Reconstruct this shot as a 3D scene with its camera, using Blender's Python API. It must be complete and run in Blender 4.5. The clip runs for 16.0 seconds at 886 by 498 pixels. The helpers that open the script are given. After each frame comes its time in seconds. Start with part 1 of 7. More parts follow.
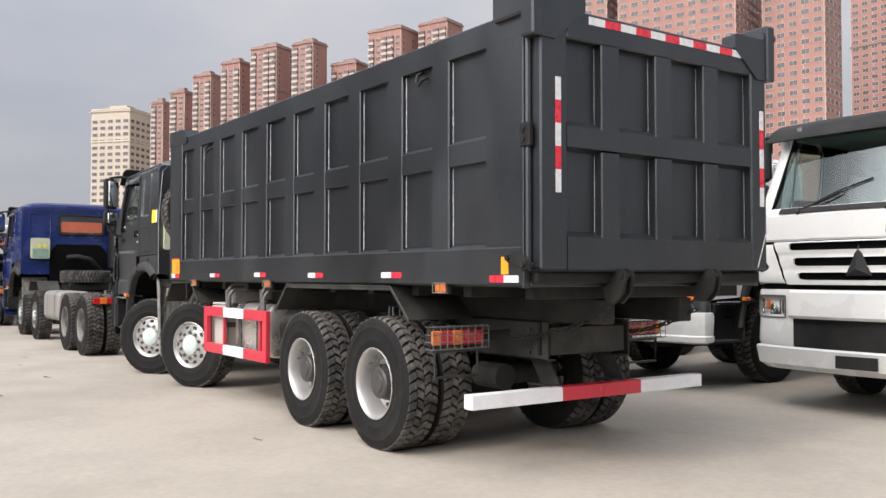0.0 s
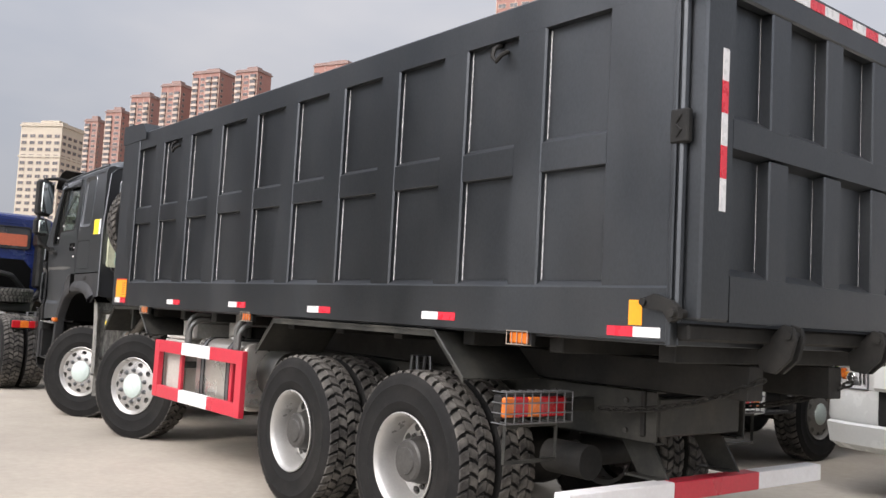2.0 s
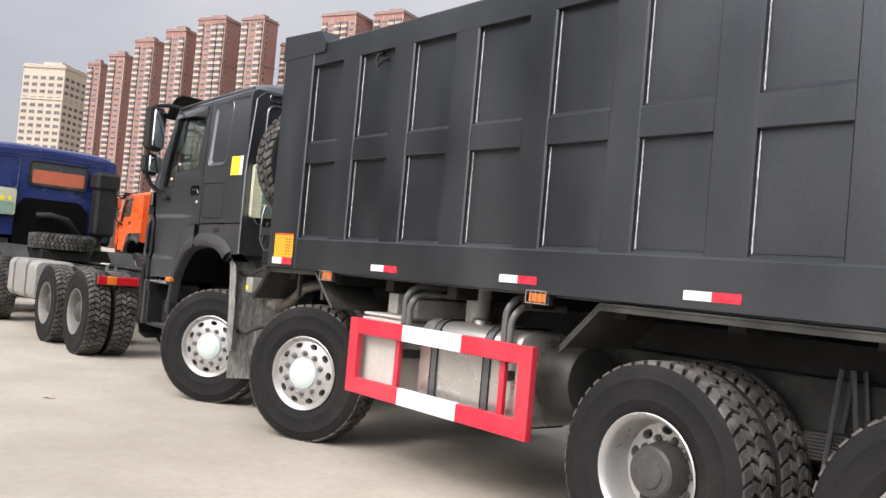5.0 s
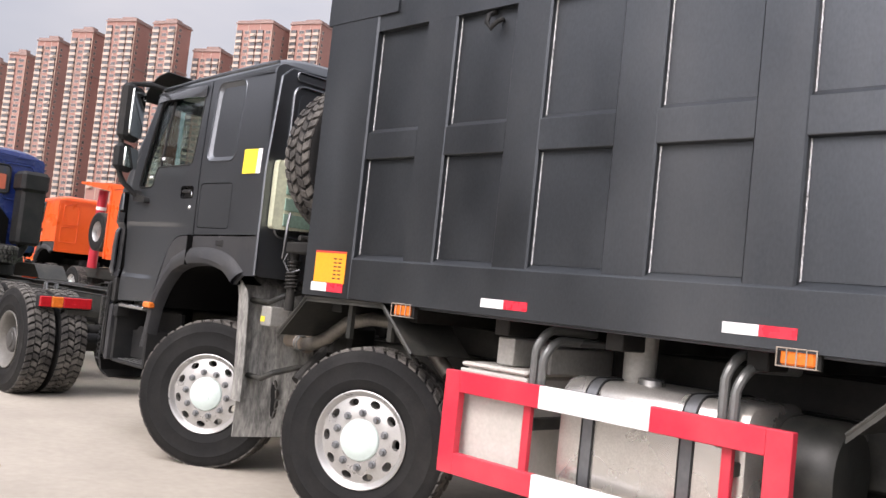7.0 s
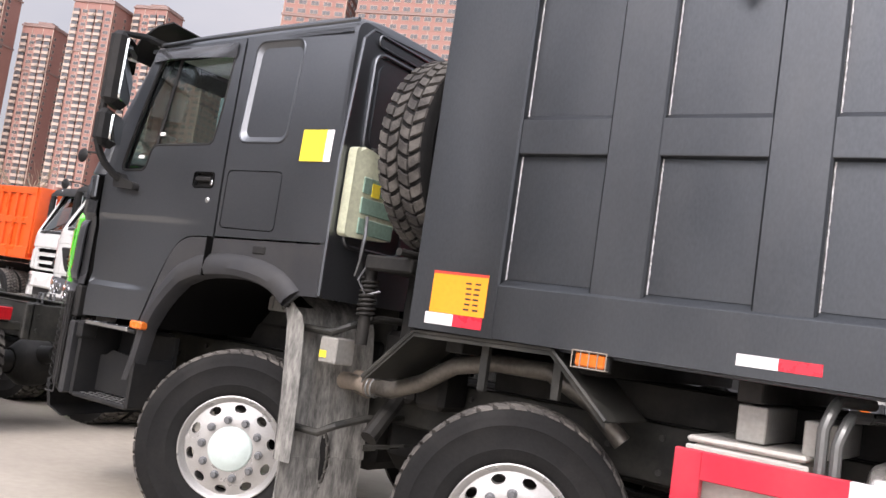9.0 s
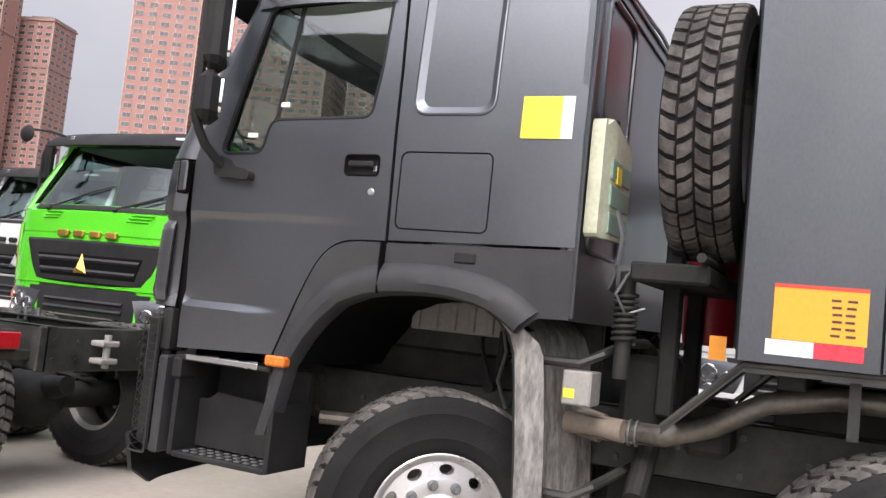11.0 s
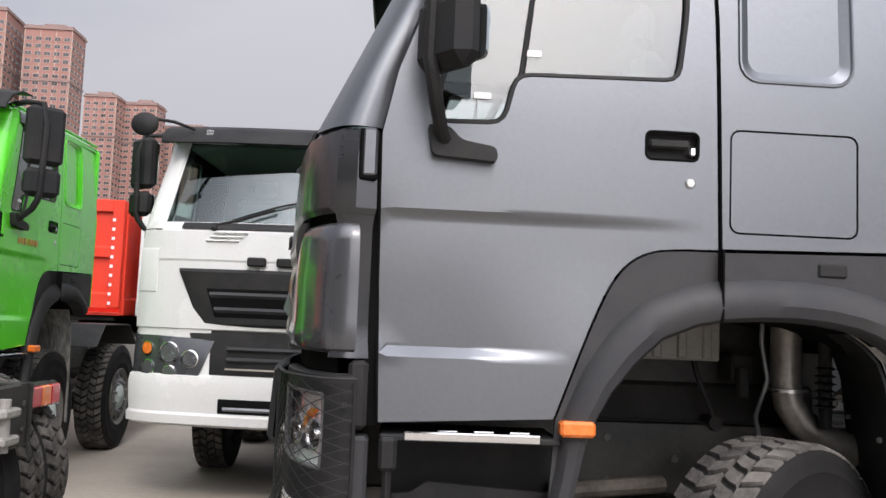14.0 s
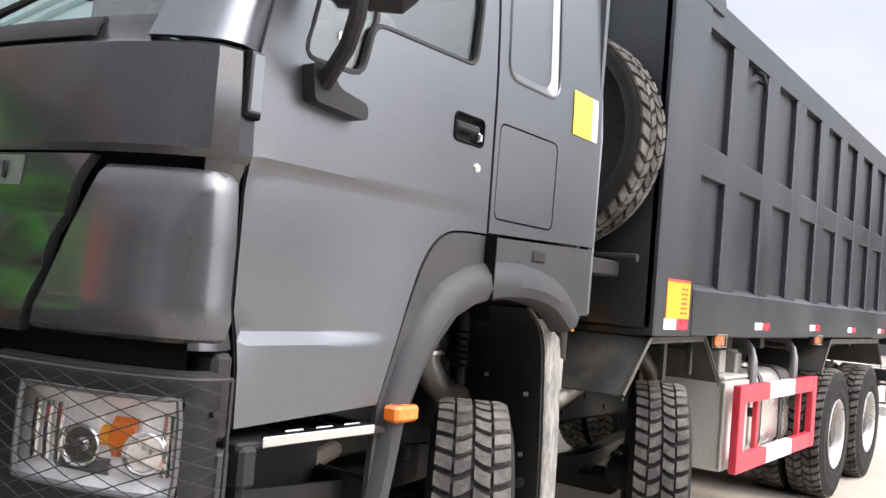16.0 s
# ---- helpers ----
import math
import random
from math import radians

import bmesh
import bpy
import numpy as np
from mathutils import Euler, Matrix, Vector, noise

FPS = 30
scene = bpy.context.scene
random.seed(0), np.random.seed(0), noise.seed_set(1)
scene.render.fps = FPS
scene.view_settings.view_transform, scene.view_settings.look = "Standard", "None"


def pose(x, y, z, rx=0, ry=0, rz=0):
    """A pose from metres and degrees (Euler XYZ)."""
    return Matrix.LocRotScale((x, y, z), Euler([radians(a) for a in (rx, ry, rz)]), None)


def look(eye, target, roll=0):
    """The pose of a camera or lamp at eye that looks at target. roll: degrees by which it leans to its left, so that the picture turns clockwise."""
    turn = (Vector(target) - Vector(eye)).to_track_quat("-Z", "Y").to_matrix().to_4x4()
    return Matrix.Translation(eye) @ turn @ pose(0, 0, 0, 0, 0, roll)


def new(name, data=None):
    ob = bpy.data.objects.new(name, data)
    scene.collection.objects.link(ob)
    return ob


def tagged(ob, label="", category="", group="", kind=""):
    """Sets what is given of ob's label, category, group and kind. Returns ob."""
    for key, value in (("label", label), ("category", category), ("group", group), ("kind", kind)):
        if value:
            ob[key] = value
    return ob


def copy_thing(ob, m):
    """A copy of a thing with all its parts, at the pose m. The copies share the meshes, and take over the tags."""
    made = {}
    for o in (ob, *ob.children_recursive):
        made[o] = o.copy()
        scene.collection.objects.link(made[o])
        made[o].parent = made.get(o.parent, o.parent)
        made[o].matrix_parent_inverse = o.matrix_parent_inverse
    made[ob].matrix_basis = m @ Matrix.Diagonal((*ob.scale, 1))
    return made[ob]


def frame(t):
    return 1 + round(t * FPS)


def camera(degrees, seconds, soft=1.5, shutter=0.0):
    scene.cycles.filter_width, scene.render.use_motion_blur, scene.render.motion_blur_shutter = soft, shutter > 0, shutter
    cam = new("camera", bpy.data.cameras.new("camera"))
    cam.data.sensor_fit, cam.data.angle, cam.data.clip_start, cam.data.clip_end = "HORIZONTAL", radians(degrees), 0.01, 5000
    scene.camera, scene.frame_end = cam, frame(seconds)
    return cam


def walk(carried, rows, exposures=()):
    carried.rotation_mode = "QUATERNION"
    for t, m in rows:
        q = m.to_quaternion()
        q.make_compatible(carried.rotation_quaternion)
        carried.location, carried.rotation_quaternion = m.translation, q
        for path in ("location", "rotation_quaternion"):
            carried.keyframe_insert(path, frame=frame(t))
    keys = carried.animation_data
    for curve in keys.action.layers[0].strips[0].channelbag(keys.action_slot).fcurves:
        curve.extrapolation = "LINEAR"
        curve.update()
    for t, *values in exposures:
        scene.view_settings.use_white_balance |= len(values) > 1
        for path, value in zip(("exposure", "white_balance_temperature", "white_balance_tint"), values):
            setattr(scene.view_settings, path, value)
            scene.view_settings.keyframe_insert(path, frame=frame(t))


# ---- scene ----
cam = camera(53.74, 16.0)
SKY_STRENGTH = 1.1
PATH = [
    (0, (4.305, -3.681, 1.456), (2.657, -2.549, 1.516), 0.0),
    (0.5, (3.826, -3.557, 1.473), (2.168, -2.44, 1.536), -0.1),
    (1, (3.373, -3.393, 1.453), (1.703, -2.299, 1.569), 1.3),
    (1.5, (2.866, -3.315, 1.46), (1.238, -2.162, 1.607), 2.3),
    (2, (2.314, -3.296, 1.45), (0.76, -2.046, 1.605), 3.1),
    (2.5, (1.831, -3.356, 1.463), (0.279, -2.104, 1.618), 4.6),
    (3, (1.337, -3.525, 1.46), (-0.262, -2.333, 1.601), 5.2),
    (3.5, (0.821, -3.571, 1.477), (-0.828, -2.447, 1.616), 5.1),
    (4, (0.256, -3.656, 1.47), (-1.38, -2.508, 1.536), 5.1),
    (4.2, (0.041, -3.651, 1.453), (-1.576, -2.475, 1.485), 5.0),
    (6.3, (-2.09, -3.558, 1.444), (-3.537, -2.184, 1.573), 5.2),
    (6.5, (-2.319, -3.514, 1.43), (-3.75, -2.123, 1.55), 5.5),
    (7, (-2.906, -3.445, 1.453), (-4.322, -2.036, 1.566), 6.1),
    (7.5, (-3.431, -3.502, 1.456), (-4.79, -2.039, 1.577), 6.5),
    (8, (-4.026, -3.425, 1.438), (-5.313, -1.899, 1.56), 6.9),
    (8.5, (-4.518, -3.491, 1.458), (-5.721, -1.898, 1.584), 7.3),
    (9, (-5.073, -3.501, 1.415), (-6.208, -1.863, 1.589), 8.4),
    (9.5, (-5.566, -3.546, 1.411), (-6.704, -1.912, 1.598), 8.3),
    (10, (-6.135, -3.577, 1.386), (-7.23, -1.909, 1.528), 8.9),
    (10.2, (-6.357, -3.531, 1.385), (-7.406, -1.837, 1.544), 8.8),
    (12.3, (-8.556, -3.177, 1.559), (-9.169, -1.276, 1.65), 2.0),
    (12.5, (-8.752, -3.095, 1.497), (-9.312, -1.18, 1.637), 2.2),
    (13, (-9.308, -3.028, 1.458), (-9.691, -1.068, 1.566), 4.0),
    (13.5, (-9.71, -2.927, 1.46), (-9.903, -0.939, 1.548), 3.9),
    (14, (-10.238, -2.831, 1.464), (-10.14, -0.841, 1.634), 2.3),
    (14.5, (-10.719, -2.741, 1.478), (-10.249, -0.801, 1.608), 3.0),
    (15, (-11.182, -2.469, 1.499), (-10.244, -0.709, 1.655), 2.2),
    (15.5, (-11.596, -2.147, 1.542), (-10.277, -0.646, 1.637), 3.5),
    (16, (-11.765, -1.719, 1.546), (-10.161, -0.527, 1.63), 4.8),
]
EXPOSURES = [(0, -0.66, 6560, 14), (4, -0.58, 6560, 14), (7, -0.46, 6580, 18), (10, -0.54, 6520, 19), (13, -0.66, 6420, 17), (14.5, -0.82, 6420, 16), (15.2, -0.36, 6480, 16), (16, 0.06, 6520, 16)]
walk(cam, [(t, look(eye, target, roll)) for t, eye, target, roll in PATH], EXPOSURES)

# ---- light ----
SUN_FROM = Vector((6, -32, 29.5))
world = bpy.data.worlds.new("overcast_sky")
scene.world = world
world.use_nodes = True
wn, wl = world.node_tree.nodes, world.node_tree.links
bg = wn["Background"]
sky = wn.new("ShaderNodeTexSky")
sky.sky_type, sky.sun_disc = "NISHITA", False
sky.sun_elevation, sky.sun_rotation = radians(42), radians(169)
sky.air_density, sky.dust_density = 1.0, 3.0
skyscale = wn.new("ShaderNodeMixRGB")
skyscale.blend_type = "MULTIPLY"
skyscale.inputs[0].default_value = 1.0
skyscale.inputs[2].default_value = (0.10, 0.10, 0.10, 1)
wl.new(sky.outputs[0], skyscale.inputs[1])
wtc, wmap, cloud, cramp = wn.new("ShaderNodeTexCoord"), wn.new("ShaderNodeMapping"), wn.new("ShaderNodeTexNoise"), wn.new("ShaderNodeValToRGB")
wmap.inputs["Scale"].default_value = (1.0, 1.0, 2.6)
cloud.inputs["Scale"].default_value, cloud.inputs["Detail"].default_value = 1.7, 5
cramp.color_ramp.elements[0].position, cramp.color_ramp.elements[1].position = 0.36, 0.66
cramp.color_ramp.elements[0].color, cramp.color_ramp.elements[1].color = (0.68, 0.74, 0.83, 1), (0.97, 0.98, 1.0, 1)
wl.new(wtc.outputs["Generated"], wmap.inputs[0])
wl.new(wmap.outputs[0], cloud.inputs["Vector"])
wl.new(cloud.outputs["Fac"], cramp.inputs[0])
skymix = wn.new("ShaderNodeMixRGB")
skymix.inputs[0].default_value = 0.86
wl.new(skyscale.outputs[0], skymix.inputs[1])
wl.new(cramp.outputs[0], skymix.inputs[2])
# an overcast sky is brighter overhead than at the horizon
split, rise = wn.new("ShaderNodeSeparateXYZ"), wn.new("ShaderNodeMapRange")
wl.new(wtc.outputs["Generated"], split.inputs[0])
wl.new(split.outputs[2], rise.inputs[0])
rise.inputs["From Min"].default_value, rise.inputs["From Max"].default_value = 0.05, 0.95
rise.inputs["To Min"].default_value, rise.inputs["To Max"].default_value = 0.86, 1.75
overcast = wn.new("ShaderNodeMixRGB")
overcast.blend_type = "MULTIPLY"
overcast.inputs[0].default_value = 1.0
wl.new(skymix.outputs[0], overcast.inputs[1])
wl.new(rise.outputs[0], overcast.inputs[2])
# thin cloud glows round the veiled sun
toward, glow, veil = wn.new("ShaderNodeVectorMath"), wn.new("ShaderNodeMapRange"), wn.new("ShaderNodeMixRGB")
toward.operation, glow.interpolation_type, veil.blend_type = "DOT_PRODUCT", "SMOOTHSTEP", "MULTIPLY"
toward.inputs[1].default_value = SUN_FROM.normalized()
wl.new(wtc.outputs["Generated"], toward.inputs[0])
wl.new(toward.outputs["Value"], glow.inputs[0])
glow.inputs["From Min"].default_value, glow.inputs["From Max"].default_value = 0.58, 1.0
veil.inputs[0].default_value = 1.0
warm = wn.new("ShaderNodeMixRGB")
warm.inputs[1].default_value, warm.inputs[2].default_value = (1, 1, 1, 1), (6.0, 5.85, 5.65, 1)
wl.new(glow.outputs[0], warm.inputs[0])
wl.new(overcast.outputs[0], veil.inputs[1])
wl.new(warm.outputs[0], veil.inputs[2])
wl.new(veil.outputs[0], bg.inputs[0])
bg.inputs[1].default_value = SKY_STRENGTH

sun_data = bpy.data.lights.new("sun", "SUN")
sun_data.energy, sun_data.angle, sun_data.color = 1.5, radians(11), (1.0, 0.95, 0.88)
sun = new("sun", sun_data)
sun.matrix_world = look(SUN_FROM, (0, 0, 0))

# ---- materials ----
def material(name, colour, rough=0.5, metal=0.0, vary=0.18, scale=2.0, fine=45.0, bump=0.05, coat=0.0, dirt=None, dirt_amount=0.0, dirt_scale=3.0, stretch=(1, 1, 1), rough_vary=0.12, spec=0.5):
    """A procedural surface: a base colour varied at two scales, uneven gloss, fine relief and optional dust with its own shape."""
    m = bpy.data.materials.new(name)
    m.use_nodes = True
    n, l = m.node_tree.nodes, m.node_tree.links
    p = n["Principled BSDF"]
    tc, mp = n.new("ShaderNodeTexCoord"), n.new("ShaderNodeMapping")
    mp.inputs["Scale"].default_value = stretch
    l.new(tc.outputs["Object"], mp.inputs[0])
    big, small = n.new("ShaderNodeTexNoise"), n.new("ShaderNodeTexNoise")
    big.inputs["Scale"].default_value, big.inputs["Detail"].default_value = scale, 4
    small.inputs["Scale"].default_value, small.inputs["Detail"].default_value = fine, 3
    for t in (big, small):
        l.new(mp.outputs[0], t.inputs["Vector"])
    add = n.new("ShaderNodeMath")
    add.operation = "ADD"
    l.new(big.outputs["Fac"], add.inputs[0])
    l.new(small.outputs["Fac"], add.inputs[1])
    r = n.new("ShaderNodeMapRange")
    r.inputs["From Min"].default_value, r.inputs["From Max"].default_value = 0.65, 1.35
    r.inputs["To Min"].default_value, r.inputs["To Max"].default_value = 1 - vary, 1 + vary
    l.new(add.outputs[0], r.inputs[0])
    mul = n.new("ShaderNodeMixRGB")
    mul.blend_type = "MULTIPLY"
    mul.inputs[0].default_value = 1
    mul.inputs[1].default_value = (*colour, 1)
    l.new(r.outputs[0], mul.inputs[2])
    out = mul.outputs[0]
    rr = n.new("ShaderNodeMapRange")
    rr.inputs["From Min"].default_value, rr.inputs["From Max"].default_value = 0.3, 0.7
    rr.inputs["To Min"].default_value, rr.inputs["To Max"].default_value = max(0.02, rough - rough_vary), min(1, rough + rough_vary)
    l.new(big.outputs["Fac"], rr.inputs[0])
    l.new(rr.outputs[0], p.inputs["Roughness"])
    if dirt:
        d, dr = n.new("ShaderNodeTexNoise"), n.new("ShaderNodeValToRGB")
        d.inputs["Scale"].default_value, d.inputs["Detail"].default_value, d.inputs["Roughness"].default_value = dirt_scale, 8, 0.65
        l.new(mp.outputs[0], d.inputs["Vector"])
        dr.color_ramp.elements[0].position, dr.color_ramp.elements[1].position = 0.42, 0.72
        dr.color_ramp.elements[0].color = (0, 0, 0, 1)
        dr.color_ramp.elements[1].color = (dirt_amount, dirt_amount, dirt_amount, 1)
        l.new(d.outputs["Fac"], dr.inputs[0])
        mx = n.new("ShaderNodeMixRGB")
        mx.inputs[2].default_value = (*dirt, 1)
        l.new(dr.outputs[0], mx.inputs[0])
        l.new(out, mx.inputs[1])
        out = mx.outputs[0]
    l.new(out, p.inputs["Base Color"])
    p.inputs["Metallic"].default_value = metal
    p.inputs["Specular IOR Level"].default_value = spec
    p.inputs["Coat Weight"].default_value = coat
    p.inputs["Coat Roughness"].default_value = 0.08
    if bump:
        b = n.new("ShaderNodeBump")
        b.inputs["Strength"].default_value, b.inputs["Distance"].default_value = bump, 0.01
        l.new(small.outputs["Fac"], b.inputs["Height"])
        l.new(b.outputs[0], p.inputs["Normal"])
    return m


def glass_material(name, tint, rough=0.02, clear=0.75, ior=1.8):
    m = bpy.data.materials.new(name)
    m.use_nodes = True
    n, l = m.node_tree.nodes, m.node_tree.links
    n.remove(n["Principled BSDF"])
    tr, gl, mx, fr = n.new("ShaderNodeBsdfTransparent"), n.new("ShaderNodeBsdfGlossy"), n.new("ShaderNodeMixShader"), n.new("ShaderNodeLayerWeight")
    tr.inputs[0].default_value = (*[clear * c for c in tint], 1)
    gl.inputs["Roughness"].default_value = rough
    fr.inputs[0].default_value = 0.5
    f0 = ((ior - 1) / (ior + 1)) ** 2
    pw, rise = n.new("ShaderNodeMath"), n.new("ShaderNodeMath")
    pw.operation, rise.operation = "POWER", "MULTIPLY_ADD"
    pw.inputs[1].default_value = 5.0
    rise.inputs[1].default_value, rise.inputs[2].default_value = 1 - f0, f0
    l.new(fr.outputs["Facing"], pw.inputs[0])
    l.new(pw.outputs[0], rise.inputs[0])
    l.new(rise.outputs[0], mx.inputs[0])
    l.new(tr.outputs[0], mx.inputs[1])
    l.new(gl.outputs[0], mx.inputs[2])
    l.new(mx.outputs[0], n["Material Output"].inputs[0])
    return m


DUST = (0.30, 0.27, 0.22)
M_BOX = material("box_grey_paint", (0.082, 0.089, 0.097), 0.41, metal=0.93, vary=0.12, scale=1.2, fine=90, bump=0.03, dirt=(0.13, 0.13, 0.13), dirt_amount=0.35, dirt_scale=1.6, stretch=(1, 1, 0.5))
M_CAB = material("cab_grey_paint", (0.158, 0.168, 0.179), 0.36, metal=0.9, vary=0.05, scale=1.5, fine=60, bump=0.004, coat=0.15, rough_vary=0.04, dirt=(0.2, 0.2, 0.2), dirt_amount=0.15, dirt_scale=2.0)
# cab grey for the front: glossier, its base darkened for what that side reflects
M_FRONT_SHADED = material("front_shaded_grey", (0.046, 0.048, 0.051), 0.27, metal=0.6, vary=0.06, scale=1.5, fine=60, bump=0.004, coat=0.25, rough_vary=0.04, dirt=(0.2, 0.2, 0.2), dirt_amount=0.12, dirt_scale=2.0)
M_WELD = material("weld_bead", (0.46, 0.46, 0.46), 0.5, vary=0.8, scale=30, fine=140, bump=0.5)
M_PLASTIC = material("black_plastic", (0.0135, 0.014, 0.0145), 0.6, spec=0.24, vary=0.2, fine=160, bump=0.08, dirt=DUST, dirt_amount=0.05)
M_TRIM = material("grey_trim_plastic", (0.029, 0.030, 0.0325), 0.6, spec=0.3, vary=0.15, fine=150, bump=0.06, dirt=DUST, dirt_amount=0.06)
M_GLOSS = material("glossy_dark_panel", (0.075, 0.078, 0.083), 0.24, metal=0.5, vary=0.08, bump=0.0, coat=0.5)
# near-black for joints, and for shade put into sheets behind slots and openings
M_GAP_SHADE = material("gap_shade_black", (0.006, 0.006, 0.006), 0.9, spec=0.05, vary=0.1, bump=0.0)
M_CHASSIS = material("chassis_paint", (0.022, 0.023, 0.021), 0.55, spec=0.35, vary=0.25, scale=4, bump=0.08, dirt=DUST, dirt_amount=0.12, dirt_scale=4)
M_GREASE = material("underbody_black", (0.011, 0.011, 0.0105), 0.7, spec=0.3, vary=0.3, scale=5, bump=0.1, dirt=DUST, dirt_amount=0.06)
M_DUSTY = material("dusty_mudflap", (0.14, 0.138, 0.128), 0.85, vary=0.45, scale=5, fine=70, bump=0.3, dirt=(0.46, 0.45, 0.41), dirt_amount=0.6, dirt_scale=20, stretch=(1.3, 1.3, 0.35))
M_RUBBER = material("tyre_rubber", (0.010, 0.010, 0.010), 0.78, spec=0.2, vary=0.25, scale=4, fine=80, bump=0.08, dirt=(0.045, 0.042, 0.038), dirt_amount=0.3, dirt_scale=3)
M_TREAD = material("tread_rubber", (0.052, 0.049, 0.046), 0.85, spec=0.2, vary=0.3, scale=6, fine=90, bump=0.15, dirt=(0.24, 0.225, 0.20), dirt_amount=0.6, dirt_scale=6)
M_RIM = material("silver_wheel_paint", (0.43, 0.425, 0.41), 0.34, metal=0.55, vary=0.1, scale=6, fine=120, bump=0.02, dirt=(0.22, 0.20, 0.17), dirt_amount=0.3, dirt_scale=6)
M_DULLRIM = material("dull_wheel_primer", (0.17, 0.165, 0.15), 0.6, metal=0.2, vary=0.2, scale=6, bump=0.05, dirt=(0.2, 0.18, 0.15), dirt_amount=0.4)
M_SLEEVE = material("tan_pipe_sleeve", (0.27, 0.225, 0.18), 0.6, vary=0.2, scale=8, bump=0.05)
M_COVER = material("pale_hub_cover", (0.50, 0.58, 0.55), 0.42, vary=0.06, bump=0.01)
M_HUB = material("hub_iron", (0.06, 0.058, 0.055), 0.5, metal=0.3, vary=0.3, bump=0.1)
M_STEEL = material("bare_steel", (0.55, 0.55, 0.54), 0.32, metal=0.9, vary=0.15, bump=0.03)
M_ALU = material("tank_aluminium", (0.62, 0.60, 0.56), 0.33, metal=0.75, vary=0.14, scale=2.5, fine=110, bump=0.03, dirt=(0.34, 0.31, 0.26), dirt_amount=0.55, dirt_scale=2.5)
M_TANKBOX = material("pale_box_panel", (0.50, 0.49, 0.45), 0.45, vary=0.12, scale=2, bump=0.03, dirt=(0.30, 0.28, 0.24), dirt_amount=0.5, dirt_scale=2)
M_STRAP = material("strap_steel", (0.16, 0.165, 0.17), 0.4, metal=0.6, vary=0.15)
M_PIPE = material("exhaust_pipe", (0.13, 0.12, 0.105), 0.48, metal=0.6, vary=0.35, scale=6, bump=0.08, dirt=DUST, dirt_amount=0.4)
M_EXHAUST = material("arch_pipe_steel", (0.30, 0.285, 0.26), 0.42, metal=0.6, vary=0.25, scale=6, bump=0.05, dirt=DUST, dirt_amount=0.4)
M_TUBE = material("bent_grey_pipe", (0.16, 0.165, 0.16), 0.35, metal=0.5, vary=0.15)
M_RED = material("guard_red_paint", (0.52, 0.022, 0.045), 0.38, vary=0.1, scale=3, bump=0.02, dirt=(0.30, 0.12, 0.11), dirt_amount=0.25)
M_WHITE = material("guard_white_paint", (0.74, 0.74, 0.75), 0.4, vary=0.05, scale=4, bump=0.02, dirt=(0.5, 0.47, 0.44), dirt_amount=0.3, dirt_scale=5)
M_TRED = material("red_reflective_tape", (0.62, 0.03, 0.05), 0.3, vary=0.1, scale=20, fine=200, bump=0.04)
M_TWHITE = material("white_reflective_tape", (0.66, 0.66, 0.66), 0.3, vary=0.08, scale=20, fine=200, bump=0.04)
M_AMBER = material("amber_sticker", (0.85, 0.32, 0.02), 0.4, vary=0.06, bump=0.0)
M_YELLOW = material("yellow_sticker", (0.85, 0.68, 0.05), 0.45, vary=0.05, bump=0.0)
M_PAPER = material("white_paper", (0.8, 0.8, 0.78), 0.6, vary=0.04, bump=0.0)
M_INK = material("ink", (0.05, 0.03, 0.02), 0.6, vary=0.1, bump=0.0)
M_REDINK = material("red_ink", (0.6, 0.05, 0.03), 0.6, vary=0.1, bump=0.0)
M_ORANGE_LENS = material("orange_lens", (0.70, 0.17, 0.025), 0.2, vary=0.15, scale=25, fine=90, bump=0.1, coat=0.4)
M_RED_LENS = material("red_lens", (0.45, 0.015, 0.02), 0.16, vary=0.2, scale=25, fine=90, bump=0.1, coat=0.4)
M_CHROME = material("chrome", (0.75, 0.75, 0.75), 0.12, metal=1.0, vary=0.05, bump=0.0)
M_MIRROR = material("mirror_glass", (0.80, 0.84, 0.83), 0.03, metal=1.0, vary=0.02, bump=0.0, rough_vary=0.0)
M_LAMP = material("lamp_reflector", (0.9, 0.9, 0.9), 0.18, metal=0.15, vary=0.2, scale=14, fine=70, bump=0.25)
M_BOWL = material("lamp_bowl", (0.42, 0.43, 0.45), 0.16, metal=0.85, vary=0.3, scale=18, fine=70, bump=0.2)
M_BOTTLE = material("milky_coolant_bottle", (0.50, 0.52, 0.38), 0.35, vary=0.2, scale=3, bump=0.03)
M_BOTTLE_LOW = material("coolant_teal", (0.24, 0.36, 0.29), 0.35, vary=0.2, scale=5, bump=0.03)
M_SEAT = material("wrapped_seat", (0.40, 0.40, 0.385), 0.5, vary=0.2, fine=160, bump=0.2)
M_CABIN = material("cabin_lining", (0.72, 0.71, 0.68), 0.8, vary=0.12, bump=0.05)
M_BLUE = material("blue_cab_paint", (0.010, 0.024, 0.125), 0.24, vary=0.1, scale=2, bump=0.01, coat=0.4, dirt=(0.05, 0.06, 0.16), dirt_amount=0.3)
M_WPAINT = material("white_cab_paint", (0.64, 0.65, 0.63), 0.25, vary=0.04, scale=2, bump=0.01, coat=0.4, dirt=(0.55, 0.53, 0.49), dirt_amount=0.2)
M_GREEN = material("green_cab_paint", (0.085, 0.56, 0.022), 0.25, vary=0.06, scale=2, bump=0.01, coat=0.45)
M_ORANGE = material("orange_paint", (0.72, 0.10, 0.015), 0.35, vary=0.08, scale=2, bump=0.02, coat=0.2)
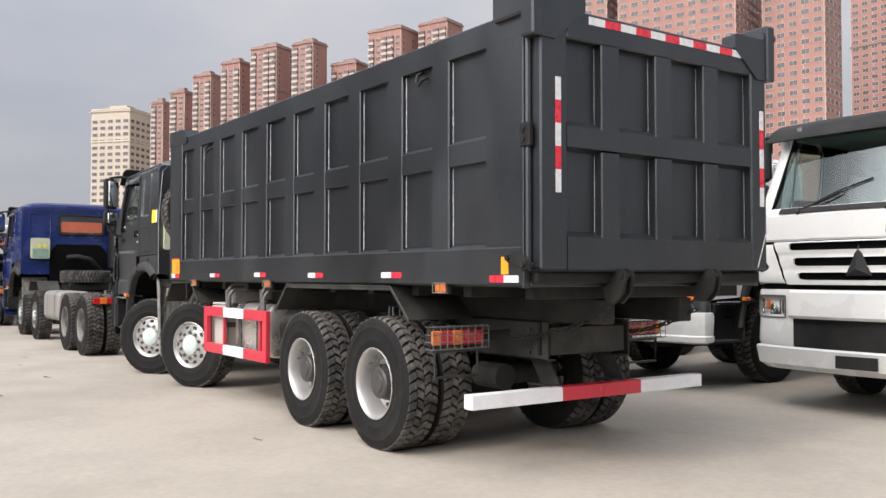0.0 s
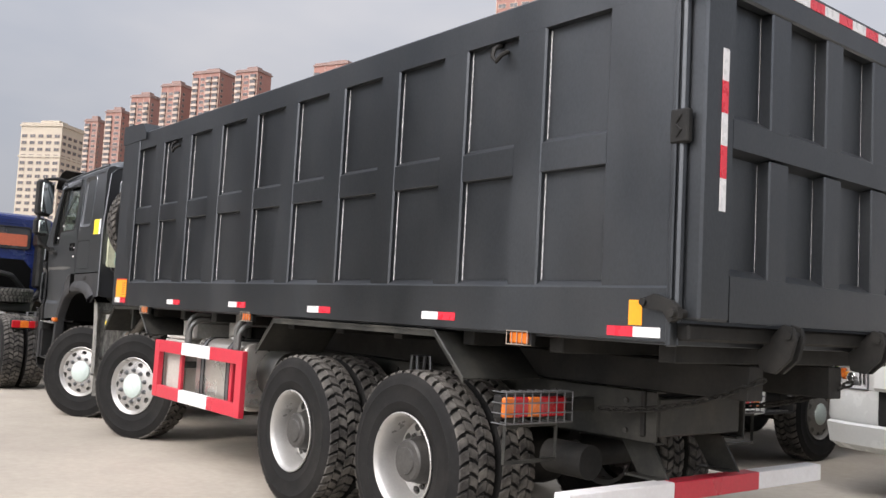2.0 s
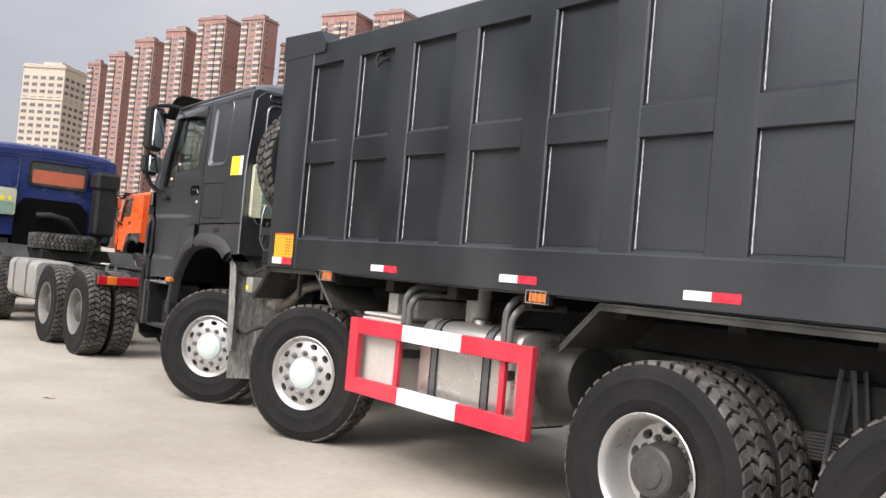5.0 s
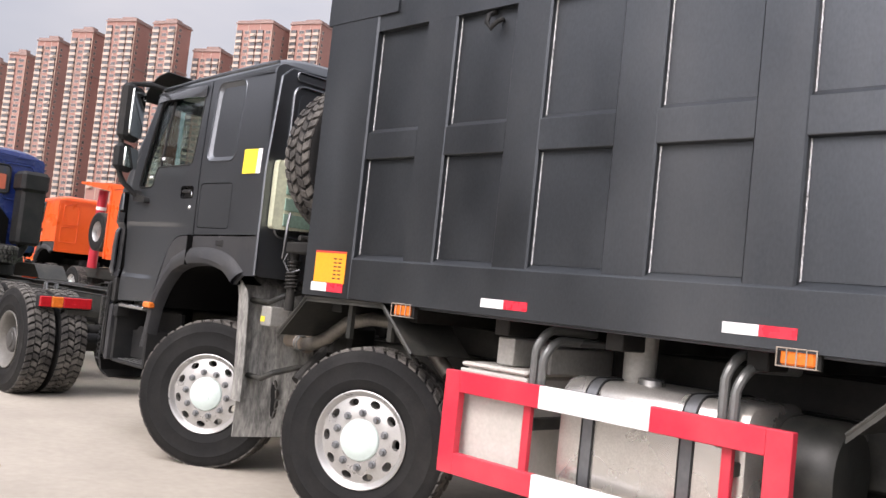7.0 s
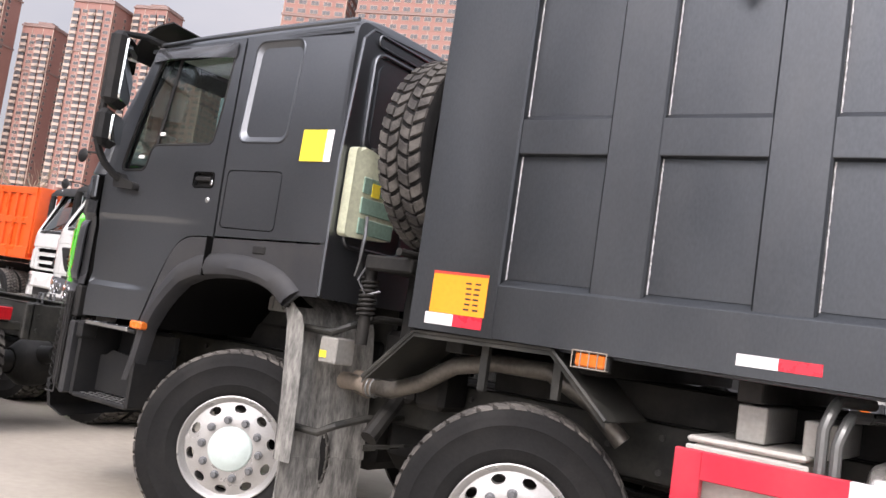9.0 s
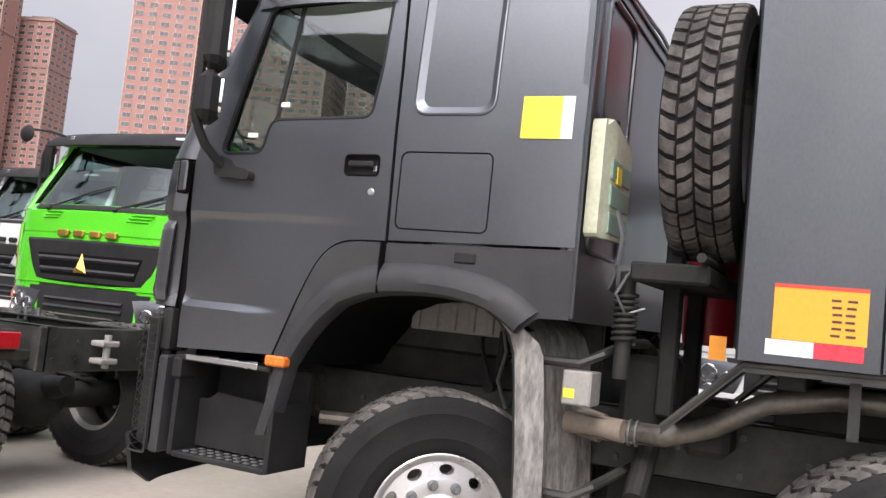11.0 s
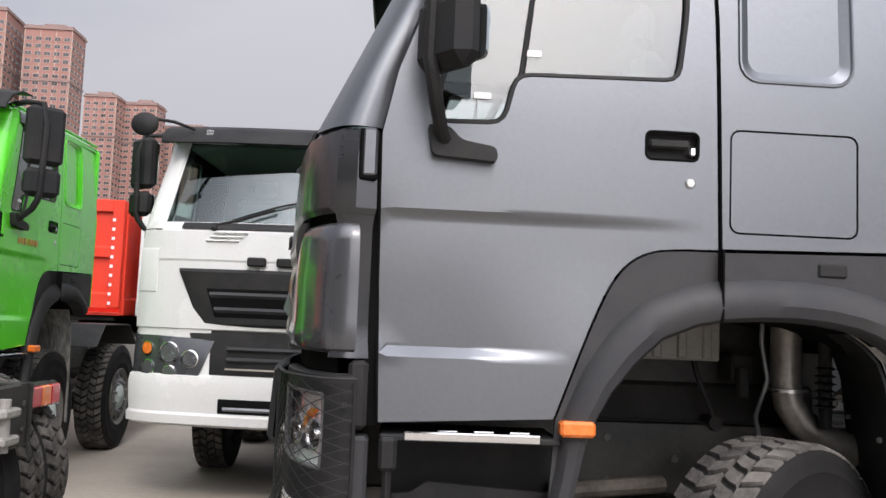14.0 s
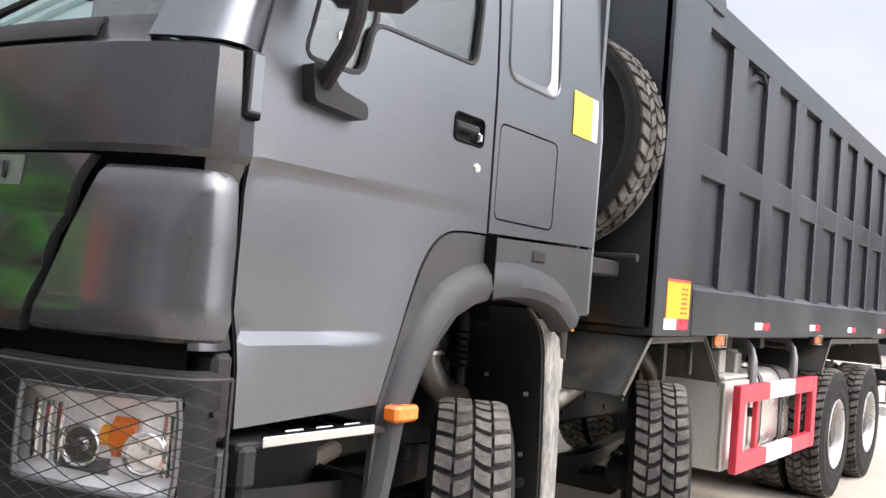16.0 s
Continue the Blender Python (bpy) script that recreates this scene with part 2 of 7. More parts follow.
M_REDBOX = material("red_box_paint", (0.66, 0.045, 0.02), 0.4, vary=0.08, scale=2, bump=0.02)
M_GOLD = material("gold_lettering", (0.60, 0.36, 0.08), 0.4, metal=0.8, vary=0.1, bump=0.0)
M_CURTAIN = material("salmon_curtain", (0.52, 0.13, 0.07), 0.7, vary=0.15, scale=6, bump=0.05)
M_GREYFRAME = material("pale_chassis_primer", (0.27, 0.265, 0.245), 0.5, vary=0.2, scale=3, bump=0.05, dirt=DUST, dirt_amount=0.3)
M_GLASS = glass_material("cab_glass", (0.93, 0.97, 0.95), 0.03, 0.97, 2.0)
M_DARKGLASS = glass_material("windscreen_glass", (0.70, 0.82, 0.80), 0.03, 0.92, 2.0)
M_LENS = glass_material("clear_lens", (0.97, 0.97, 0.97), 0.03, 0.95, 1.5)
M_WIRE = material("mesh_wire", (0.012, 0.012, 0.012), 0.55, metal=0.0, vary=0.1, bump=0.0)

# ---- geometry helpers ----
from mathutils.geometry import delaunay_2d_cdt

ORG = Vector((0, 0, 0))
WARP = None


class Geo:
    """Collects vertices and faces for one mesh, in metres."""

    def __init__(self):
        self.v, self.f = [], []

    def add(self, verts, faces):
        k = len(self.v)
        self.v += [Vector(p) for p in verts]
        self.f += [tuple(i + k for i in f) for f in faces]
        return self

    def merge(self, other, m=None):
        return self.add([m @ p for p in other.v] if m else other.v, other.f)

    def box(self, x0, x1, y0, y1, z0, z1, b=0.0, m=None):
        """A block with chamfered edges."""
        lo, hi = (min(x0, x1), min(y0, y1), min(z0, z1)), (max(x0, x1), max(y0, y1), max(z0, z1))
        b = min([b] + [(hi[i] - lo[i]) * 0.45 for i in range(3)])
        vs, fs, cs = [], [], [(i & 1, i >> 1 & 1, i >> 2 & 1) for i in range(8)]
        if b <= 0:
            vs = [Vector([(lo, hi)[c[i]][i] for i in range(3)]) for c in cs]
            fs = [(0, 2, 3, 1), (4, 5, 7, 6), (0, 1, 5, 4), (2, 6, 7, 3), (0, 4, 6, 2), (1, 3, 7, 5)]
        else:
            for c in cs:
                for a in range(3):
                    vs.append(Vector([(lo, hi)[c[i]][i] + (0 if i == a else (b, -b)[c[i]]) for i in range(3)]))
            for a in range(3):
                o1, o2 = (a + 1) % 3, (a + 2) % 3
                for s in (0, 1):
                    q = []
                    for u, w in ((0, 0), (1, 0), (1, 1), (0, 1)):
                        k = (s << a) | (u << o1) | (w << o2)
                        q.append(k * 3 + a)
                    fs.append(tuple(q))
                    for t in (0, 1):
                        k1 = (s << o1) | (t << o2)
                        k2 = k1 | (1 << a)
                        fs.append((k1 * 3 + o1, k1 * 3 + o2, k2 * 3 + o2, k2 * 3 + o1))
            fs += [(k * 3, k * 3 + 1, k * 3 + 2) for k in range(8)]
        return self.add([m @ p for p in vs] if m else vs, fs)

    def prism(self, pts, a0, a1, axis="y", m=None):
        """A polygon in the plane across axis, drawn out from a0 to a1."""
        def at(p, a):
            return {"x": (a, p[0], p[1]), "y": (p[0], a, p[1]), "z": (p[0], p[1], a)}[axis]
        n = len(pts)
        vs = [Vector(at(p, a0)) for p in pts] + [Vector(at(p, a1)) for p in pts]
        fs = [tuple(range(n)), tuple(range(2 * n - 1, n - 1, -1))] + [(i, (i + 1) % n, n + (i + 1) % n, n + i) for i in range(n)]
        return self.add([m @ p for p in vs] if m else vs, fs)

    def tube(self, path, r, n=8, closed=False, m=None):
        pts = [Vector(p) for p in path]
        k = len(pts)
        vs, fs, prev = [], [], None
        for i, p in enumerate(pts):
            a = pts[(i - 1) % k] if closed or i else p
            b = pts[(i + 1) % k] if closed or i < k - 1 else p
            d = (b - a).normalized()
            if prev is None:
                prev = d.orthogonal().normalized()
            prev = (prev - d * prev.dot(d)).normalized()
            side = d.cross(prev)
            vs += [p + (prev * math.cos(2 * math.pi * j / n) + side * math.sin(2 * math.pi * j / n)) * r for j in range(n)]
        for i in range(k if closed else k - 1):
            for j in range(n):
                a, b = i * n + j, i * n + (j + 1) % n
                c, d = ((i + 1) % k) * n + (j + 1) % n, ((i + 1) % k) * n + j
                fs.append((a, b, c, d))
        if not closed:
            fs += [tuple(range(n)), tuple(range((k - 1) * n, k * n))]
        return self.add([m @ p for p in vs] if m else vs, fs)

    def lathe(self, prof, centre=(0, 0, 0), n=48, axis="y", cap=False):
        """A profile of (radius, distance along axis) turned about axis."""
        c, vs, fs, k = Vector(centre), [], [], len(prof)
        for i in range(n):
            a = 2 * math.pi * i / n
            for r, d in prof:
                u, w = r * math.cos(a), r * math.sin(a)
                vs.append(c + Vector({"y": (u, d, w), "x": (d, u, w), "z": (u, w, d)}[axis]))
        for i in range(n):
            for j in range(k - 1):
                a, b = i * k + j, ((i + 1) % n) * k + j
                fs.append((a, b, b + 1, a + 1))
        if cap:
            fs += [tuple(i * k for i in range(n)), tuple(i * k + k - 1 for i in range(n))]
        return self.add(vs, fs)

    def cyl(self, p, q, r, n=16, r2=None):
        p, q = Vector(p), Vector(q)
        d = (q - p).normalized()
        u = d.orthogonal().normalized()
        w = d.cross(u)
        r2 = r if r2 is None else r2
        vs = []
        for e, rad in ((p, r), (q, r2)):
            vs += [e + (u * math.cos(2 * math.pi * j / n) + w * math.sin(2 * math.pi * j / n)) * rad for j in range(n)]
        fs = [(j, (j + 1) % n, n + (j + 1) % n, n + j) for j in range(n)] + [tuple(range(n)), tuple(range(n, 2 * n))]
        return self.add(vs, fs)

    def grid(self, rows, closed=False):
        """A skin over rows of points."""
        k, vs, fs = len(rows[0]), [p for r in rows for p in r], []
        for i in range(len(rows) - 1):
            for j in range(k if closed else k - 1):
                a, b = i * k + j, i * k + (j + 1) % k
                fs.append((a, b, b + k, a + k))
        return self.add(vs, fs)

    def shell(self, rows, thick):
        """A skin with thickness: the same rows moved by thick, closed at its rims."""
        t = Vector(thick)
        rows = [[Vector(p) for p in r] for r in rows]
        back = [[p + t for p in r] for r in rows]
        k0 = len(self.v)
        nr, nc = len(rows), len(rows[0])
        self.grid(rows)
        k1 = len(self.v)
        self.grid(back)
        for i in range(nr - 1):
            for j in (0, nc - 1):
                self.f.append((k0 + i * nc + j, k0 + (i + 1) * nc + j, k1 + (i + 1) * nc + j, k1 + i * nc + j))
        for j in range(nc - 1):
            for i in (0, nr - 1):
                self.f.append((k0 + i * nc + j, k0 + i * nc + j + 1, k1 + i * nc + j + 1, k1 + i * nc + j))
        return self

    def flipped(self, mid):
        """The mirror image across the plane y = mid."""
        g = Geo()
        g.v = [Vector((p.x, 2 * mid - p.y, p.z)) for p in self.v]
        g.f = [tuple(reversed(f)) for f in self.f]
        return g


def inside(p, poly):
    x, y, r, k = p[0], p[1], False, len(poly)
    for i in range(k):
        (x1, y1), (x2, y2) = poly[i], poly[(i + 1) % k]
        if (y1 > y) != (y2 > y) and x < (x2 - x1) * (y - y1) / (y2 - y1) + x1:
            r = not r
    return r


def dense(loop, step):
    out = []
    for i, a in enumerate(loop):
        b = loop[(i + 1) % len(loop)]
        n = max(1, math.ceil(math.dist(a, b) / step))
        out += [(a[0] + (b[0] - a[0]) * k / n, a[1] + (b[1] - a[1]) * k / n) for k in range(n)]
    return out


def rounded(x0, x1, y0, y1, r, n=4):
    pts = []
    for cx, cy, a0 in ((x1 - r, y1 - r, 0), (x0 + r, y1 - r, 90), (x0 + r, y0 + r, 180), (x1 - r, y0 + r, 270)):
        pts += [(cx + r * math.cos(radians(a0 + 90 * k / n)), cy + r * math.sin(radians(a0 + 90 * k / n))) for k in range(n + 1)]
    return pts


def soften(loop, r, n=3):
    """Rounds the corners of a polygon by r."""
    out, k = [], len(loop)
    for i in range(k):
        a, b, c = Vector(loop[i - 1]), Vector(loop[i]), Vector(loop[(i + 1) % k])
        d1, d2 = (a - b), (c - b)
        q = min(r, d1.length * 0.45, d2.length * 0.45)
        p, s = b + d1.normalized() * q, b + d2.normalized() * q
        for j in range(n + 1):
            t = j / n
            out.append(tuple(p * (1 - t) ** 2 + b * 2 * t * (1 - t) + s * t * t))
    return out


def sheet(loop, holes, place, thick, step=0.12, rows=(), geo=None):
    """A plate cut to a loop with holes; place(u, v) lays it into space, thick is the way to its back."""
    g = geo or Geo()
    loops = [dense(loop, step)] + [dense(h, step) for h in holes]
    vs, es = [], []
    for lp in loops:
        k = len(vs)
        vs += [Vector(p) for p in lp]
        es += [(k + i, k + (i + 1) % len(lp)) for i in range(len(lp))]
    rim = list(vs)
    us, ws = [p[0] for p in loops[0]], [p[1] for p in loops[0]]
    nu = max(1, round((max(us) - min(us)) / step))
    lines = list(rows) or [min(ws) + (max(ws) - min(ws)) * (j + 0.5) / max(1, round((max(ws) - min(ws)) / step)) for j in range(max(1, round((max(ws) - min(ws)) / step)))]
    gap = step * 0.3 if not rows else 0.012
    for i in range(nu):
        u = min(us) + (max(us) - min(us)) * (i + 0.5) / nu
        for w in lines:
            if inside((u, w), loops[0]) and not any(inside((u, w), h) for h in loops[1:]):
                q = Vector((u, w))
                if all((q - r).length_squared > gap * gap for r in rim):
                    vs.append(q)
    cv, _, cf, *_ = delaunay_2d_cdt(vs, es, [], 0, 1e-6)
    keep = []
    for f in cf:
        c = sum((cv[i] for i in f), Vector((0, 0))) / len(f)
        if inside(c, loops[0]) and not any(inside(c, h) for h in loops[1:]):
            keep.append(tuple(f))
    t = Vector(thick)
    front = [Vector(place(p.x, p.y)) for p in cv]
    n = len(front)
    count = {}
    for f in keep:
        for i in range(len(f)):
            e = tuple(sorted((f[i], f[(i + 1) % len(f)])))
            count[e] = count.get(e, 0) + 1
    faces = keep + [tuple(i + n for i in reversed(f)) for f in keep] + [(a, b, b + n, a + n) for (a, b), c in count.items() if c == 1]
    return g.add(front + [p + t for p in front], faces)


def make_mesh(name, geo, mat, angle=33):
    me = bpy.data.meshes.new(name)
    me.from_pydata([(WARP(p) if WARP else p) - ORG for p in geo.v], [], geo.f)
    b = bmesh.new()
    b.from_mesh(me)
    if name == "wheel":
        bmesh.ops.remove_doubles(b, verts=b.verts, dist=0.0004)
    bmesh.ops.recalc_face_normals(b, faces=b.faces)
    b.to_mesh(me)
    b.free()
    me.materials.append(mat)
    me.shade_smooth()
    me.set_sharp_from_angle(angle=radians(angle))
    return me


def part(name, geo, mat, parent, label=""):
    ob = new(name, make_mesh(name, geo, mat))
    ob.parent = parent
    return tagged(ob, label)


def thing(name, label, category, m, group="", kind=""):
    ob = new(name)
    ob.empty_display_size = 0.3
    ob.matrix_world = m
    return tagged(ob, label, category, group, kind)


def single(name, geo, mat, label, category, group="", kind=""):
    ob = new(name, make_mesh(name, geo, mat))
    return tagged(ob, label, category, group, kind)

# ---- wheels ----
R_TYRE, HUB_Z = 0.562, 0.548
TRUCK = Vector((-8.94, 1.2, 0))


def holed_disc(g, r0, r1, y_of, count, rh, along, across, depth):
    """A ring between two radii with oval hand holes, each with its wall."""
    n = 20
    for k in range(count):
        mid, half = 2 * math.pi * (k + 0.5) / count, math.pi / count
        hole, rim = [], []
        for j in range(n):
            a = 2 * math.pi * j / n
            ca, sa = math.cos(a), math.sin(a)
            hole.append((rh + across * ca, along * sa / rh))
            # outer border of this sector, met by the same ray
            s = min([(r1 - rh) / ca if ca > 1e-6 else (r0 - rh) / ca if ca < -1e-6 else 9] + [half / abs(sa / rh) if abs(sa) > 1e-6 else 9])
            rim.append((rh + s * ca, s * sa / rh))
        for corner in ((r0, -half), (r0, half), (r1, -half), (r1, half)):
            j = min(range(n), key=lambda i: (rim[i][0] - corner[0]) ** 2 + (rh * (rim[i][1] - corner[1])) ** 2)
            rim[j] = corner
        def put(p, d=0):
            return (p[0] * math.cos(mid + p[1]), y_of(p[0]) + d, p[0] * math.sin(mid + p[1]))
        vs = [put(p) for p in rim] + [put(p) for p in hole] + [put(p, depth) for p in hole]
        fs = []
        for j in range(n):
            q = (j + 1) % n
            fs += [(j, q, n + q, n + j), (n + j, n + q, 2 * n + q, 2 * n + j)]
        g.add(vs, fs)


def tyre_geo():
    prof = [(0.282, -0.118), (0.296, -0.136), (0.325, -0.147), (0.36, -0.1535), (0.365, -0.1555), (0.372, -0.1535), (0.42, -0.157), (0.465, -0.1535), (0.470, -0.156), (0.476, -0.152), (0.505, -0.146), (0.53, -0.139), (0.543, -0.128), (0.546, -0.09), (0.548, 0)]
    prof += [(r, -y) for r, y in reversed(prof[:-1])]
    return Geo().lathe(prof, n=72)


def tread_geo(count=42, coarse=1.0, gully=0.0, small=0.955):
    g = Geo()
    pitch = 2 * math.pi * R_TYRE / count
    cols = ((-0.138, -0.0695, 0, 0.030), (-0.068, -0.0012, 0.030, -0.002), (0.0012, 0.068, -0.002, 0.030), (0.0695, 0.138, 0.030, 0))
    for i in range(count):
        for c, (u0, u1, v0, v1) in enumerate(cols):
            shift = (0.0, 0.18, 0.68, 0.5)[c] * pitch
            gap = 0.0085 * coarse
            lo, hi = i * pitch + shift, (i + 1) * pitch + shift - 2 * gap
            mid = (u0 + u1) / 2
            base = [(u0, lo + v0), (mid, lo + (v0 + v1) / 2 + 0.006), (u1, lo + v1), (u1, hi + v1), (mid, hi + (v0 + v1) / 2 + 0.006), (u0, hi + v0)]
            base = [(u + (gully if u < mid - 0.001 else -gully if u > mid + 0.001 else 0), v) for u, v in base]
            cu, cv = sum(p[0] for p in base) / 6, sum(p[1] for p in base) / 6
            vs = []
            for r, s in ((0.541, 1.0), (R_TYRE, small)):
                for u, v in base:
                    u, v = cu + (u - cu) * s, cv + (v - cv) * s
                    rr = r - (0.010 if abs(u) > 0.115 and r > 0.55 else 0)
                    a = v / R_TYRE
                    vs.append((rr * math.cos(a), u, rr * math.sin(a)))
            g.add(vs, [tuple(range(6, 12))] + [(j, (j + 1) % 6, 6 + (j + 1) % 6, 6 + j) for j in range(6)])
    return g


def front_disc_geo():
    g = Geo()
    g.lathe([(0.284, 0.10), (0.284, -0.118), (0.298, -0.142), (0.301, -0.150), (0.295, -0.154), (0.284, -0.148), (0.272, -0.130), (0.262, -0.122)], n=64)
    holed_disc(g, 0.195, 0.262, lambda r: -0.122 - 0.016 * (0.262 - r) / 0.067, 10, 0.230, 0.034, 0.023, 0.06)
    g.lathe([(0.195, -0.138), (0.188, -0.141), (0.13, -0.143), (0.02, -0.143)], n=64)
    return g


def rear_disc_geo():
    g = Geo()
    g.lathe([(0.284, 0.13), (0.284, -0.118), (0.298, -0.142), (0.301, -0.150), (0.295, -0.154), (0.284, -0.148), (0.268, -0.12), (0.258, -0.05), (0.247, 0.0), (0.240, 0.022)], n=64)
    holed_disc(g, 0.150, 0.240, lambda r: 0.022 + 0.008 * (0.24 - r) / 0.09, 10, 0.206, 0.034, 0.024, 0.06)
    g.lathe([(0.150, 0.030), (0.145, 0.012), (0.10, 0.010), (0.02, 0.010)], n=48)
    return g


def nut_geo(length):
    g = Geo()
    g.lathe([(0.0, -length), (0.011, -length), (0.0125, -length + 0.006), (0.0125, -0.014), (0.019, -0.012), (0.021, 0.0)], n=10)
    return g


ORG = Vector((0, 0, 0))
ME_TYRE = make_mesh("tyre", tyre_geo(), M_RUBBER)
ME_TREAD = make_mesh("tread", tread_geo(44, 1.35, 0.0028, 0.92), M_TREAD, 25)
ME_FDISC = make_mesh("wheel", front_disc_geo(), M_RIM)
ME_RDISC = make_mesh("wheel", rear_disc_geo(), M_RIM)
ME_FDULL, ME_RDULL, ME_BDULL = ME_FDISC.copy(), ME_RDISC.copy(), None
for me in (ME_FDULL, ME_RDULL):
    me.materials[0] = M_DULLRIM
ME_BARE = make_mesh("wheel", Geo().lathe([(0.284, -0.12), (0.292, -0.135), (0.27, -0.10), (0.25, 0.1), (0.284, 0.13)], n=48), M_RIM)
ME_BDULL = ME_BARE.copy()
ME_BDULL.materials[0] = M_DULLRIM
ME_NUT = make_mesh("wheel_nut", Geo().lathe([(0.0, -0.034), (0.013, -0.034), (0.016, -0.028), (0.016, -0.012), (0.024, -0.010), (0.025, 0.0)], n=10), M_STRAP)
ME_COVER = make_mesh("hub_cover", Geo().lathe([(0.128, -0.142), (0.126, -0.152), (0.118, -0.160), (0.108, -0.162), (0.100, -0.168), (0.06, -0.177), (0.0, -0.180)], n=40), M_COVER)
ME_EMBLEM = make_mesh("hub_badge", Geo().prism([(-0.045, -0.03), (0.045, -0.03), (0.0, 0.05)], -0.181, -0.172).prism([(-0.052, -0.042), (0.052, -0.042), (0.045, -0.034), (-0.045, -0.034)], -0.178, -0.170), M_COVER)
ME_HUB = make_mesh("hub", Geo().lathe([(0.150, 0.03), (0.146, -0.02), (0.134, -0.040), (0.130, -0.095), (0.118, -0.108), (0.085, -0.112), (0.080, -0.122), (0.04, -0.128), (0.0, -0.128)], n=32), M_HUB)
ME_HUBBOLT = make_mesh("hub_bolt", nut_geo(0.022), M_HUB)


def add_wheel(truck, x, y, right=False, kind="front", turn=0.0, spin=0.0, nuts=True, z=HUB_Z, dull=False):
    """A wheel on a truck, in the truck's own axes: kind front (covered hub), rear (deep dish) or inner."""
    data = {"front": ME_FDISC, "rear": ME_RDISC, "inner": ME_BARE}[kind]
    if dull:
        data = {"front": ME_FDULL, "rear": ME_RDULL, "inner": ME_BDULL}[kind]
    w = new("wheel", data)
    w.parent = truck
    w.matrix_local = Matrix.Translation((x - TRUCK.x, y - TRUCK.y, z)) @ Matrix.Rotation(radians((180 if right else 0) + turn), 4, "Z") @ Matrix.Rotation(radians(spin), 4, "Y")
    tagged(w, {"front": "silver painted wheel with oval holes and pale cover", "rear": "deep dished silver wheel with dark hub", "inner": "inner wheel of a dual pair"}[kind])
    for nm, me in (("tyre", ME_TYRE), ("tread", ME_TREAD)):
        o = new(nm, me)
        o.parent = w
    if kind == "front":
        for nm, me in (("hub_cover", ME_COVER), ("hub_badge", ME_EMBLEM)):
            o = new(nm, me)
            o.parent = w
    if kind == "rear":
        new("hub", ME_HUB).parent = w
    if nuts and kind != "inner":
        for k in range(10):
            a = 2 * math.pi * k / 10
            o = new("wheel_nut", ME_NUT if kind == "front" else ME_HUBBOLT)
            o.parent = w
            rr, yy = (0.165, -0.141) if kind == "front" else (0.166, 0.024)
            o.matrix_local = Matrix.Translation((rr * math.cos(a), yy, rr * math.sin(a)))
    return w


AXLES = (-8.94, -6.94, -3.40, -2.05)


def add_wheels(truck, axles=AXLES, nuts=True, right=True, steer=((0, 0), (0, 0)), dull=False, far=0.0):
    for i, x in enumerate(axles):
        if i < 2:
            dx, a = steer[i]
            add_wheel(truck, x - dx, 0.20, kind="front", turn=a, spin=13 * i + 5, nuts=nuts, dull=dull)
            if right:
                add_wheel(truck, x + dx, 2.20 + far, True, "front", turn=a, nuts=False, spin=21 * i, dull=dull)
        else:
            add_wheel(truck, x, 0.155, kind="rear", spin=17 * i, nuts=nuts, dull=dull)
            add_wheel(truck, x, 0.49, kind="inner", spin=9 * i, dull=dull)
            if right:
                add_wheel(truck, x, 2.245 + far, True, "rear", nuts=False, spin=31 * i, dull=dull)
                add_wheel(truck, x, 1.91 + far, True, "inner", spin=7 * i, dull=dull)


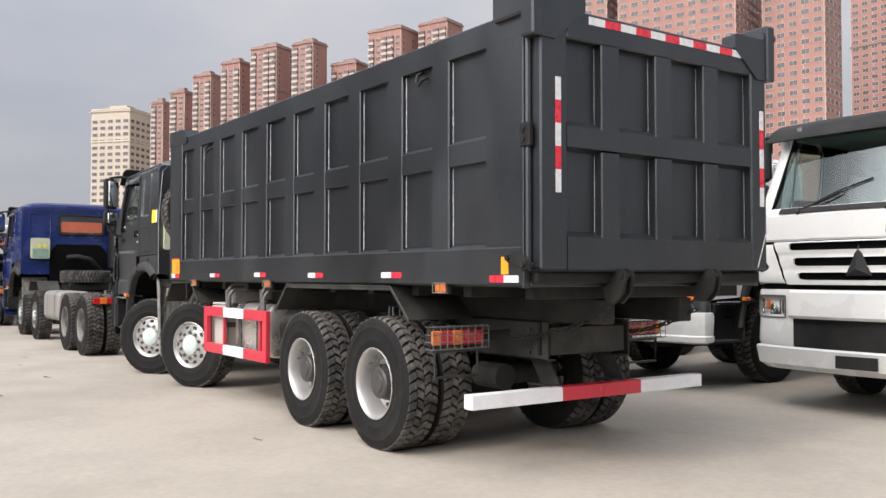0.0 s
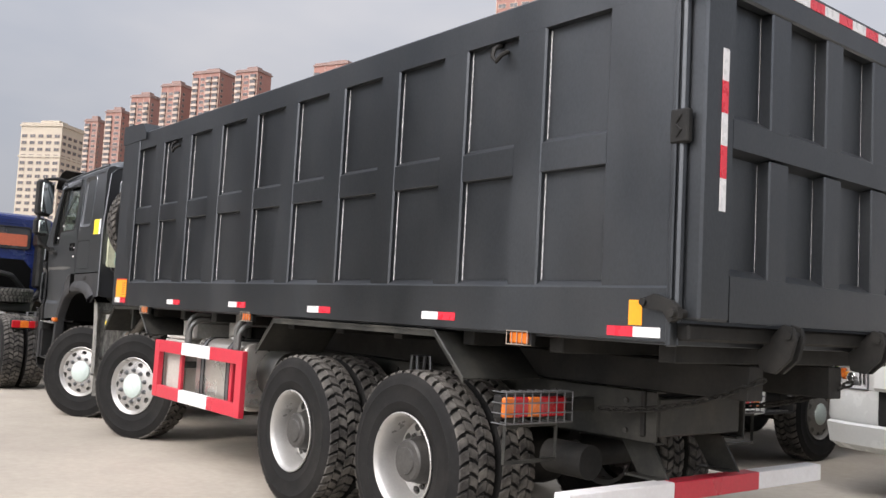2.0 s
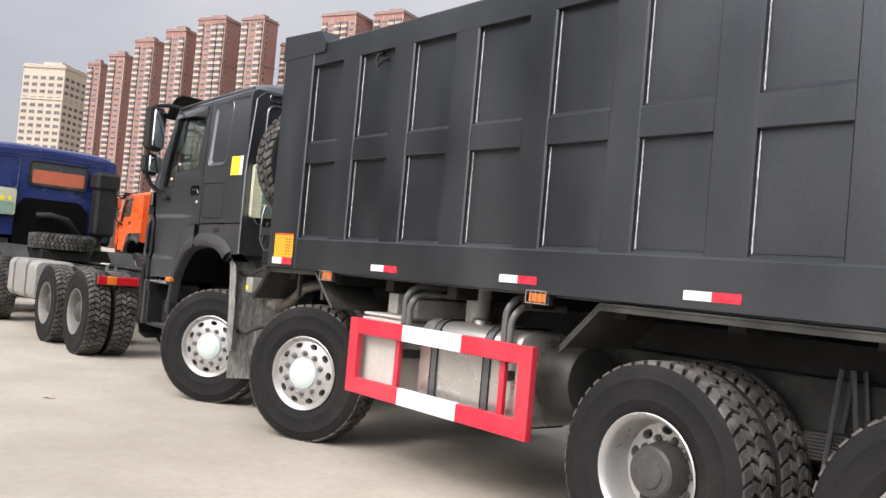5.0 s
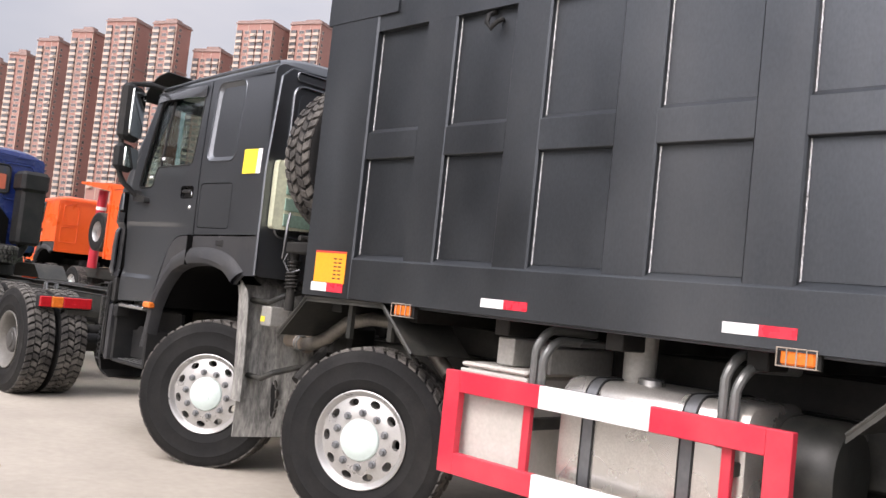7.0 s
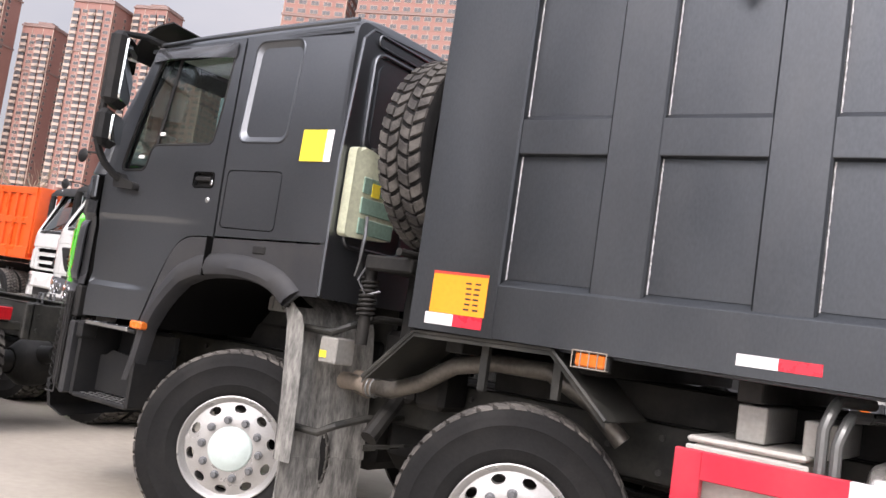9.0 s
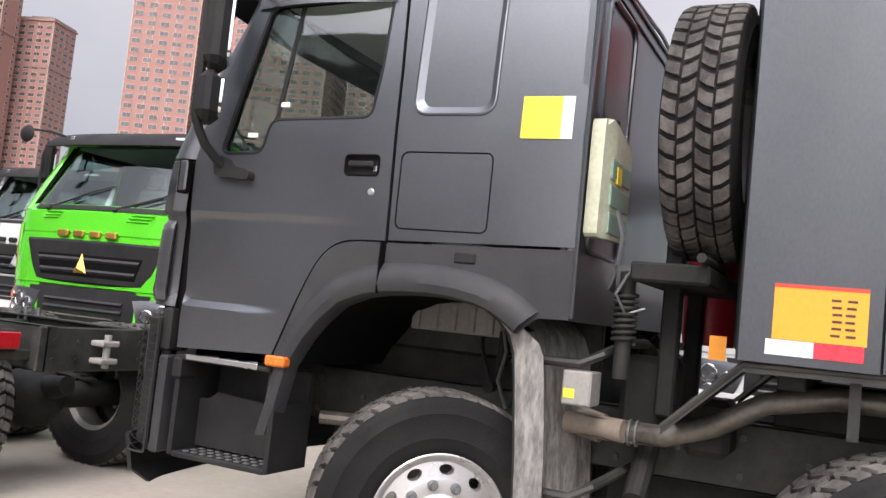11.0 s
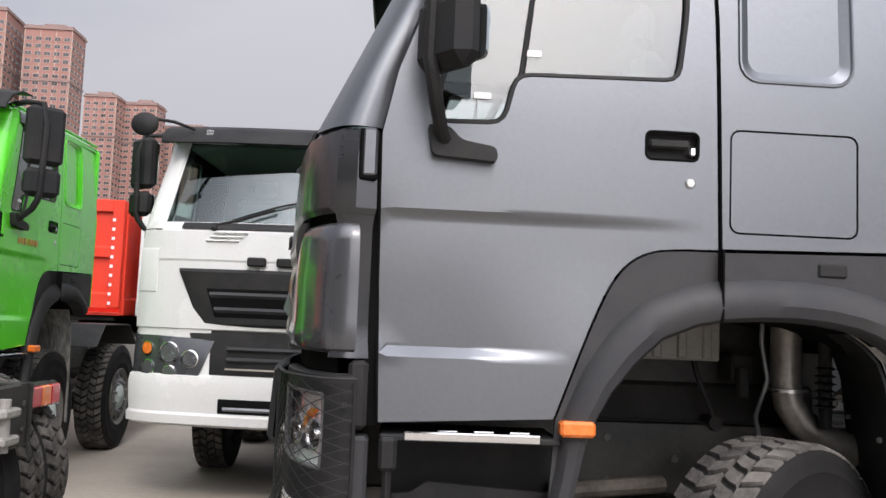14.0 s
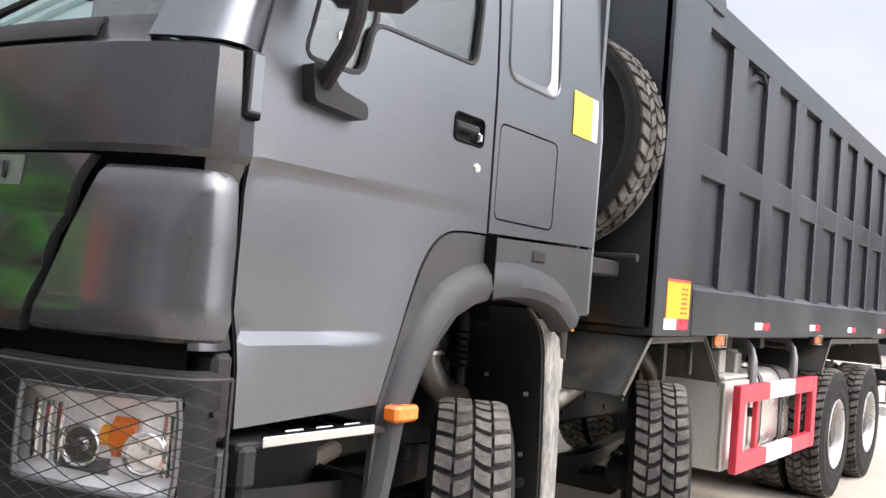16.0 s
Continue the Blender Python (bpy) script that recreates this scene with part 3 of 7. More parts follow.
# ---- chassis ----
def add_chassis(truck, mat=None, axles=AXLES, rear=-0.75, cross=True):
    mat = mat or M_CHASSIS
    for y0, y1, s in ((0.76, 0.84, 1), (1.56, 1.64, -1)):
        g = Geo()
        web = y0 if s == 1 else y1 - 0.012
        g.box(-10.35, rear, web, web + 0.012, 0.80, 1.10)
        g.box(-10.35, rear, y0, y1, 1.088, 1.10, 0.002)
        g.box(-10.35, rear, y0, y1, 0.80, 0.812, 0.002)
        part("frame_rail", g, mat, truck, "long steel frame rail with bolt holes")
        b, face = Geo(), (web - 0.014 if s == 1 else web + 0.026)
        for k in range(34):
            x = -10.2 + k * 0.28
            if x > rear - 0.1:
                break
            for z in (0.86, 1.03) if k % 2 else (0.95,):
                b.cyl((x, face, z), (x, face + (0.016 if s == 1 else -0.016), z), 0.016, 8)
        tagged(part("rail_bolts", b, M_HUB, truck), kind="stuff")
    if cross:
        for x in (-10.2, -8.0, -6.0, -4.6, -2.7, rear - 0.05):
            part("cross_member", Geo().box(x - 0.04, x + 0.04, 0.80, 1.60, 0.84, 1.06, 0.01), mat, truck)
    for i, x in enumerate(axles):
        g = Geo()
        if i < 2:
            g.box(x - 0.05, x + 0.05, 0.45, 1.95, 0.42, 0.53, 0.02)
            g.cyl((x, 0.30, HUB_Z), (x, 0.48, HUB_Z), 0.09, 12).cyl((x, 1.92, HUB_Z), (x, 2.10, HUB_Z), 0.09, 12)
            g.tube([(x + 0.22, 0.4, 0.50), (x + 0.22, 2.0, 0.50)], 0.025)
        else:
            g.cyl((x, 0.4, HUB_Z), (x, 2.0, HUB_Z), 0.10, 14)
            g.lathe([(0.0, -0.22), (0.12, -0.22), (0.21, -0.10), (0.22, 0.0), (0.21, 0.10), (0.12, 0.22), (0.0, 0.22)], (x, 1.2, HUB_Z), 20)
            g.cyl((x, 1.2, HUB_Z + 0.05), (x + 0.35, 1.2, HUB_Z + 0.12), 0.11, 12, 0.07)
        part("axle", g, M_GREASE, truck)
        if i < 2:
            for y in (0.72, 1.62):
                s = Geo()
                for k in range(6):
                    h = 0.78 - 0.10 * k
                    rows = []
                    for j in range(9):
                        u = -1 + j / 4
                        rows.append((x + u * h, 0.60 + 0.018 * k * -1 + 0.12 * u * u * h))
                    pts = rows + [(a, b + 0.014) for a, b in reversed(rows)]
                    s.prism(pts, y - 0.045, y + 0.045)
                part("leaf_spring", s, M_CHASSIS, truck, "stacked steel leaf spring")
    for y in (0.66, 1.66):
        s = Geo()
        xm = (axles[2] + axles[3]) / 2
        for k in range(8):
            h = 0.80 - 0.085 * k
            rows = [(xm + (-1 + j / 4) * h, 0.70 + 0.018 * k - 0.05 * (-1 + j / 4) ** 2 * h) for j in range(9)]
            s.prism(rows + [(a, b + 0.014) for a, b in reversed(rows)], y - 0.045, y + 0.045)
        part("leaf_spring", s, M_CHASSIS, truck, "stacked steel leaf spring")
        part("u_bolt", Geo().tube([(xm - 0.09, y - 0.06, 0.62), (xm - 0.03, y - 0.06, 1.16), (xm - 0.03, y + 0.06, 1.16), (xm - 0.09, y + 0.06, 0.62)], 0.013, 6).tube([(xm + 0.09, y - 0.06, 0.62), (xm + 0.03, y - 0.06, 1.16), (xm + 0.03, y + 0.06, 1.16), (xm + 0.09, y + 0.06, 0.62)], 0.013, 6), M_STRAP, truck)
    part("drive_shaft", Geo().cyl((-8.3, 1.2, 0.82), (axles[2] + 0.2, 1.2, 0.66), 0.055, 12), M_GREASE, truck)
    part("engine_block", Geo().box(-9.9, -8.4, 0.86, 1.54, 0.46, 1.30, 0.06), M_GREASE, truck)
    part("gearbox", Geo().box(-8.4, -7.3, 0.90, 1.50, 0.50, 1.10, 0.10), M_GREASE, truck)
    part("side_tank", Geo().box(-6.1, -4.5, 1.72, 2.28, 0.50, 1.10, 0.06), M_GREASE, truck)


# ---- tipping box ----
def lift(z, x):
    """The slight rise of the upper box towards its front wall."""
    k = 0.020 * min(1.0, max(0.0, (z - 1.7) / 0.6)) + 0.022 * min(1.0, max(0.0, (z - 2.3) / 0.7))
    return z + k * min(1.1, max(0.0, -x / 7.1))


def raked(g):
    g.v = [Vector((p.x, p.y, lift(p.z, p.x))) for p in g.v]
    return g


BAYS = [-7.150, -6.455, -5.765, -5.070, -4.375, -3.700, -3.020, -2.350, -1.655, -1.000]
WIDTHS = [0.445, 0.445, 0.452, 0.463, 0.456, 0.443, 0.455, 0.460, 0.428, 0.446]
DEEP = 0.058
WIDE = 2.475
Z0, Z1, ZM0, ZM1, Z2, Z3 = 1.392, 1.648, 2.262, 2.424, 3.060, 3.242


def side_parts(full=True):
    """Pieces of one box wall, for the side at y = 0."""
    out = []
    out.append(("wall_skin", raked(Geo().box(-7.6, -0.14, DEEP, DEEP + 0.012, 1.40, 3.17)), "flat recessed steel skin"))
    out.append(("lower_rail", raked(Geo().prism([(0.0, Z0 + 0.004), (0.0, Z1 - 0.006), (0.005, Z1), (DEEP, Z1 + 0.034), (DEEP, Z0)], -7.15, -0.14, "x")), "long lower rail with sloping top"))
    out.append(("top_rail", raked(Geo().prism([(0.013, Z2), (0.013, Z3 - 0.01), (0.022, Z3), (0.13, Z3), (0.13, Z2 + 0.02), (DEEP, Z2)], -7.15, -0.14, "x")), ""))
    for k in range(11):
        a = -7.64 if k == 0 else BAYS[k - 1] + WIDTHS[k - 1]
        b = BAYS[k] if k < 10 else -0.14
        lo, hi = (Z0, Z3) if k == 0 else (Z1 - 0.004, Z2 + 0.004)
        g = Geo()
        nz, rows = 6, []
        c = 0.010
        for i in range(nz):
            za, zb = lo + (hi - lo) * i / nz, lo + (hi - lo) * (i + 1) / nz
            rows.append(za)
        rows.append(hi)
        face = 0.001 if k == 0 else 0.014
        prof = [(a, DEEP), (a, face + c), (a + c, face), (b - c, face), (b, face + c), (b, DEEP)]
        g.grid([[(px, py, z) for px, py in prof] for z in rows], True)
        g.f += [tuple(range(6)), tuple(range(6 * nz, 6 * nz + 6))]
        out.append(("corner_post" if k == 0 else "rib", raked(g), ""))
    for k, a in enumerate(BAYS):
        g = Geo().prism([(DEEP, ZM0 - 0.004), (0.021, ZM0), (0.018, ZM0 + 0.004), (0.018, ZM1 - 0.004), (0.021, ZM1), (DEEP, ZM1 + 0.026)], a - 0.004, a + WIDTHS[k] + 0.004, "x")
        out.append(("mid_rail", raked(g), ""))
    return out


def add_box(truck, paint, detail=True, inner=None):
    floor = Geo().box(-7.62, -0.12, 0.06, WIDE - 0.06, 1.380, 1.42, 0.004)
    box = part("cargo_box", raked(floor), paint, truck, "steel tipping box with ribbed walls")
    for k in range(11):
        part("bearer", raked(Geo().box(-7.5 + k * 0.72, -7.40 + k * 0.72, 0.16, WIDE - 0.16, 1.295, 1.381, 0.006)), M_GREASE, box)
    for y0, y1 in ((0.78, 0.92), (1.61, 1.75)):
        part("sub_frame_beam", raked(Geo().box(-7.55, -0.2, y0, y1, 1.105, 1.287, 0.006)), M_GREASE, box)
    pieces = side_parts()
    for nm, g, lb in pieces:
        part(nm, g, paint, box, lb)
    for nm, g, lb in pieces:
        if nm != "mid_rail" or detail:
            part(nm, g.flipped(WIDE / 2), paint, box, lb)
    # front wall with its raised top
    fw = Geo()
    fw.box(-7.64, -7.55, 0.02, WIDE - 0.02, 1.42, 3.40, 0.01)
    part("front_wall", fw, paint, box)
    for y in (0.48, 1.0, 1.53, 2.05):
        part("wall_rib", Geo().box(-7.70, -7.641, y - 0.08, y + 0.08, 1.42, 3.3, 0.015), paint, box)
    for y0, y1 in ((-0.004, 0.16), (WIDE - 0.16, WIDE + 0.004)):
        part("raised_corner", raked(Geo().prism([(-7.665, 3.16), (-7.665, 3.375), (-7.06, 3.345), (-6.97, 3.235), (-6.97, 3.16)], y0, y1)), paint, box)
    part("rock_shield", raked(Geo().box(-7.655, -7.15, 0.15, WIDE - 0.15, 3.305, 3.342, 0.006)), paint, box)
    # tailgate
    tg = Geo().box(-0.115, -0.07, 0.055, WIDE - 0.055, 1.505, 3.20, 0.004)
    gate = part("tailgate", tg, paint, box, "grey steel tailgate with two rows of panels")
    a, b = -0.075, 0.0
    for y0, y1, nm in ((0.045, 0.282, "stile"), (2.240, 2.430, "stile")):
        part(nm, Geo().box(a - 0.05, b, y0, y1, 1.50, 3.255, 0.012), paint, gate)
    part("top_bar", Geo().box(a, b, 0.279, 2.244, 3.055, 3.255, 0.012), paint, gate)
    part("bottom_bar", Geo().prism([(a, 1.50), (b, 1.50), (b, 1.715), (a, 1.760)], 0.280, 2.242, "y"), paint, gate)
    part("middle_bar", Geo().prism([(a, 2.297), (b - 0.004, 2.322), (b - 0.004, 2.462), (a, 2.512)], 0.280, 2.242, "y"), paint, gate)
    for y in (0.60, 1.14, 1.668):
        for z0, z1 in ((1.73, 2.30), (2.48, 3.05)):
            part("gate_rib", Geo().box(a, b - 0.003, y, y + 0.178, z0 - 0.03, z1 + 0.01, 0.008), paint, gate)
    if not detail:
        return box
    for y in (0.596, 1.136, 1.664, 2.236):
        for z0, z1 in ((1.745, 2.29), (2.495, 3.045)):
            pts = [(a + 0.003, y - 0.002, z0 + (z1 - z0) * k / 30) for k in range(31)]
            part("weld_seam", Geo().tube(pts, 0.0036, 5), M_WELD, gate)
    # gusset plates, hinge ears, edge pipe
    for s in (0, 1):
        g = Geo().prism([(0.05, 3.03), (0.05, 3.36), (0.44, 3.36), (0.44, 3.25), (0.17, 3.03)], -0.01, 0.012, "x")
        part("gusset_plate", g if s == 0 else g.flipped(WIDE / 2), paint, gate)
        g = Geo().box(-0.42, -0.03, -0.03, 0.06, 3.20, 3.48, 0.015).box(-0.10, 0.03, -0.045, 0.055, 3.03, 3.48, 0.012)
        g.cyl((-0.03, -0.07, 3.39), (-0.03, 0.09, 3.39), 0.05, 14)
        part("hinge_ear", g if s == 0 else g.flipped(WIDE / 2), paint, box)
        g = Geo().box(-0.145, -0.118, -0.004, 0.055, 1.375, 3.20, 0.006)
        part("edge_flange", g if s == 0 else g.flipped(WIDE / 2), paint, box)
        g = Geo().tube([(-0.10, 0.025, 1.49), (-0.10, 0.025, 3.15)], 0.022, 8)
        part("edge_pipe", g if s == 0 else g.flipped(WIDE / 2), paint, gate)
        g = Geo().box(-0.15, -0.05, -0.012, 0.03, 2.31, 2.47, 0.008).tube([(-0.11, -0.016, 2.34), (-0.085, -0.016, 2.37), (-0.115, -0.016, 2.40), (-0.085, -0.016, 2.44)], 0.005, 5)
        part("side_latch", g if s == 0 else g.flipped(WIDE / 2), M_GREASE, box)
        g = Geo().prism([(-0.34, 1.60), (-0.31, 1.545), (-0.16, 1.53), (-0.10, 1.46), (-0.03, 1.49), (-0.04, 1.56), (-0.10, 1.60), (-0.22, 1.64)], -0.035, -0.002)
        g.cyl((-0.30, -0.05, 1.585), (-0.30, 0.0, 1.585), 0.025, 10).cyl((-0.07, -0.06, 1.52), (-0.07, 0.05, 1.52), 0.028, 10)
        g.v = [Vector((-0.10 + (p.x + 0.10) * 0.72, p.y, 1.55 + (p.z - 1.55) * 0.72)) for p in g.v]
        part("lock_arm", g if s == 0 else g.flipped(WIDE / 2), M_GREASE, box, "hinged steel lock arm")
        g = Geo()
        yy = 0.74 if s == 0 else 1.68
        g.prism([(-0.10, 1.40), (-0.02, 1.50), (0.015, 1.53), (0.075, 1.51), (0.095, 1.44), (0.06, 1.30), (-0.04, 1.20), (-0.14, 1.22), (-0.16, 1.34)], yy, yy + 0.035)
        g.merge(g, Matrix.Translation((0, 0.10, 0)))
        g.cyl((0.05, yy - 0.02, 1.46), (0.05, yy + 0.16, 1.46), 0.028, 10)
        g.v = [Vector((-0.02 + (p.x + 0.02) * 0.8, yy + (p.y - yy) * 0.75, 1.44 + (p.z - 1.44) * 0.75)) for p in g.v]
        part("gate_hook", g, M_GREASE, box, "heavy black tailgate hook")
    part("gate_stay", Geo().tube([(0.006, 2.30, 1.52), (0.006, 2.425, 1.83)], 0.0035, 6), M_WELD, gate, "thin pale diagonal rod")
    part("rear_beam", Geo().box(-0.16, -0.06, 0.06, WIDE - 0.06, 1.405, 1.485, 0.012), M_GREASE, box)
    # weld beads on the ribs
    for k, xk in enumerate(BAYS):
        for z0, z1 in ((1.675, 2.255), (2.44, 3.05)):
            n = 36
            pts = [(xk + 0.003 + 0.0015 * math.sin(j * 2.3 + k), DEEP - 0.003, lift(z0 + (z1 - z0) * j / n, xk)) for j in range(n + 1)]
            part("weld_seam", Geo().tube(pts, 0.0042, 5), M_WELD, box)
        pts = [(xk + WIDTHS[k] * j / 14, DEEP - 0.002, lift(Z1 + 0.036, xk)) for j in range(15)]
        part("weld_seam", Geo().tube(pts, 0.003, 4), paint, box)
    # rope hooks
    for xk in (BAYS[1] + 0.26, BAYS[8] + 0.25):
        z = lift(3.00, xk)
        g = Geo().tube([(xk, 0.05, z + 0.05), (xk, 0.0, z + 0.02), (xk, -0.015, z - 0.03), (xk + 0.03, -0.01, z - 0.065), (xk + 0.06, 0.0, z - 0.03), (xk + 0.06, 0.05, z)], 0.014, 7)
        part("rope_hook", g, M_GREASE, box)
    # reflective tape
    def tape(x0, x1, z0, z1, cols, yy=-0.003):
        n = len(cols)
        for i, c in enumerate(cols):
            a0, a1 = x0 + (x1 - x0) * i / n, x0 + (x1 - x0) * (i + 1) / n
            part("reflective_tape", Geo().box(a0, a1, yy, 0.001, z0, z1), M_TRED if c == "r" else M_TWHITE, box, "red reflective tape" if c == "r" else "white reflective tape")
    for xr, zb in ((-1.636, 1.438), (-3.016, 1.437), (-4.343, 1.442), (-5.718, 1.436)):
        tape(xr - 0.318, xr, zb, zb + 0.047, "wr")
    tape(-0.483, -0.171, 1.411, 1.459, "rw")
    tape(-7.538, -7.213, 1.425, 1.481, "wr")
    part("amber_sticker", Geo().box(-0.355, -0.277, -0.003, 0.001, 1.466, 1.585), M_AMBER, box, "plain amber reflective sticker")
    part("warning_label", Geo().box(-7.518, -7.206, -0.003, 0.001, 1.483, 1.686), M_AMBER, box, "orange warning label with small print")
    part("label_border", Geo().box(-7.518, -7.206, -0.0045, -0.002, 1.673, 1.686), M_REDINK, box)
    for r in range(6):
        for c in range(2):
            x = -7.325 + 0.05 * c + 0.004 * math.sin(7 * r + 3 * c)
            part("print_bar", Geo().box(x, x + 0.032, -0.0045, -0.002, 1.508 + 0.025 * r, 1.517 + 0.025 * r), M_INK, box)
    for i in range(5):
        for y0, y1 in ((0.174, 0.222), (2.345, 2.395)):
            part("reflective_tape", Geo().box(-0.001, 0.003, y0, y1, 2.010 + 0.154 * i, 2.164 + 0.154 * i), M_TWHITE if i % 2 == 0 else M_TRED, gate, "white reflective tape" if i % 2 == 0 else "red reflective tape")
    for i in range(11):
        y0 = 0.48 + 0.153 * i
        part("reflective_tape", Geo().box(-0.001, 0.003, y0, y0 + 0.153, 3.176, 3.230), M_TWHITE if i % 2 == 0 else M_TRED, gate, "white reflective tape" if i % 2 == 0 else "red reflective tape")
    for xm, zm in ((-6.652, 1.322), (-4.339, 1.328), (-1.105, 1.322)):
        lamp = part("side_marker", Geo().box(xm - 0.085, xm + 0.085, 0.02, 0.06, zm, zm + 0.087, 0.006), M_PLASTIC, box, "side marker lamp behind a wire guard")
        part("marker_lens", Geo().box(xm - 0.07, xm + 0.07, 0.005, 0.022, zm + 0.012, zm + 0.075, 0.008), M_ORANGE_LENS, box, "orange marker lens")
        w = Geo()
        for k in range(5):
            xw = xm - 0.08 + 0.04 * k
            w.tube([(xw, 0.03, zm + 0.005), (xw, -0.004, zm + 0.007), (xw, -0.004, zm + 0.08), (xw, 0.03, zm + 0.085)], 0.003, 5)
        for dz in (0.007, 0.08):
            w.tube([(xm - 0.082, -0.004, zm + dz), (xm + 0.082, -0.004, zm + dz)], 0.003, 5)
        part("lamp_guard", w, M_SLEEVE, box)
    return box


# ---- parts hung on the chassis of the tipper ----
def add_running_gear(truck):
    # rear mudguard
    for s in (0, 1):
        outline = [(-4.001, 1.105), (-3.725, 1.366), (-1.76, 1.366), (-1.486, 1.105)]
        rows = [[(x, 0.015, z) for x, z in outline], [(x, 0.64, z) for x, z in outline]]
        g = Geo().shell(rows, (0, 0, -0.006))
        for (xa, za), (xb, zb) in zip(outline, outline[1:]):
            g.tube([(xa, 0.015, za), (xb, 0.015, zb)], 0.008, 6)
            g.prism([(xa, za), (xb, zb), (xb, zb - 0.035), (xa, za - 0.035)], 0.013, 0.019)
        g.box(-3.4, -3.34, 0.12, 0.18, 1.38, 1.44).box(-1.70, -1.64, 0.2, 0.28, 1.30, 1.44)
        part("rear_mudguard", g if s == 0 else g.flipped(1.2), M_CHASSIS, truck, "bent sheet steel mudguard")
        outline = [(-7.90, 1.10), (-7.615, 1.374), (-6.84, 1.385), (-6.532, 1.115)]
        rows = [[(x, 0.03, z) for x, z in outline], [(x, 0.52, z) for x, z in outline]]
        g = Geo().shell(rows, (0, 0, -0.006))
        for (xa, za), (xb, zb) in zip(outline, outline[1:]):
            g.tube([(xa, 0.03, za), (xb, 0.03, zb)], 0.012, 6)
            g.add([(xa, 0.03, za), (xb, 0.03, zb), (xb, 0.03, zb - 0.03), (xa, 0.03, za - 0.03), (xa, 0.035, za), (xb, 0.035, zb), (xb, 0.035, zb - 0.03), (xa, 0.035, za - 0.03)], [(0, 1, 2, 3), (4, 5, 6, 7), (3, 2, 6, 7)])
        for b in (Geo().box(-7.25, -7.21, 0.10, 0.13, 1.14, 1.378), Geo().box(-6.85, -6.81, 0.10, 0.13, 1.16, 1.37)):
            part("guard_bracket", b if s == 0 else b.flipped(1.2), M_CHASSIS, truck)
        part("front_mudguard", g if s == 0 else g.flipped(1.2), M_CHASSIS, truck, "bent sheet steel mudguard")
    # dusty flap behind the first wheel
    for s in (0, 1):
        prof = [(-8.73, 1.50), (-8.66, 1.455), (-8.605, 1.40), (-8.575, 1.32), (-8.56, 1.20), (-8.53, 0.9), (-8.51, 0.56)]
        g = Geo().shell([[(x + 0.029 * k, 0.03 + 0.115 * k, z) for x, z in prof] for k in range(6)], (-0.010, 0, -0.004))
        part("wheel_liner", g if s == 0 else g.flipped(1.2), M_PLASTIC, truck, "black plastic wheel liner")
        g = Geo()
        rows = []
        for k in range(19):
            y = 0.02 + 0.59 * k / 18
            rib = 0.012 if k % 4 in (1, 2) else 0.0
            rows.append([(x + 0.004 + rib + 0.25 * (y - 0.02), y, z) for x, z in prof])
        g.shell(rows, (0.006, 0, 0.003))
        part("dusty_flap", g if s == 0 else g.flipped(1.2), M_DUSTY, truck, "ribbed flap coated in pale dust")
        g = Geo().shell([[(-8.495 + 0.137 * k / 6, 0.05 + 0.55 * k / 6, z) for z in (0.57, 0.43, 0.29)] for k in range(7)], (0.012, 0, 0))
        part("mud_flap", g if s == 0 else g.flipped(1.2), M_DUSTY, truck, "hanging rubber mud flap")
        for z in (1.30, 0.74):
            g = Geo().tube([(-8.54, 0.12, z), (-8.30, 0.12, z), (-8.22, 0.16, z + 0.05), (-8.14, 0.40, z + 0.10), (-8.14, 0.76, z + 0.10)], 0.022, 8)
            part("flap_bracket", g if s == 0 else g.flipped(1.2), M_CHASSIS, truck)
        b = Geo().box(-8.37, -8.24, 0.10, 0.26, 1.12, 1.27, 0.008)
        part("sensor_box", b if s == 0 else b.flipped(1.2), M_GREYFRAME, truck, "dusty pale metal box")
        b = Geo().box(-8.36, -8.31, 0.096, 0.1, 1.15, 1.19)
        part("box_sticker", b if s == 0 else b.flipped(1.2), M_YELLOW, truck)
        b = Geo().shell([[(x + 0.012 + q * (0.075 + 0.05 * min(1, max(0, (1.42 - z) / 0.06)) - 0.02 * max(0, 1.0 - z)), 0.018 - 0.008 * math.sin(math.pi * q), z) for q in (0, 0.33, 0.66, 1)] for x, z in [(-8.66, 1.455), (-8.605, 1.40), (-8.59, 1.37), (-8.575, 1.32), (-8.56, 1.20), (-8.545, 1.05), (-8.53, 0.9), (-8.52, 0.73), (-8.51, 0.56)]], (0, 0.008, 0))
        part("flap_flange", b if s == 0 else b.flipped(1.2), M_DUSTY, truck, "dusty curved edge of the flap")
    # side guard
    y0, y1 = -0.005, 0.045
    g = Geo()
    guard = part("side_guard", Geo().box(-6.199, -6.084, y0, y1, 0.530, 1.078, 0.004), M_RED, truck, "red and white steel side guard")
    part("guard_post", Geo().box(-4.308, -4.195, y0, y1, 0.530, 1.078, 0.004), M_RED, guard)
    for z0, z1 in ((0.530, 0.644), (0.966, 1.078)):
        part("guard_bar", Geo().box(-6.086, -5.53, y0 + 0.002, y1 - 0.002, z0, z1, 0.004), M_RED, guard)
        part("guard_bar", Geo().box(-5.53, -4.867, y0 + 0.002, y1 - 0.002, z0, z1, 0.004), M_WHITE, guard, "white painted guard bar")
        part("guard_bar", Geo().box(-4.867, -4.306, y0 + 0.002, y1 - 0.002, z0, z1, 0.004), M_RED, guard)
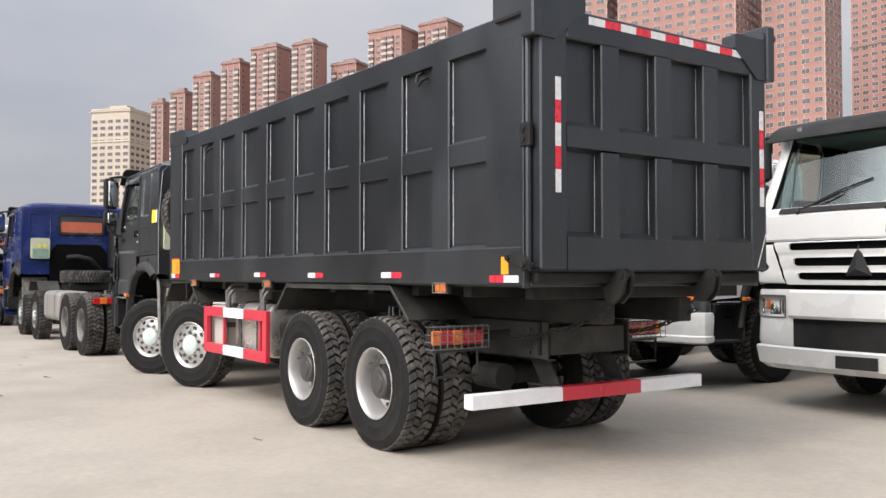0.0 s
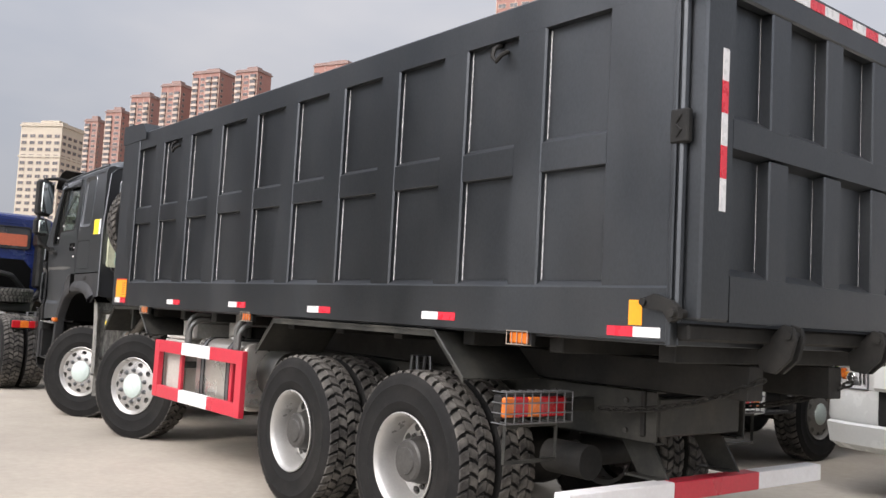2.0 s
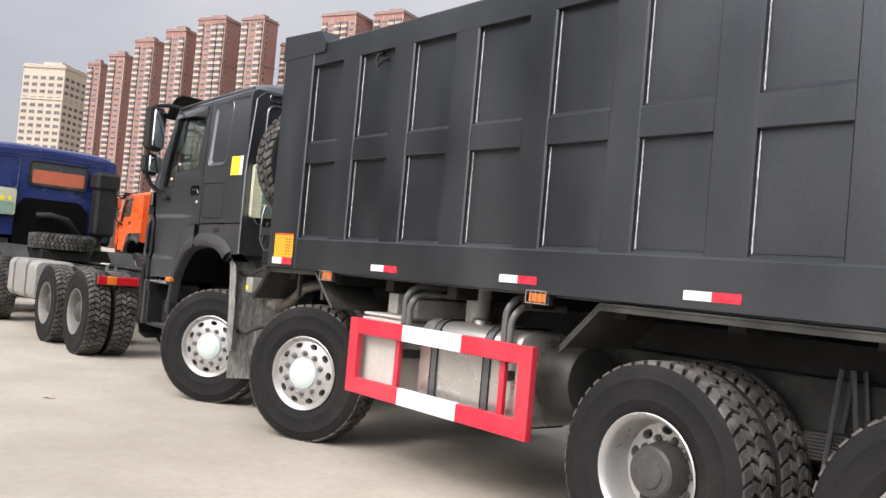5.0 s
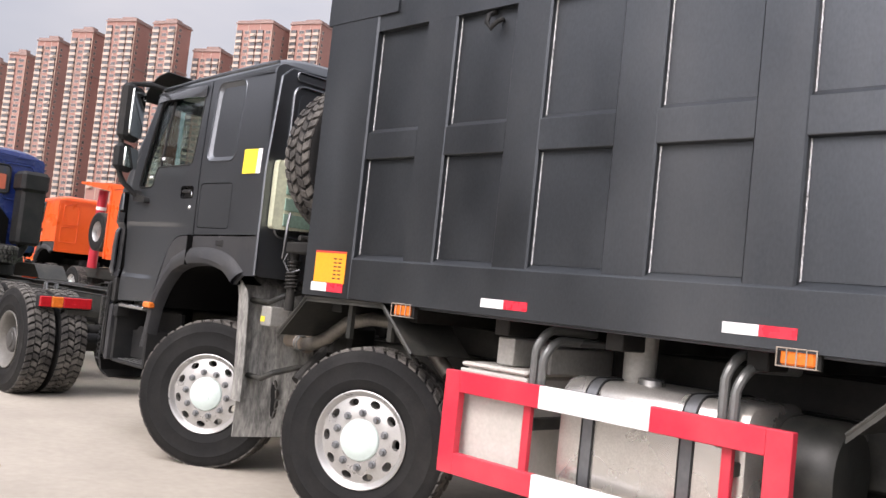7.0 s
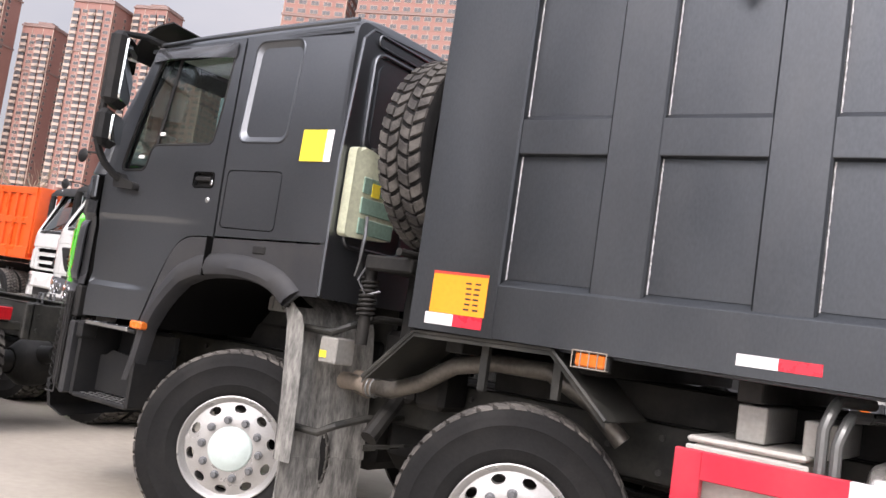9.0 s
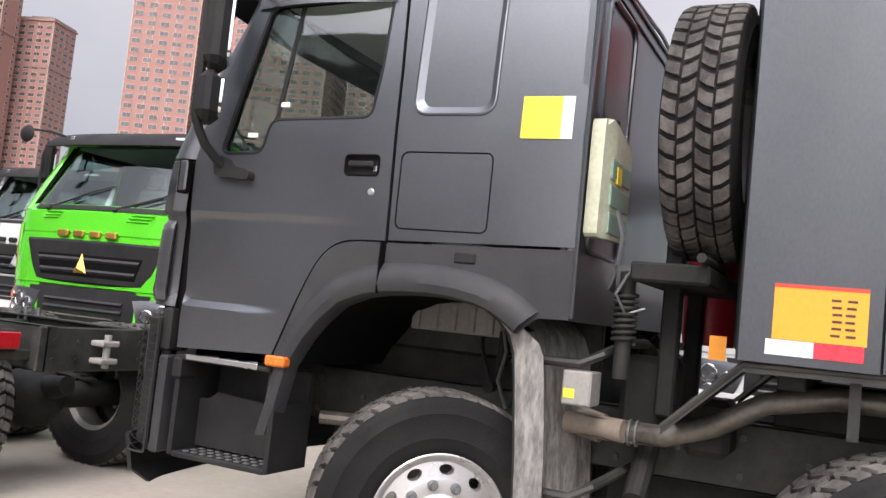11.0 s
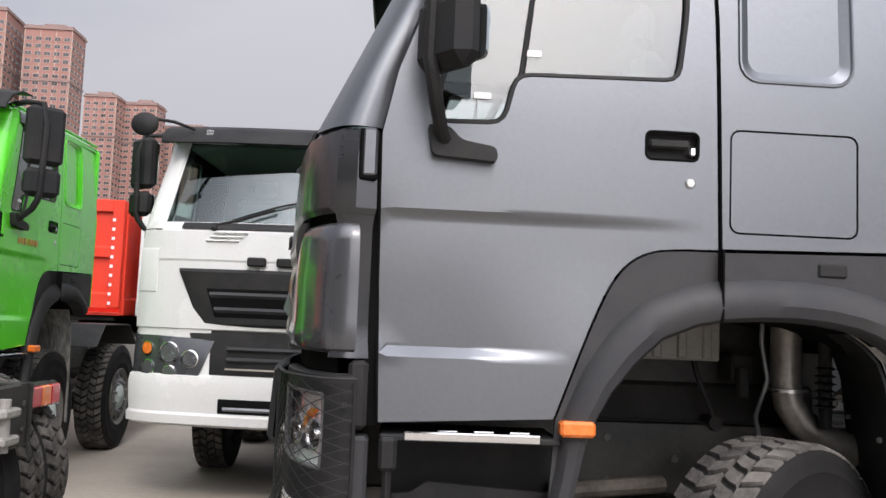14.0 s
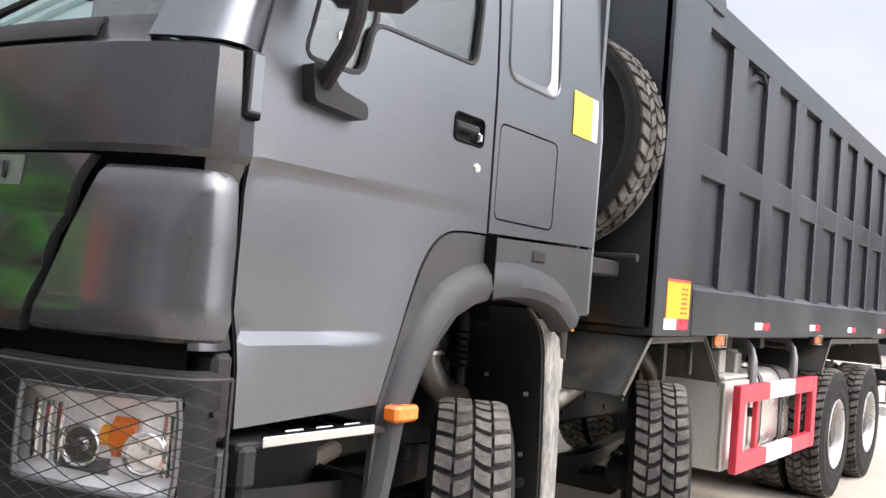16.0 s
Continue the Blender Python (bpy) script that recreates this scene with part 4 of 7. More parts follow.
    for x in (-5.66, -4.52):
        part("guard_post", Geo().box(x, x + 0.05, y1 - 0.004, y1 + 0.03, 0.55, 1.06, 0.004), M_RED, guard)
        part("guard_arm", Geo().box(x, x + 0.05, y1 + 0.03, 0.78, 0.84, 0.90, 0.006), M_CHASSIS, guard)
    # boxes and tank behind the guard
    part("battery_box", Geo().box(-6.17, -5.72, 0.11, 0.70, 0.52, 1.10, 0.02).box(-6.19, -5.70, 0.095, 0.115, 0.53, 1.09, 0.006), M_TANKBOX, truck, "pale battery box behind the guard")
    part("box_lid", Geo().box(-6.19, -5.71, 0.10, 0.72, 1.10, 1.125, 0.010), M_TANKBOX, truck, "pale metal lid")
    loop = rounded(0.13, 0.74, 0.55, 1.14, 0.11, 6)
    g = Geo()
    rows = []
    for x, s in ((-5.50, 0.90), (-5.485, 0.97), (-5.46, 1.0), (-4.48, 1.0), (-4.455, 0.97), (-4.44, 0.90)):
        rows.append([(x, 0.435 + (a - 0.435) * s, 0.845 + (b - 0.845) * s) for a, b in loop])
    g.grid(rows, True)
    k = len(loop)
    g.f += [tuple(range(k)), tuple(range(5 * k, 6 * k))]
    tank = part("fuel_tank", g, M_ALU, truck, "rounded aluminium fuel tank with straps")
    for x in (-5.30, -4.74):
        g = Geo()
        for xa in (x - 0.035, x + 0.035):
            pts = [(xa, 0.435 + (a - 0.435) * 1.015, 0.845 + (b - 0.845) * 1.015) for a, b in loop]
            g.tube(pts, 0.006, 5, True)
        part("strap_edge", g, M_PLASTIC, tank)
        ln = len(loop)
        rows = [[(xa, 0.435 + (a - 0.435) * 1.018, 0.845 + (b - 0.845) * 1.018) for a, b in loop] for xa in (x - 0.03, x + 0.03)]
        part("tank_strap", Geo().grid(rows, True), M_STRAP, tank, "dark steel strap")
        part("strap_bolt", Geo().cyl((x, 0.14, 0.50), (x, 0.14, 0.60), 0.018, 8), M_STEEL, tank)
    part("filler_cap", Geo().lathe([(0.07, 1.13), (0.07, 1.165), (0.055, 1.175), (0, 1.176)], (-5.10, 0.36, 0), 20, "z"), M_STEEL, tank)
    part("tank_support", Geo().box(-5.75, -5.62, 0.18, 0.75, 1.12, 1.26, 0.006), M_GREYFRAME, truck)
    part("tank_support", Geo().box(-6.02, -5.90, 0.20, 0.75, 1.13, 1.28, 0.006), M_GREYFRAME, truck)
    for x in (-5.40, -4.85):
        part("tank_cradle", Geo().box(x, x + 0.2, 0.16, 0.80, 0.50, 0.55, 0.006), M_CHASSIS, truck)
    part("end_tank", Geo().lathe([(0.0, -4.42), (0.17, -4.42), (0.22, -4.39), (0.235, -4.34), (0.235, -4.16), (0.21, -4.12), (0.0, -4.11)], (0, 0.45, 0.88), 28, "x"), M_CHASSIS, truck, "dark round air tank")
    for x in (-5.66, -4.56):
        for dx, dz in ((0.0, 0.0), (0.055, -0.05)):
            g = Geo()
            path = [(x + dx, 0.10, 0.95), (x + dx, 0.10, 1.24 + dz)]
            for k in range(1, 8):
                a = math.pi / 2 * k / 7
                path.append((x + dx + 0.03 * math.sin(a), 0.10 + 0.11 * (1 - math.cos(a)), 1.24 + dz + 0.11 * math.sin(a)))
            path.append((x + dx + 0.12, 0.45, 1.35 + dz))
            part("bent_pipe", g.tube(path, 0.024, 10), M_TUBE, truck, "bent grey steel pipe")
    part("breather_pipe", Geo().lathe([(0.075, 1.12), (0.085, 1.14), (0.088, 1.40)], (-5.22, 0.42, 0), 24, "z", True), M_GREYFRAME, truck)
    # exhaust and brake pipes by the second wheel
    g = Geo().tube([(-8.45, 0.42, 1.02), (-8.20, 0.38, 1.02), (-7.95, 0.36, 1.03), (-7.75, 0.35, 1.10), (-7.55, 0.35, 1.22), (-7.3, 0.35, 1.27), (-7.0, 0.36, 1.27), (-6.75, 0.38, 1.15), (-6.6, 0.42, 1.0)], 0.046, 14)
    part("air_pipe", g, M_PIPE, truck, "grey-brown bent air pipe")
    part("pipe_sleeve", Geo().tube([(-8.43, 0.418, 1.02), (-8.28, 0.395, 1.02), (-8.12, 0.372, 1.024)], 0.051, 14), M_SLEEVE, truck, "pale tan pipe sleeve")
    g = Geo()
    for x in (-8.06, -8.09):
        g.tube([(x, 0.36 + 0.053 * math.cos(2 * math.pi * k / 16), 1.025 + 0.053 * math.sin(2 * math.pi * k / 16)) for k in range(16)], 0.005, 6, True)
    part("hose_clamp", g, M_TUBE, truck)
    coil = [(-8.13 + 0.045 * math.cos(0.55 * j), 0.26 + 0.045 * math.sin(0.55 * j), 1.40 + 0.0022 * j) for j in range(100)]
    part("damper", Geo().cyl((-8.13, 0.26, 1.25), (-8.13, 0.26, 1.70), 0.034, 12), M_GREASE, truck)
    g = Geo().tube(coil, 0.009, 6)
    part("cab_spring", g, M_GREASE, truck, "black coil spring and damper")
    g = Geo().tube([(-8.1, 0.25, 1.72), (-8.12, 0.20, 1.68), (-8.16, 0.19, 1.60), (-8.12, 0.22, 1.52), (-8.05, 0.26, 1.55)], 0.007, 6).tube([(-8.19, 0.22, 1.95), (-8.15, 0.18, 1.85), (-8.16, 0.18, 1.72), (-8.2, 0.2, 1.62)], 0.010, 6)
    part("hose", g, M_STRAP, truck)
    part("steering_box", Geo().box(-8.2, -7.95, 0.55, 0.78, 0.95, 1.35, 0.03).box(-7.9, -7.7, 0.5, 0.76, 0.95, 1.2, 0.03).cyl((-8.05, 0.35, 0.75), (-8.05, 0.6, 1.0), 0.05, 10), M_GREASE, truck)
    part("warning_tag", Geo().box(-7.80, -7.73, 0.40, 0.405, 1.37, 1.47), M_AMBER, truck)
    for s in (0, 1):
        g = Geo().box(-9.85, -8.40, 0.80, 0.84, 0.70, 1.62, 0.01)
        part("inner_well", g if s == 0 else g.flipped(1.2), M_CHASSIS, truck)
        g = Geo().box(-9.46, -8.92, 0.70, 0.80, 1.36, 1.53, 0.008)
        for k in range(5):
            b = Geo().box(-9.44 + 0.11 * k, -9.40 + 0.11 * k, 0.685, 0.702, 1.37, 1.52, 0.006)
            part("cover_rib", b if s == 0 else b.flipped(1.2), M_GREYFRAME, truck)
        part("ribbed_cover", g if s == 0 else g.flipped(1.2), M_GREYFRAME, truck, "grey ribbed cover plate")
        g = Geo().tube([(-8.70, 0.55, 1.62), (-8.70, 0.55, 1.28), (-8.685, 0.55, 1.20), (-8.64, 0.54, 1.13), (-8.56, 0.53, 1.075), (-8.44, 0.512, 1.03), (-8.28, 0.50, 1.0)], 0.062, 14)
        part("intake_pipe", g if s == 0 else g.flipped(1.2), M_EXHAUST, truck, "bent steel pipe in the wheel arch")
        g = Geo().tube([(-8.40, 0.51, 1.022), (-8.28, 0.50, 1.0)], 0.068, 16)
        part("pipe_sleeve", g if s == 0 else g.flipped(1.2), M_SLEEVE, truck, "pale tan pipe sleeve")
        g = Geo().cyl((-8.60, 0.42, 1.12), (-8.60, 0.42, 1.50), 0.026, 12)
        damper = part("shock_absorber", g if s == 0 else g.flipped(1.2), M_GREASE, truck, "black shock absorber in the arch")
        for k in range(6):
            g = Geo().lathe([(0.026, 1.20 + 0.03 * k), (0.044, 1.207 + 0.03 * k), (0.026, 1.214 + 0.03 * k)], (-8.60, 0.42, 0), 14, "z")
            part("damper_ring", g if s == 0 else g.flipped(1.2), M_PLASTIC, damper)
        for x, y, z in ((-8.563, 0.10, 1.12), (-8.537, 0.12, 0.86), (-8.570, 0.30, 1.18), (-8.533, 0.34, 0.80), (-8.525, 0.10, 0.62)):
            g = Geo().cyl((x - 0.007, y, z), (x + 0.004, y, z), 0.010, 8)
            part("liner_bolt", g if s == 0 else g.flipped(1.2), M_STEEL, truck)
        g = Geo().tube([(-9.05, 0.77, 1.50), (-9.02, 0.70, 1.30), (-8.95, 0.68, 1.12), (-8.85, 0.72, 1.0)], 0.012, 7)
        part("brake_hose", g if s == 0 else g.flipped(1.2), M_PLASTIC, truck)
        for x, r in ((-9.55, 0.028), (-9.12, 0.022), (-8.86, 0.026)):
            g = Geo().lathe([(r, 0.0), (r * 1.25, -0.004), (r * 1.35, 0.002)], (x, 0.797, 0.98), 16)
            part("hole_rim", g if s == 0 else g.flipped(1.2), M_CHASSIS, truck)
            # flat discs where holes would be, the shade inside them given by colour
            g = Geo().cyl((x, 0.7955, 0.98), (x, 0.801, 0.98), r, 14)
            part("hole_shade", g if s == 0 else g.flipped(1.2), M_GAP_SHADE, truck)
        for k in range(9):
            x, z = -9.70 + 0.115 * k, 1.06 + 0.035 * ((k * 5) % 3)
            g = Geo().cyl((x, 0.795, z), (x, 0.801, z), 0.006, 8)
            part("hole_shade", g if s == 0 else g.flipped(1.2), M_GAP_SHADE, truck)
        g = Geo().tube([(-8.82, 0.50, 1.60), (-8.83, 0.49, 1.45), (-8.80, 0.50, 1.30), (-8.84, 0.52, 1.15), (-8.80, 0.56, 1.02)], 0.010, 7)
        part("brake_hose", g if s == 0 else g.flipped(1.2), M_STRAP, truck)
        for nm, g in (("valve_block", Geo().box(-8.90, -8.80, 0.62, 0.79, 1.28, 1.40, 0.01)), ("valve", Geo().cyl((-8.86, 0.60, 1.22), (-8.86, 0.60, 1.34), 0.028, 10)), ("frame_stud", Geo().cyl((-8.95, 0.66, 1.10), (-8.95, 0.79, 1.10), 0.03, 10))):
            part(nm, g if s == 0 else g.flipped(1.2), M_GREASE, truck)
        g = Geo().lathe([(0.062, 1.25), (0.088, 1.25), (0.088, 1.265), (0.062, 1.265)], (-8.70, 0.55, 0), 20, "z")
        part("pipe_flange", g if s == 0 else g.flipped(1.2), M_STEEL, truck)
        for x in (-9.62, -9.30, -9.0):
            for z in (1.18, 1.24):
                g = Geo().cyl((x, 0.787, z), (x, 0.80, z), 0.008, 8)
                part("bolt", g if s == 0 else g.flipped(1.2), M_STEEL, truck)
        g = Geo().cyl((-9.75, 0.35, 0.86), (-9.2, 0.6, 0.86), 0.035, 10)
        part("drag_link", g if s == 0 else g.flipped(1.2), M_PIPE, truck)
    # coolant bottle on the back of the cab
    loop = soften([(0.03, 1.85), (0.40, 1.87), (0.44, 2.0), (0.44, 2.30), (0.13, 2.38), (0.03, 2.38)], 0.04, 3)
    g = sheet(loop, [], lambda u, w: (-8.235 - 0.02 * (u < 0.08), u, w), (-0.06, 0, 0), 0.06)
    bottle = part("coolant_bottle", g, M_BOTTLE, truck, "milky green plastic coolant bottle")
    g = Geo()
    for z in (1.88, 2.0, 2.12):
        g.box(-8.240, -8.229, 0.105, 0.42, z, z + 0.095, 0.012)
    part("bottle_rib", g, M_BOTTLE_LOW, bottle)
    part("bottle_cap", Geo().cyl((-8.27, 0.20, 2.35), (-8.27, 0.20, 2.40), 0.028, 14), M_PLASTIC, bottle)
    part("bottle_sticker", Geo().box(-8.232, -8.226, 0.18, 0.25, 2.11, 2.19), M_YELLOW, bottle)
    # spare wheel carried upright behind the cab
    w = new("spare_wheel", ME_BARE)
    w.parent = truck
    w.matrix_local = Matrix.Translation((-7.86 - TRUCK.x, 0.535 - TRUCK.y, 2.35)) @ Matrix.Rotation(radians(90), 4, "Z")
    tagged(w, "spare wheel standing behind the cab")
    for nm, me in (("tyre", ME_TYRE), ("tread", ME_TREAD)):
        new(nm, me).parent = w
    part("spare_carrier", Geo().box(-8.1, -7.78, 0.15, 1.12, 1.66, 1.74, 0.01).box(-8.02, -7.94, 0.45, 0.52, 1.1, 2.0, 0.01).box(-8.02, -7.94, 1.04, 1.12, 1.1, 1.70, 0.01).tube([(-7.80, 0.05, 1.76), (-7.80, 0.62, 1.76)], 0.02, 8), M_GREASE, truck)
    # hoist ram between cab and box
    part("hoist_ram", Geo().lathe([(0.0, 1.42), (0.13, 1.42), (0.135, 1.45), (0.135, 2.78), (0.12, 2.80), (0.12, 3.12), (0.10, 3.14), (0.0, 3.14)], (-7.95, 1.34, 0), 24, "z"), M_RED, truck, "red painted hoist ram")
    part("ram_label", Geo().lathe([(0.136, 2.62), (0.1375, 2.62), (0.1375, 2.76), (0.136, 2.76)], (-7.95, 1.34, 0), 24, "z"), M_SLEEVE, truck)
    # rear bumper, lamps, brackets, chain
    bump = part("underrun_bar", Geo().box(-0.75, -0.65, 0.848, 1.700, 0.500, 0.606, 0.004), M_RED, truck, "red and white rear bumper bar")
    for ya, yb in ((-0.008, 0.850), (1.698, 2.450)):
        part("bar_end", Geo().box(-0.7495, -0.6505, ya, yb, 0.5005, 0.6055, 0.004), M_WHITE, bump, "white painted bar end")
    for y in (0.86, 1.56):
        g = Geo().prism([(-1.42, 1.05), (-1.0, 1.05), (-0.82, 0.80), (-0.70, 0.60), (-0.90, 0.60), (-1.06, 0.84), (-1.20, 0.92)], y, y + 0.016)
        g.box(-0.95, -0.72, y - 0.07, y + 0.016, 0.60, 0.612)
        part("bar_bracket", g, M_CHASSIS, bump)
    part("rear_cross_plate", Geo().box(-0.82, -0.79, 0.74, 1.66, 0.84, 1.10, 0.006), M_GREASE, truck)
    for s in (0, 1):
        y0 = -0.025 if s == 0 else 2.0
        lamp = part("tail_lamp", Geo().box(-1.20, -1.14, y0, y0 + 0.50, 0.915, 1.045, 0.01), M_PLASTIC, truck, "tail lamp in a wire cage")
        for k, (m, a, b) in enumerate(((M_ORANGE_LENS, 0.0, 0.08), (M_RED_LENS, 0.08, 0.19), (M_ORANGE_LENS, 0.19, 0.29), (M_RED_LENS, 0.29, 0.49))):
            ya, yb = (y0 + 0.005 + a, y0 + 0.005 + b) if s == 0 else (y0 + 0.495 - b, y0 + 0.495 - a)
            part("lamp_lens", Geo().box(-1.142, -1.115, ya, yb, 0.925, 1.035, 0.008), m, lamp, "orange lens" if m == M_ORANGE_LENS else "red lens")
        g = Geo()
        for k in range(9):
            y = y0 - 0.01 + 0.065 * k
            g.tube([(-1.19, y, 0.895), (-1.085, y, 0.895), (-1.085, y, 1.065), (-1.19, y, 1.065)], 0.004, 5)
        for z in (0.895, 0.95, 1.005, 1.065):
            g.tube([(-1.19, y0 - 0.01, z), (-1.085, y0 - 0.01, z), (-1.085, y0 + 0.51, z), (-1.19, y0 + 0.51, z)], 0.004, 5)
        part("lamp_cage", g, M_STRAP, lamp, "wire cage")
        g = Geo().tube([(-1.14, y0 + 0.04, 0.68), (-1.14, y0 + 0.44, 0.68), (-1.14, y0 + 0.44, 0.88), (-1.14, y0 + 0.04, 0.88)], 0.014, 4, True)
        g.box(-1.22, -1.16, y0 + 0.44, 0.80 if s == 0 else 1.60, 0.94, 1.02, 0.006)
        g.box(-1.20, -1.14, y0 + 0.1, y0 + 0.14, 0.86, 0.93)
        part("lamp_bracket", g, M_CHASSIS, lamp)
    def chain(a, b, sag, n):
        g = Geo()
        a, b = Vector(a), Vector(b)
        for i in range(n):
            t = (i + 0.5) / n
            p = a.lerp(b, t) - Vector((0, 0, sag * 4 * t * (1 - t)))
            q = a.lerp(b, t + 0.01) - Vector((0, 0, sag * 4 * (t + 0.01) * (1 - t - 0.01)))
            d = (q - p).normalized()
            u = d.orthogonal().normalized()
            if i % 2:
                u = d.cross(u)
            g.tube([p + d * 0.032 * math.cos(2 * math.pi * j / 10) + u * 0.017 * math.sin(2 * math.pi * j / 10) for j in range(10)], 0.007, 5, True)
        return g
    part("chain", chain((-1.0, 0.62, 0.98), (-0.12, 0.80, 1.22), 0.06, 20), M_GREASE, truck, "black steel chain under the tailgate")
    part("chain", chain((-0.95, 1.75, 0.98), (-0.12, 1.72, 1.20), 0.05, 18), M_GREASE, truck, "black steel chain under the tailgate")
    part("air_reservoir", Geo().cyl((-1.05, 0.62, 0.66), (-1.35, 0.62, 0.66), 0.10, 18), M_GREASE, truck)
    part("air_reservoir", Geo().cyl((-1.5, 1.0, 0.62), (-1.5, 1.5, 0.62), 0.09, 16), M_GREASE, truck)

# ---- cab ----
HALF_PLAN = [(-10.407, -0.100), (-10.455, -0.119), (-10.482, -0.124), (-10.53, -0.112), (-10.575, -0.06), (-10.62, 0.02), (-10.66, 0.12), (-10.70, 0.30), (-10.735, 0.50), (-10.765, 0.75), (-10.785, 1.0), (-10.79, 1.2)]
PLAN = HALF_PLAN + [(x, 2.4 - y) for x, y in reversed(HALF_PLAN[:-1])]


def plan_curve(y0, y1, off=0.0, n=26):
    """Points of the cab's front outline between two y, moved outwards by off."""
    pts = [Vector(p) for p in PLAN]
    nrm = []
    for i in range(len(pts)):
        d = pts[min(i + 1, len(pts) - 1)] - pts[max(i - 1, 0)]
        nrm.append(Vector((-d.y, d.x)).normalized())
    lens = [0.0]
    for a, b in zip(pts, pts[1:]):
        lens.append(lens[-1] + (b - a).length)
    def at(s):
        for i in range(len(pts) - 1):
            if s <= lens[i + 1] + 1e-9:
                t = (s - lens[i]) / (lens[i + 1] - lens[i])
                return pts[i].lerp(pts[i + 1], t), nrm[i].lerp(nrm[i + 1], t).normalized()
        return pts[-1], nrm[-1]
    total = lens[-1]
    def find(y, lo, hi):
        for _ in range(40):
            m = (lo + hi) / 2
            if at(m)[0].y < y:
                lo = m
            else:
                hi = m
        return lo
    smin = 0.05
    s0, s1 = (0.0 if y0 < -0.19 else smin if y0 < -0.115 else find(y0, smin, total - smin)), (total if y1 > 2.52 else find(y1, smin, total - smin))
    out = []
    for k in range(n + 1):
        p, q = at(s0 + (s1 - s0) * k / n)
        out.append(p + q * off)
    return out


def front_loft(levels, y0, y1, thick=0.012, n=26, geo=None):
    """A curved front panel: levels of (z, offset)."""
    g = geo or Geo()
    rows = [[(p.x, p.y, z) for p in plan_curve(y0, y1, off, n)] for z, off in levels]
    back = [[(p.x, p.y, z) for p in plan_curve(y0, y1, off - thick, n)] for z, off in levels]
    ring = rows + list(reversed(back))
    g.grid(ring + [ring[0]])
    k = len(levels)
    for e in (0, n):
        for i in range(k - 1):
            a, b, c, d = rows[i][e], rows[i + 1][e], back[i + 1][e], back[i][e]
            g.add([a, b, c, d], [(0, 1, 2, 3)])
    return g


def side_y(x, z):
    y = -0.042 - 0.052 * min(1.0, max(0.0, (-8.33 - x) / 2.1))
    if z > 2.25:
        y += 0.045 * ((z - 2.25) / 0.85) ** 1.5
    return y


def crease(x, z):
    """The pressed lines across a door."""
    f = min(1.0, max(0.0, (-9.30 - x) / 0.55))
    f2 = min(1.0, max(0.0, (-9.72 - x) / 0.35))
    d = 0.0
    top = 1.862 - 0.0 * x
    if 1.362 < z < top:
        if z > top - 0.028:
            d = 0.018 * f * (top - z) / 0.028
        elif z > 1.398:
            d = 0.028 * f2 + (0.018 * f - 0.028 * f2) * min(1.0, (z - 1.398) / 0.30)
        else:
            d = 0.028 * f2 * (z - 1.362) / 0.036
    return d


def eased(pts, times=2):
    """A line of points with its inner corners cut."""
    for _ in range(times):
        out = [pts[0]]
        for a, b in zip(pts, pts[1:]):
            out += [(a[0] * 0.75 + b[0] * 0.25, a[1] * 0.75 + b[1] * 0.25), (a[0] * 0.25 + b[0] * 0.75, a[1] * 0.25 + b[1] * 0.75)]
        pts = out + [pts[-1]]
    return pts


DOOR = [(-10.366, 1.145), (-10.383, 1.6), (-10.394, 2.115), (-10.348, 2.335), (-10.10, 3.035), (-9.27, 3.07), (-9.245, 2.6), (-9.228, 1.768)] + eased([(-9.35, 1.766), (-9.475, 1.756), (-9.575, 1.685), (-9.652, 1.535), (-9.785, 1.172)])
WINDOW = soften([(-10.235, 2.165), (-9.985, 2.172), (-9.945, 2.345), (-9.375, 2.358), (-9.345, 2.60), (-9.335, 2.975), (-10.045, 2.955)], 0.05, 3)
SIDE = [(-9.212, 1.772), (-9.229, 2.6), (-9.254, 3.072), (-8.36, 3.11), (-8.33, 3.07), (-8.322, 1.792)]
ARCH_IN = [(-9.745, 0.79), (-9.71, 0.92), (-9.665, 1.13), (-9.59, 1.265), (-9.515, 1.36), (-9.42, 1.45), (-9.3, 1.50), (-9.2, 1.52), (-9.08, 1.53), (-8.96, 1.533), (-8.85, 1.525), (-8.75, 1.508), (-8.68, 1.485), (-8.62, 1.452), (-8.555, 1.405)]
ARCH_OUT = [(-8.46, 1.478), (-8.322, 1.482), (-8.322, 1.780), (-9.225, 1.759)] + eased([(-9.35, 1.758), (-9.472, 1.748), (-9.568, 1.679), (-9.644, 1.530), (-9.777, 1.167)]) + [(-9.80, 0.79)]


def ring(loop, place, r=0.006, n=6):
    return Geo().tube([place(*p) for p in dense(loop, 0.06)], r, n, True)


def soften3(pts):
    """A closed line of points in space with its corners cut."""
    return [tuple(a[i] * (1 - t) + b[i] * t for i in range(3)) for a, b in zip(pts, pts[1:] + pts[:1]) for t in (0.2, 0.8)]


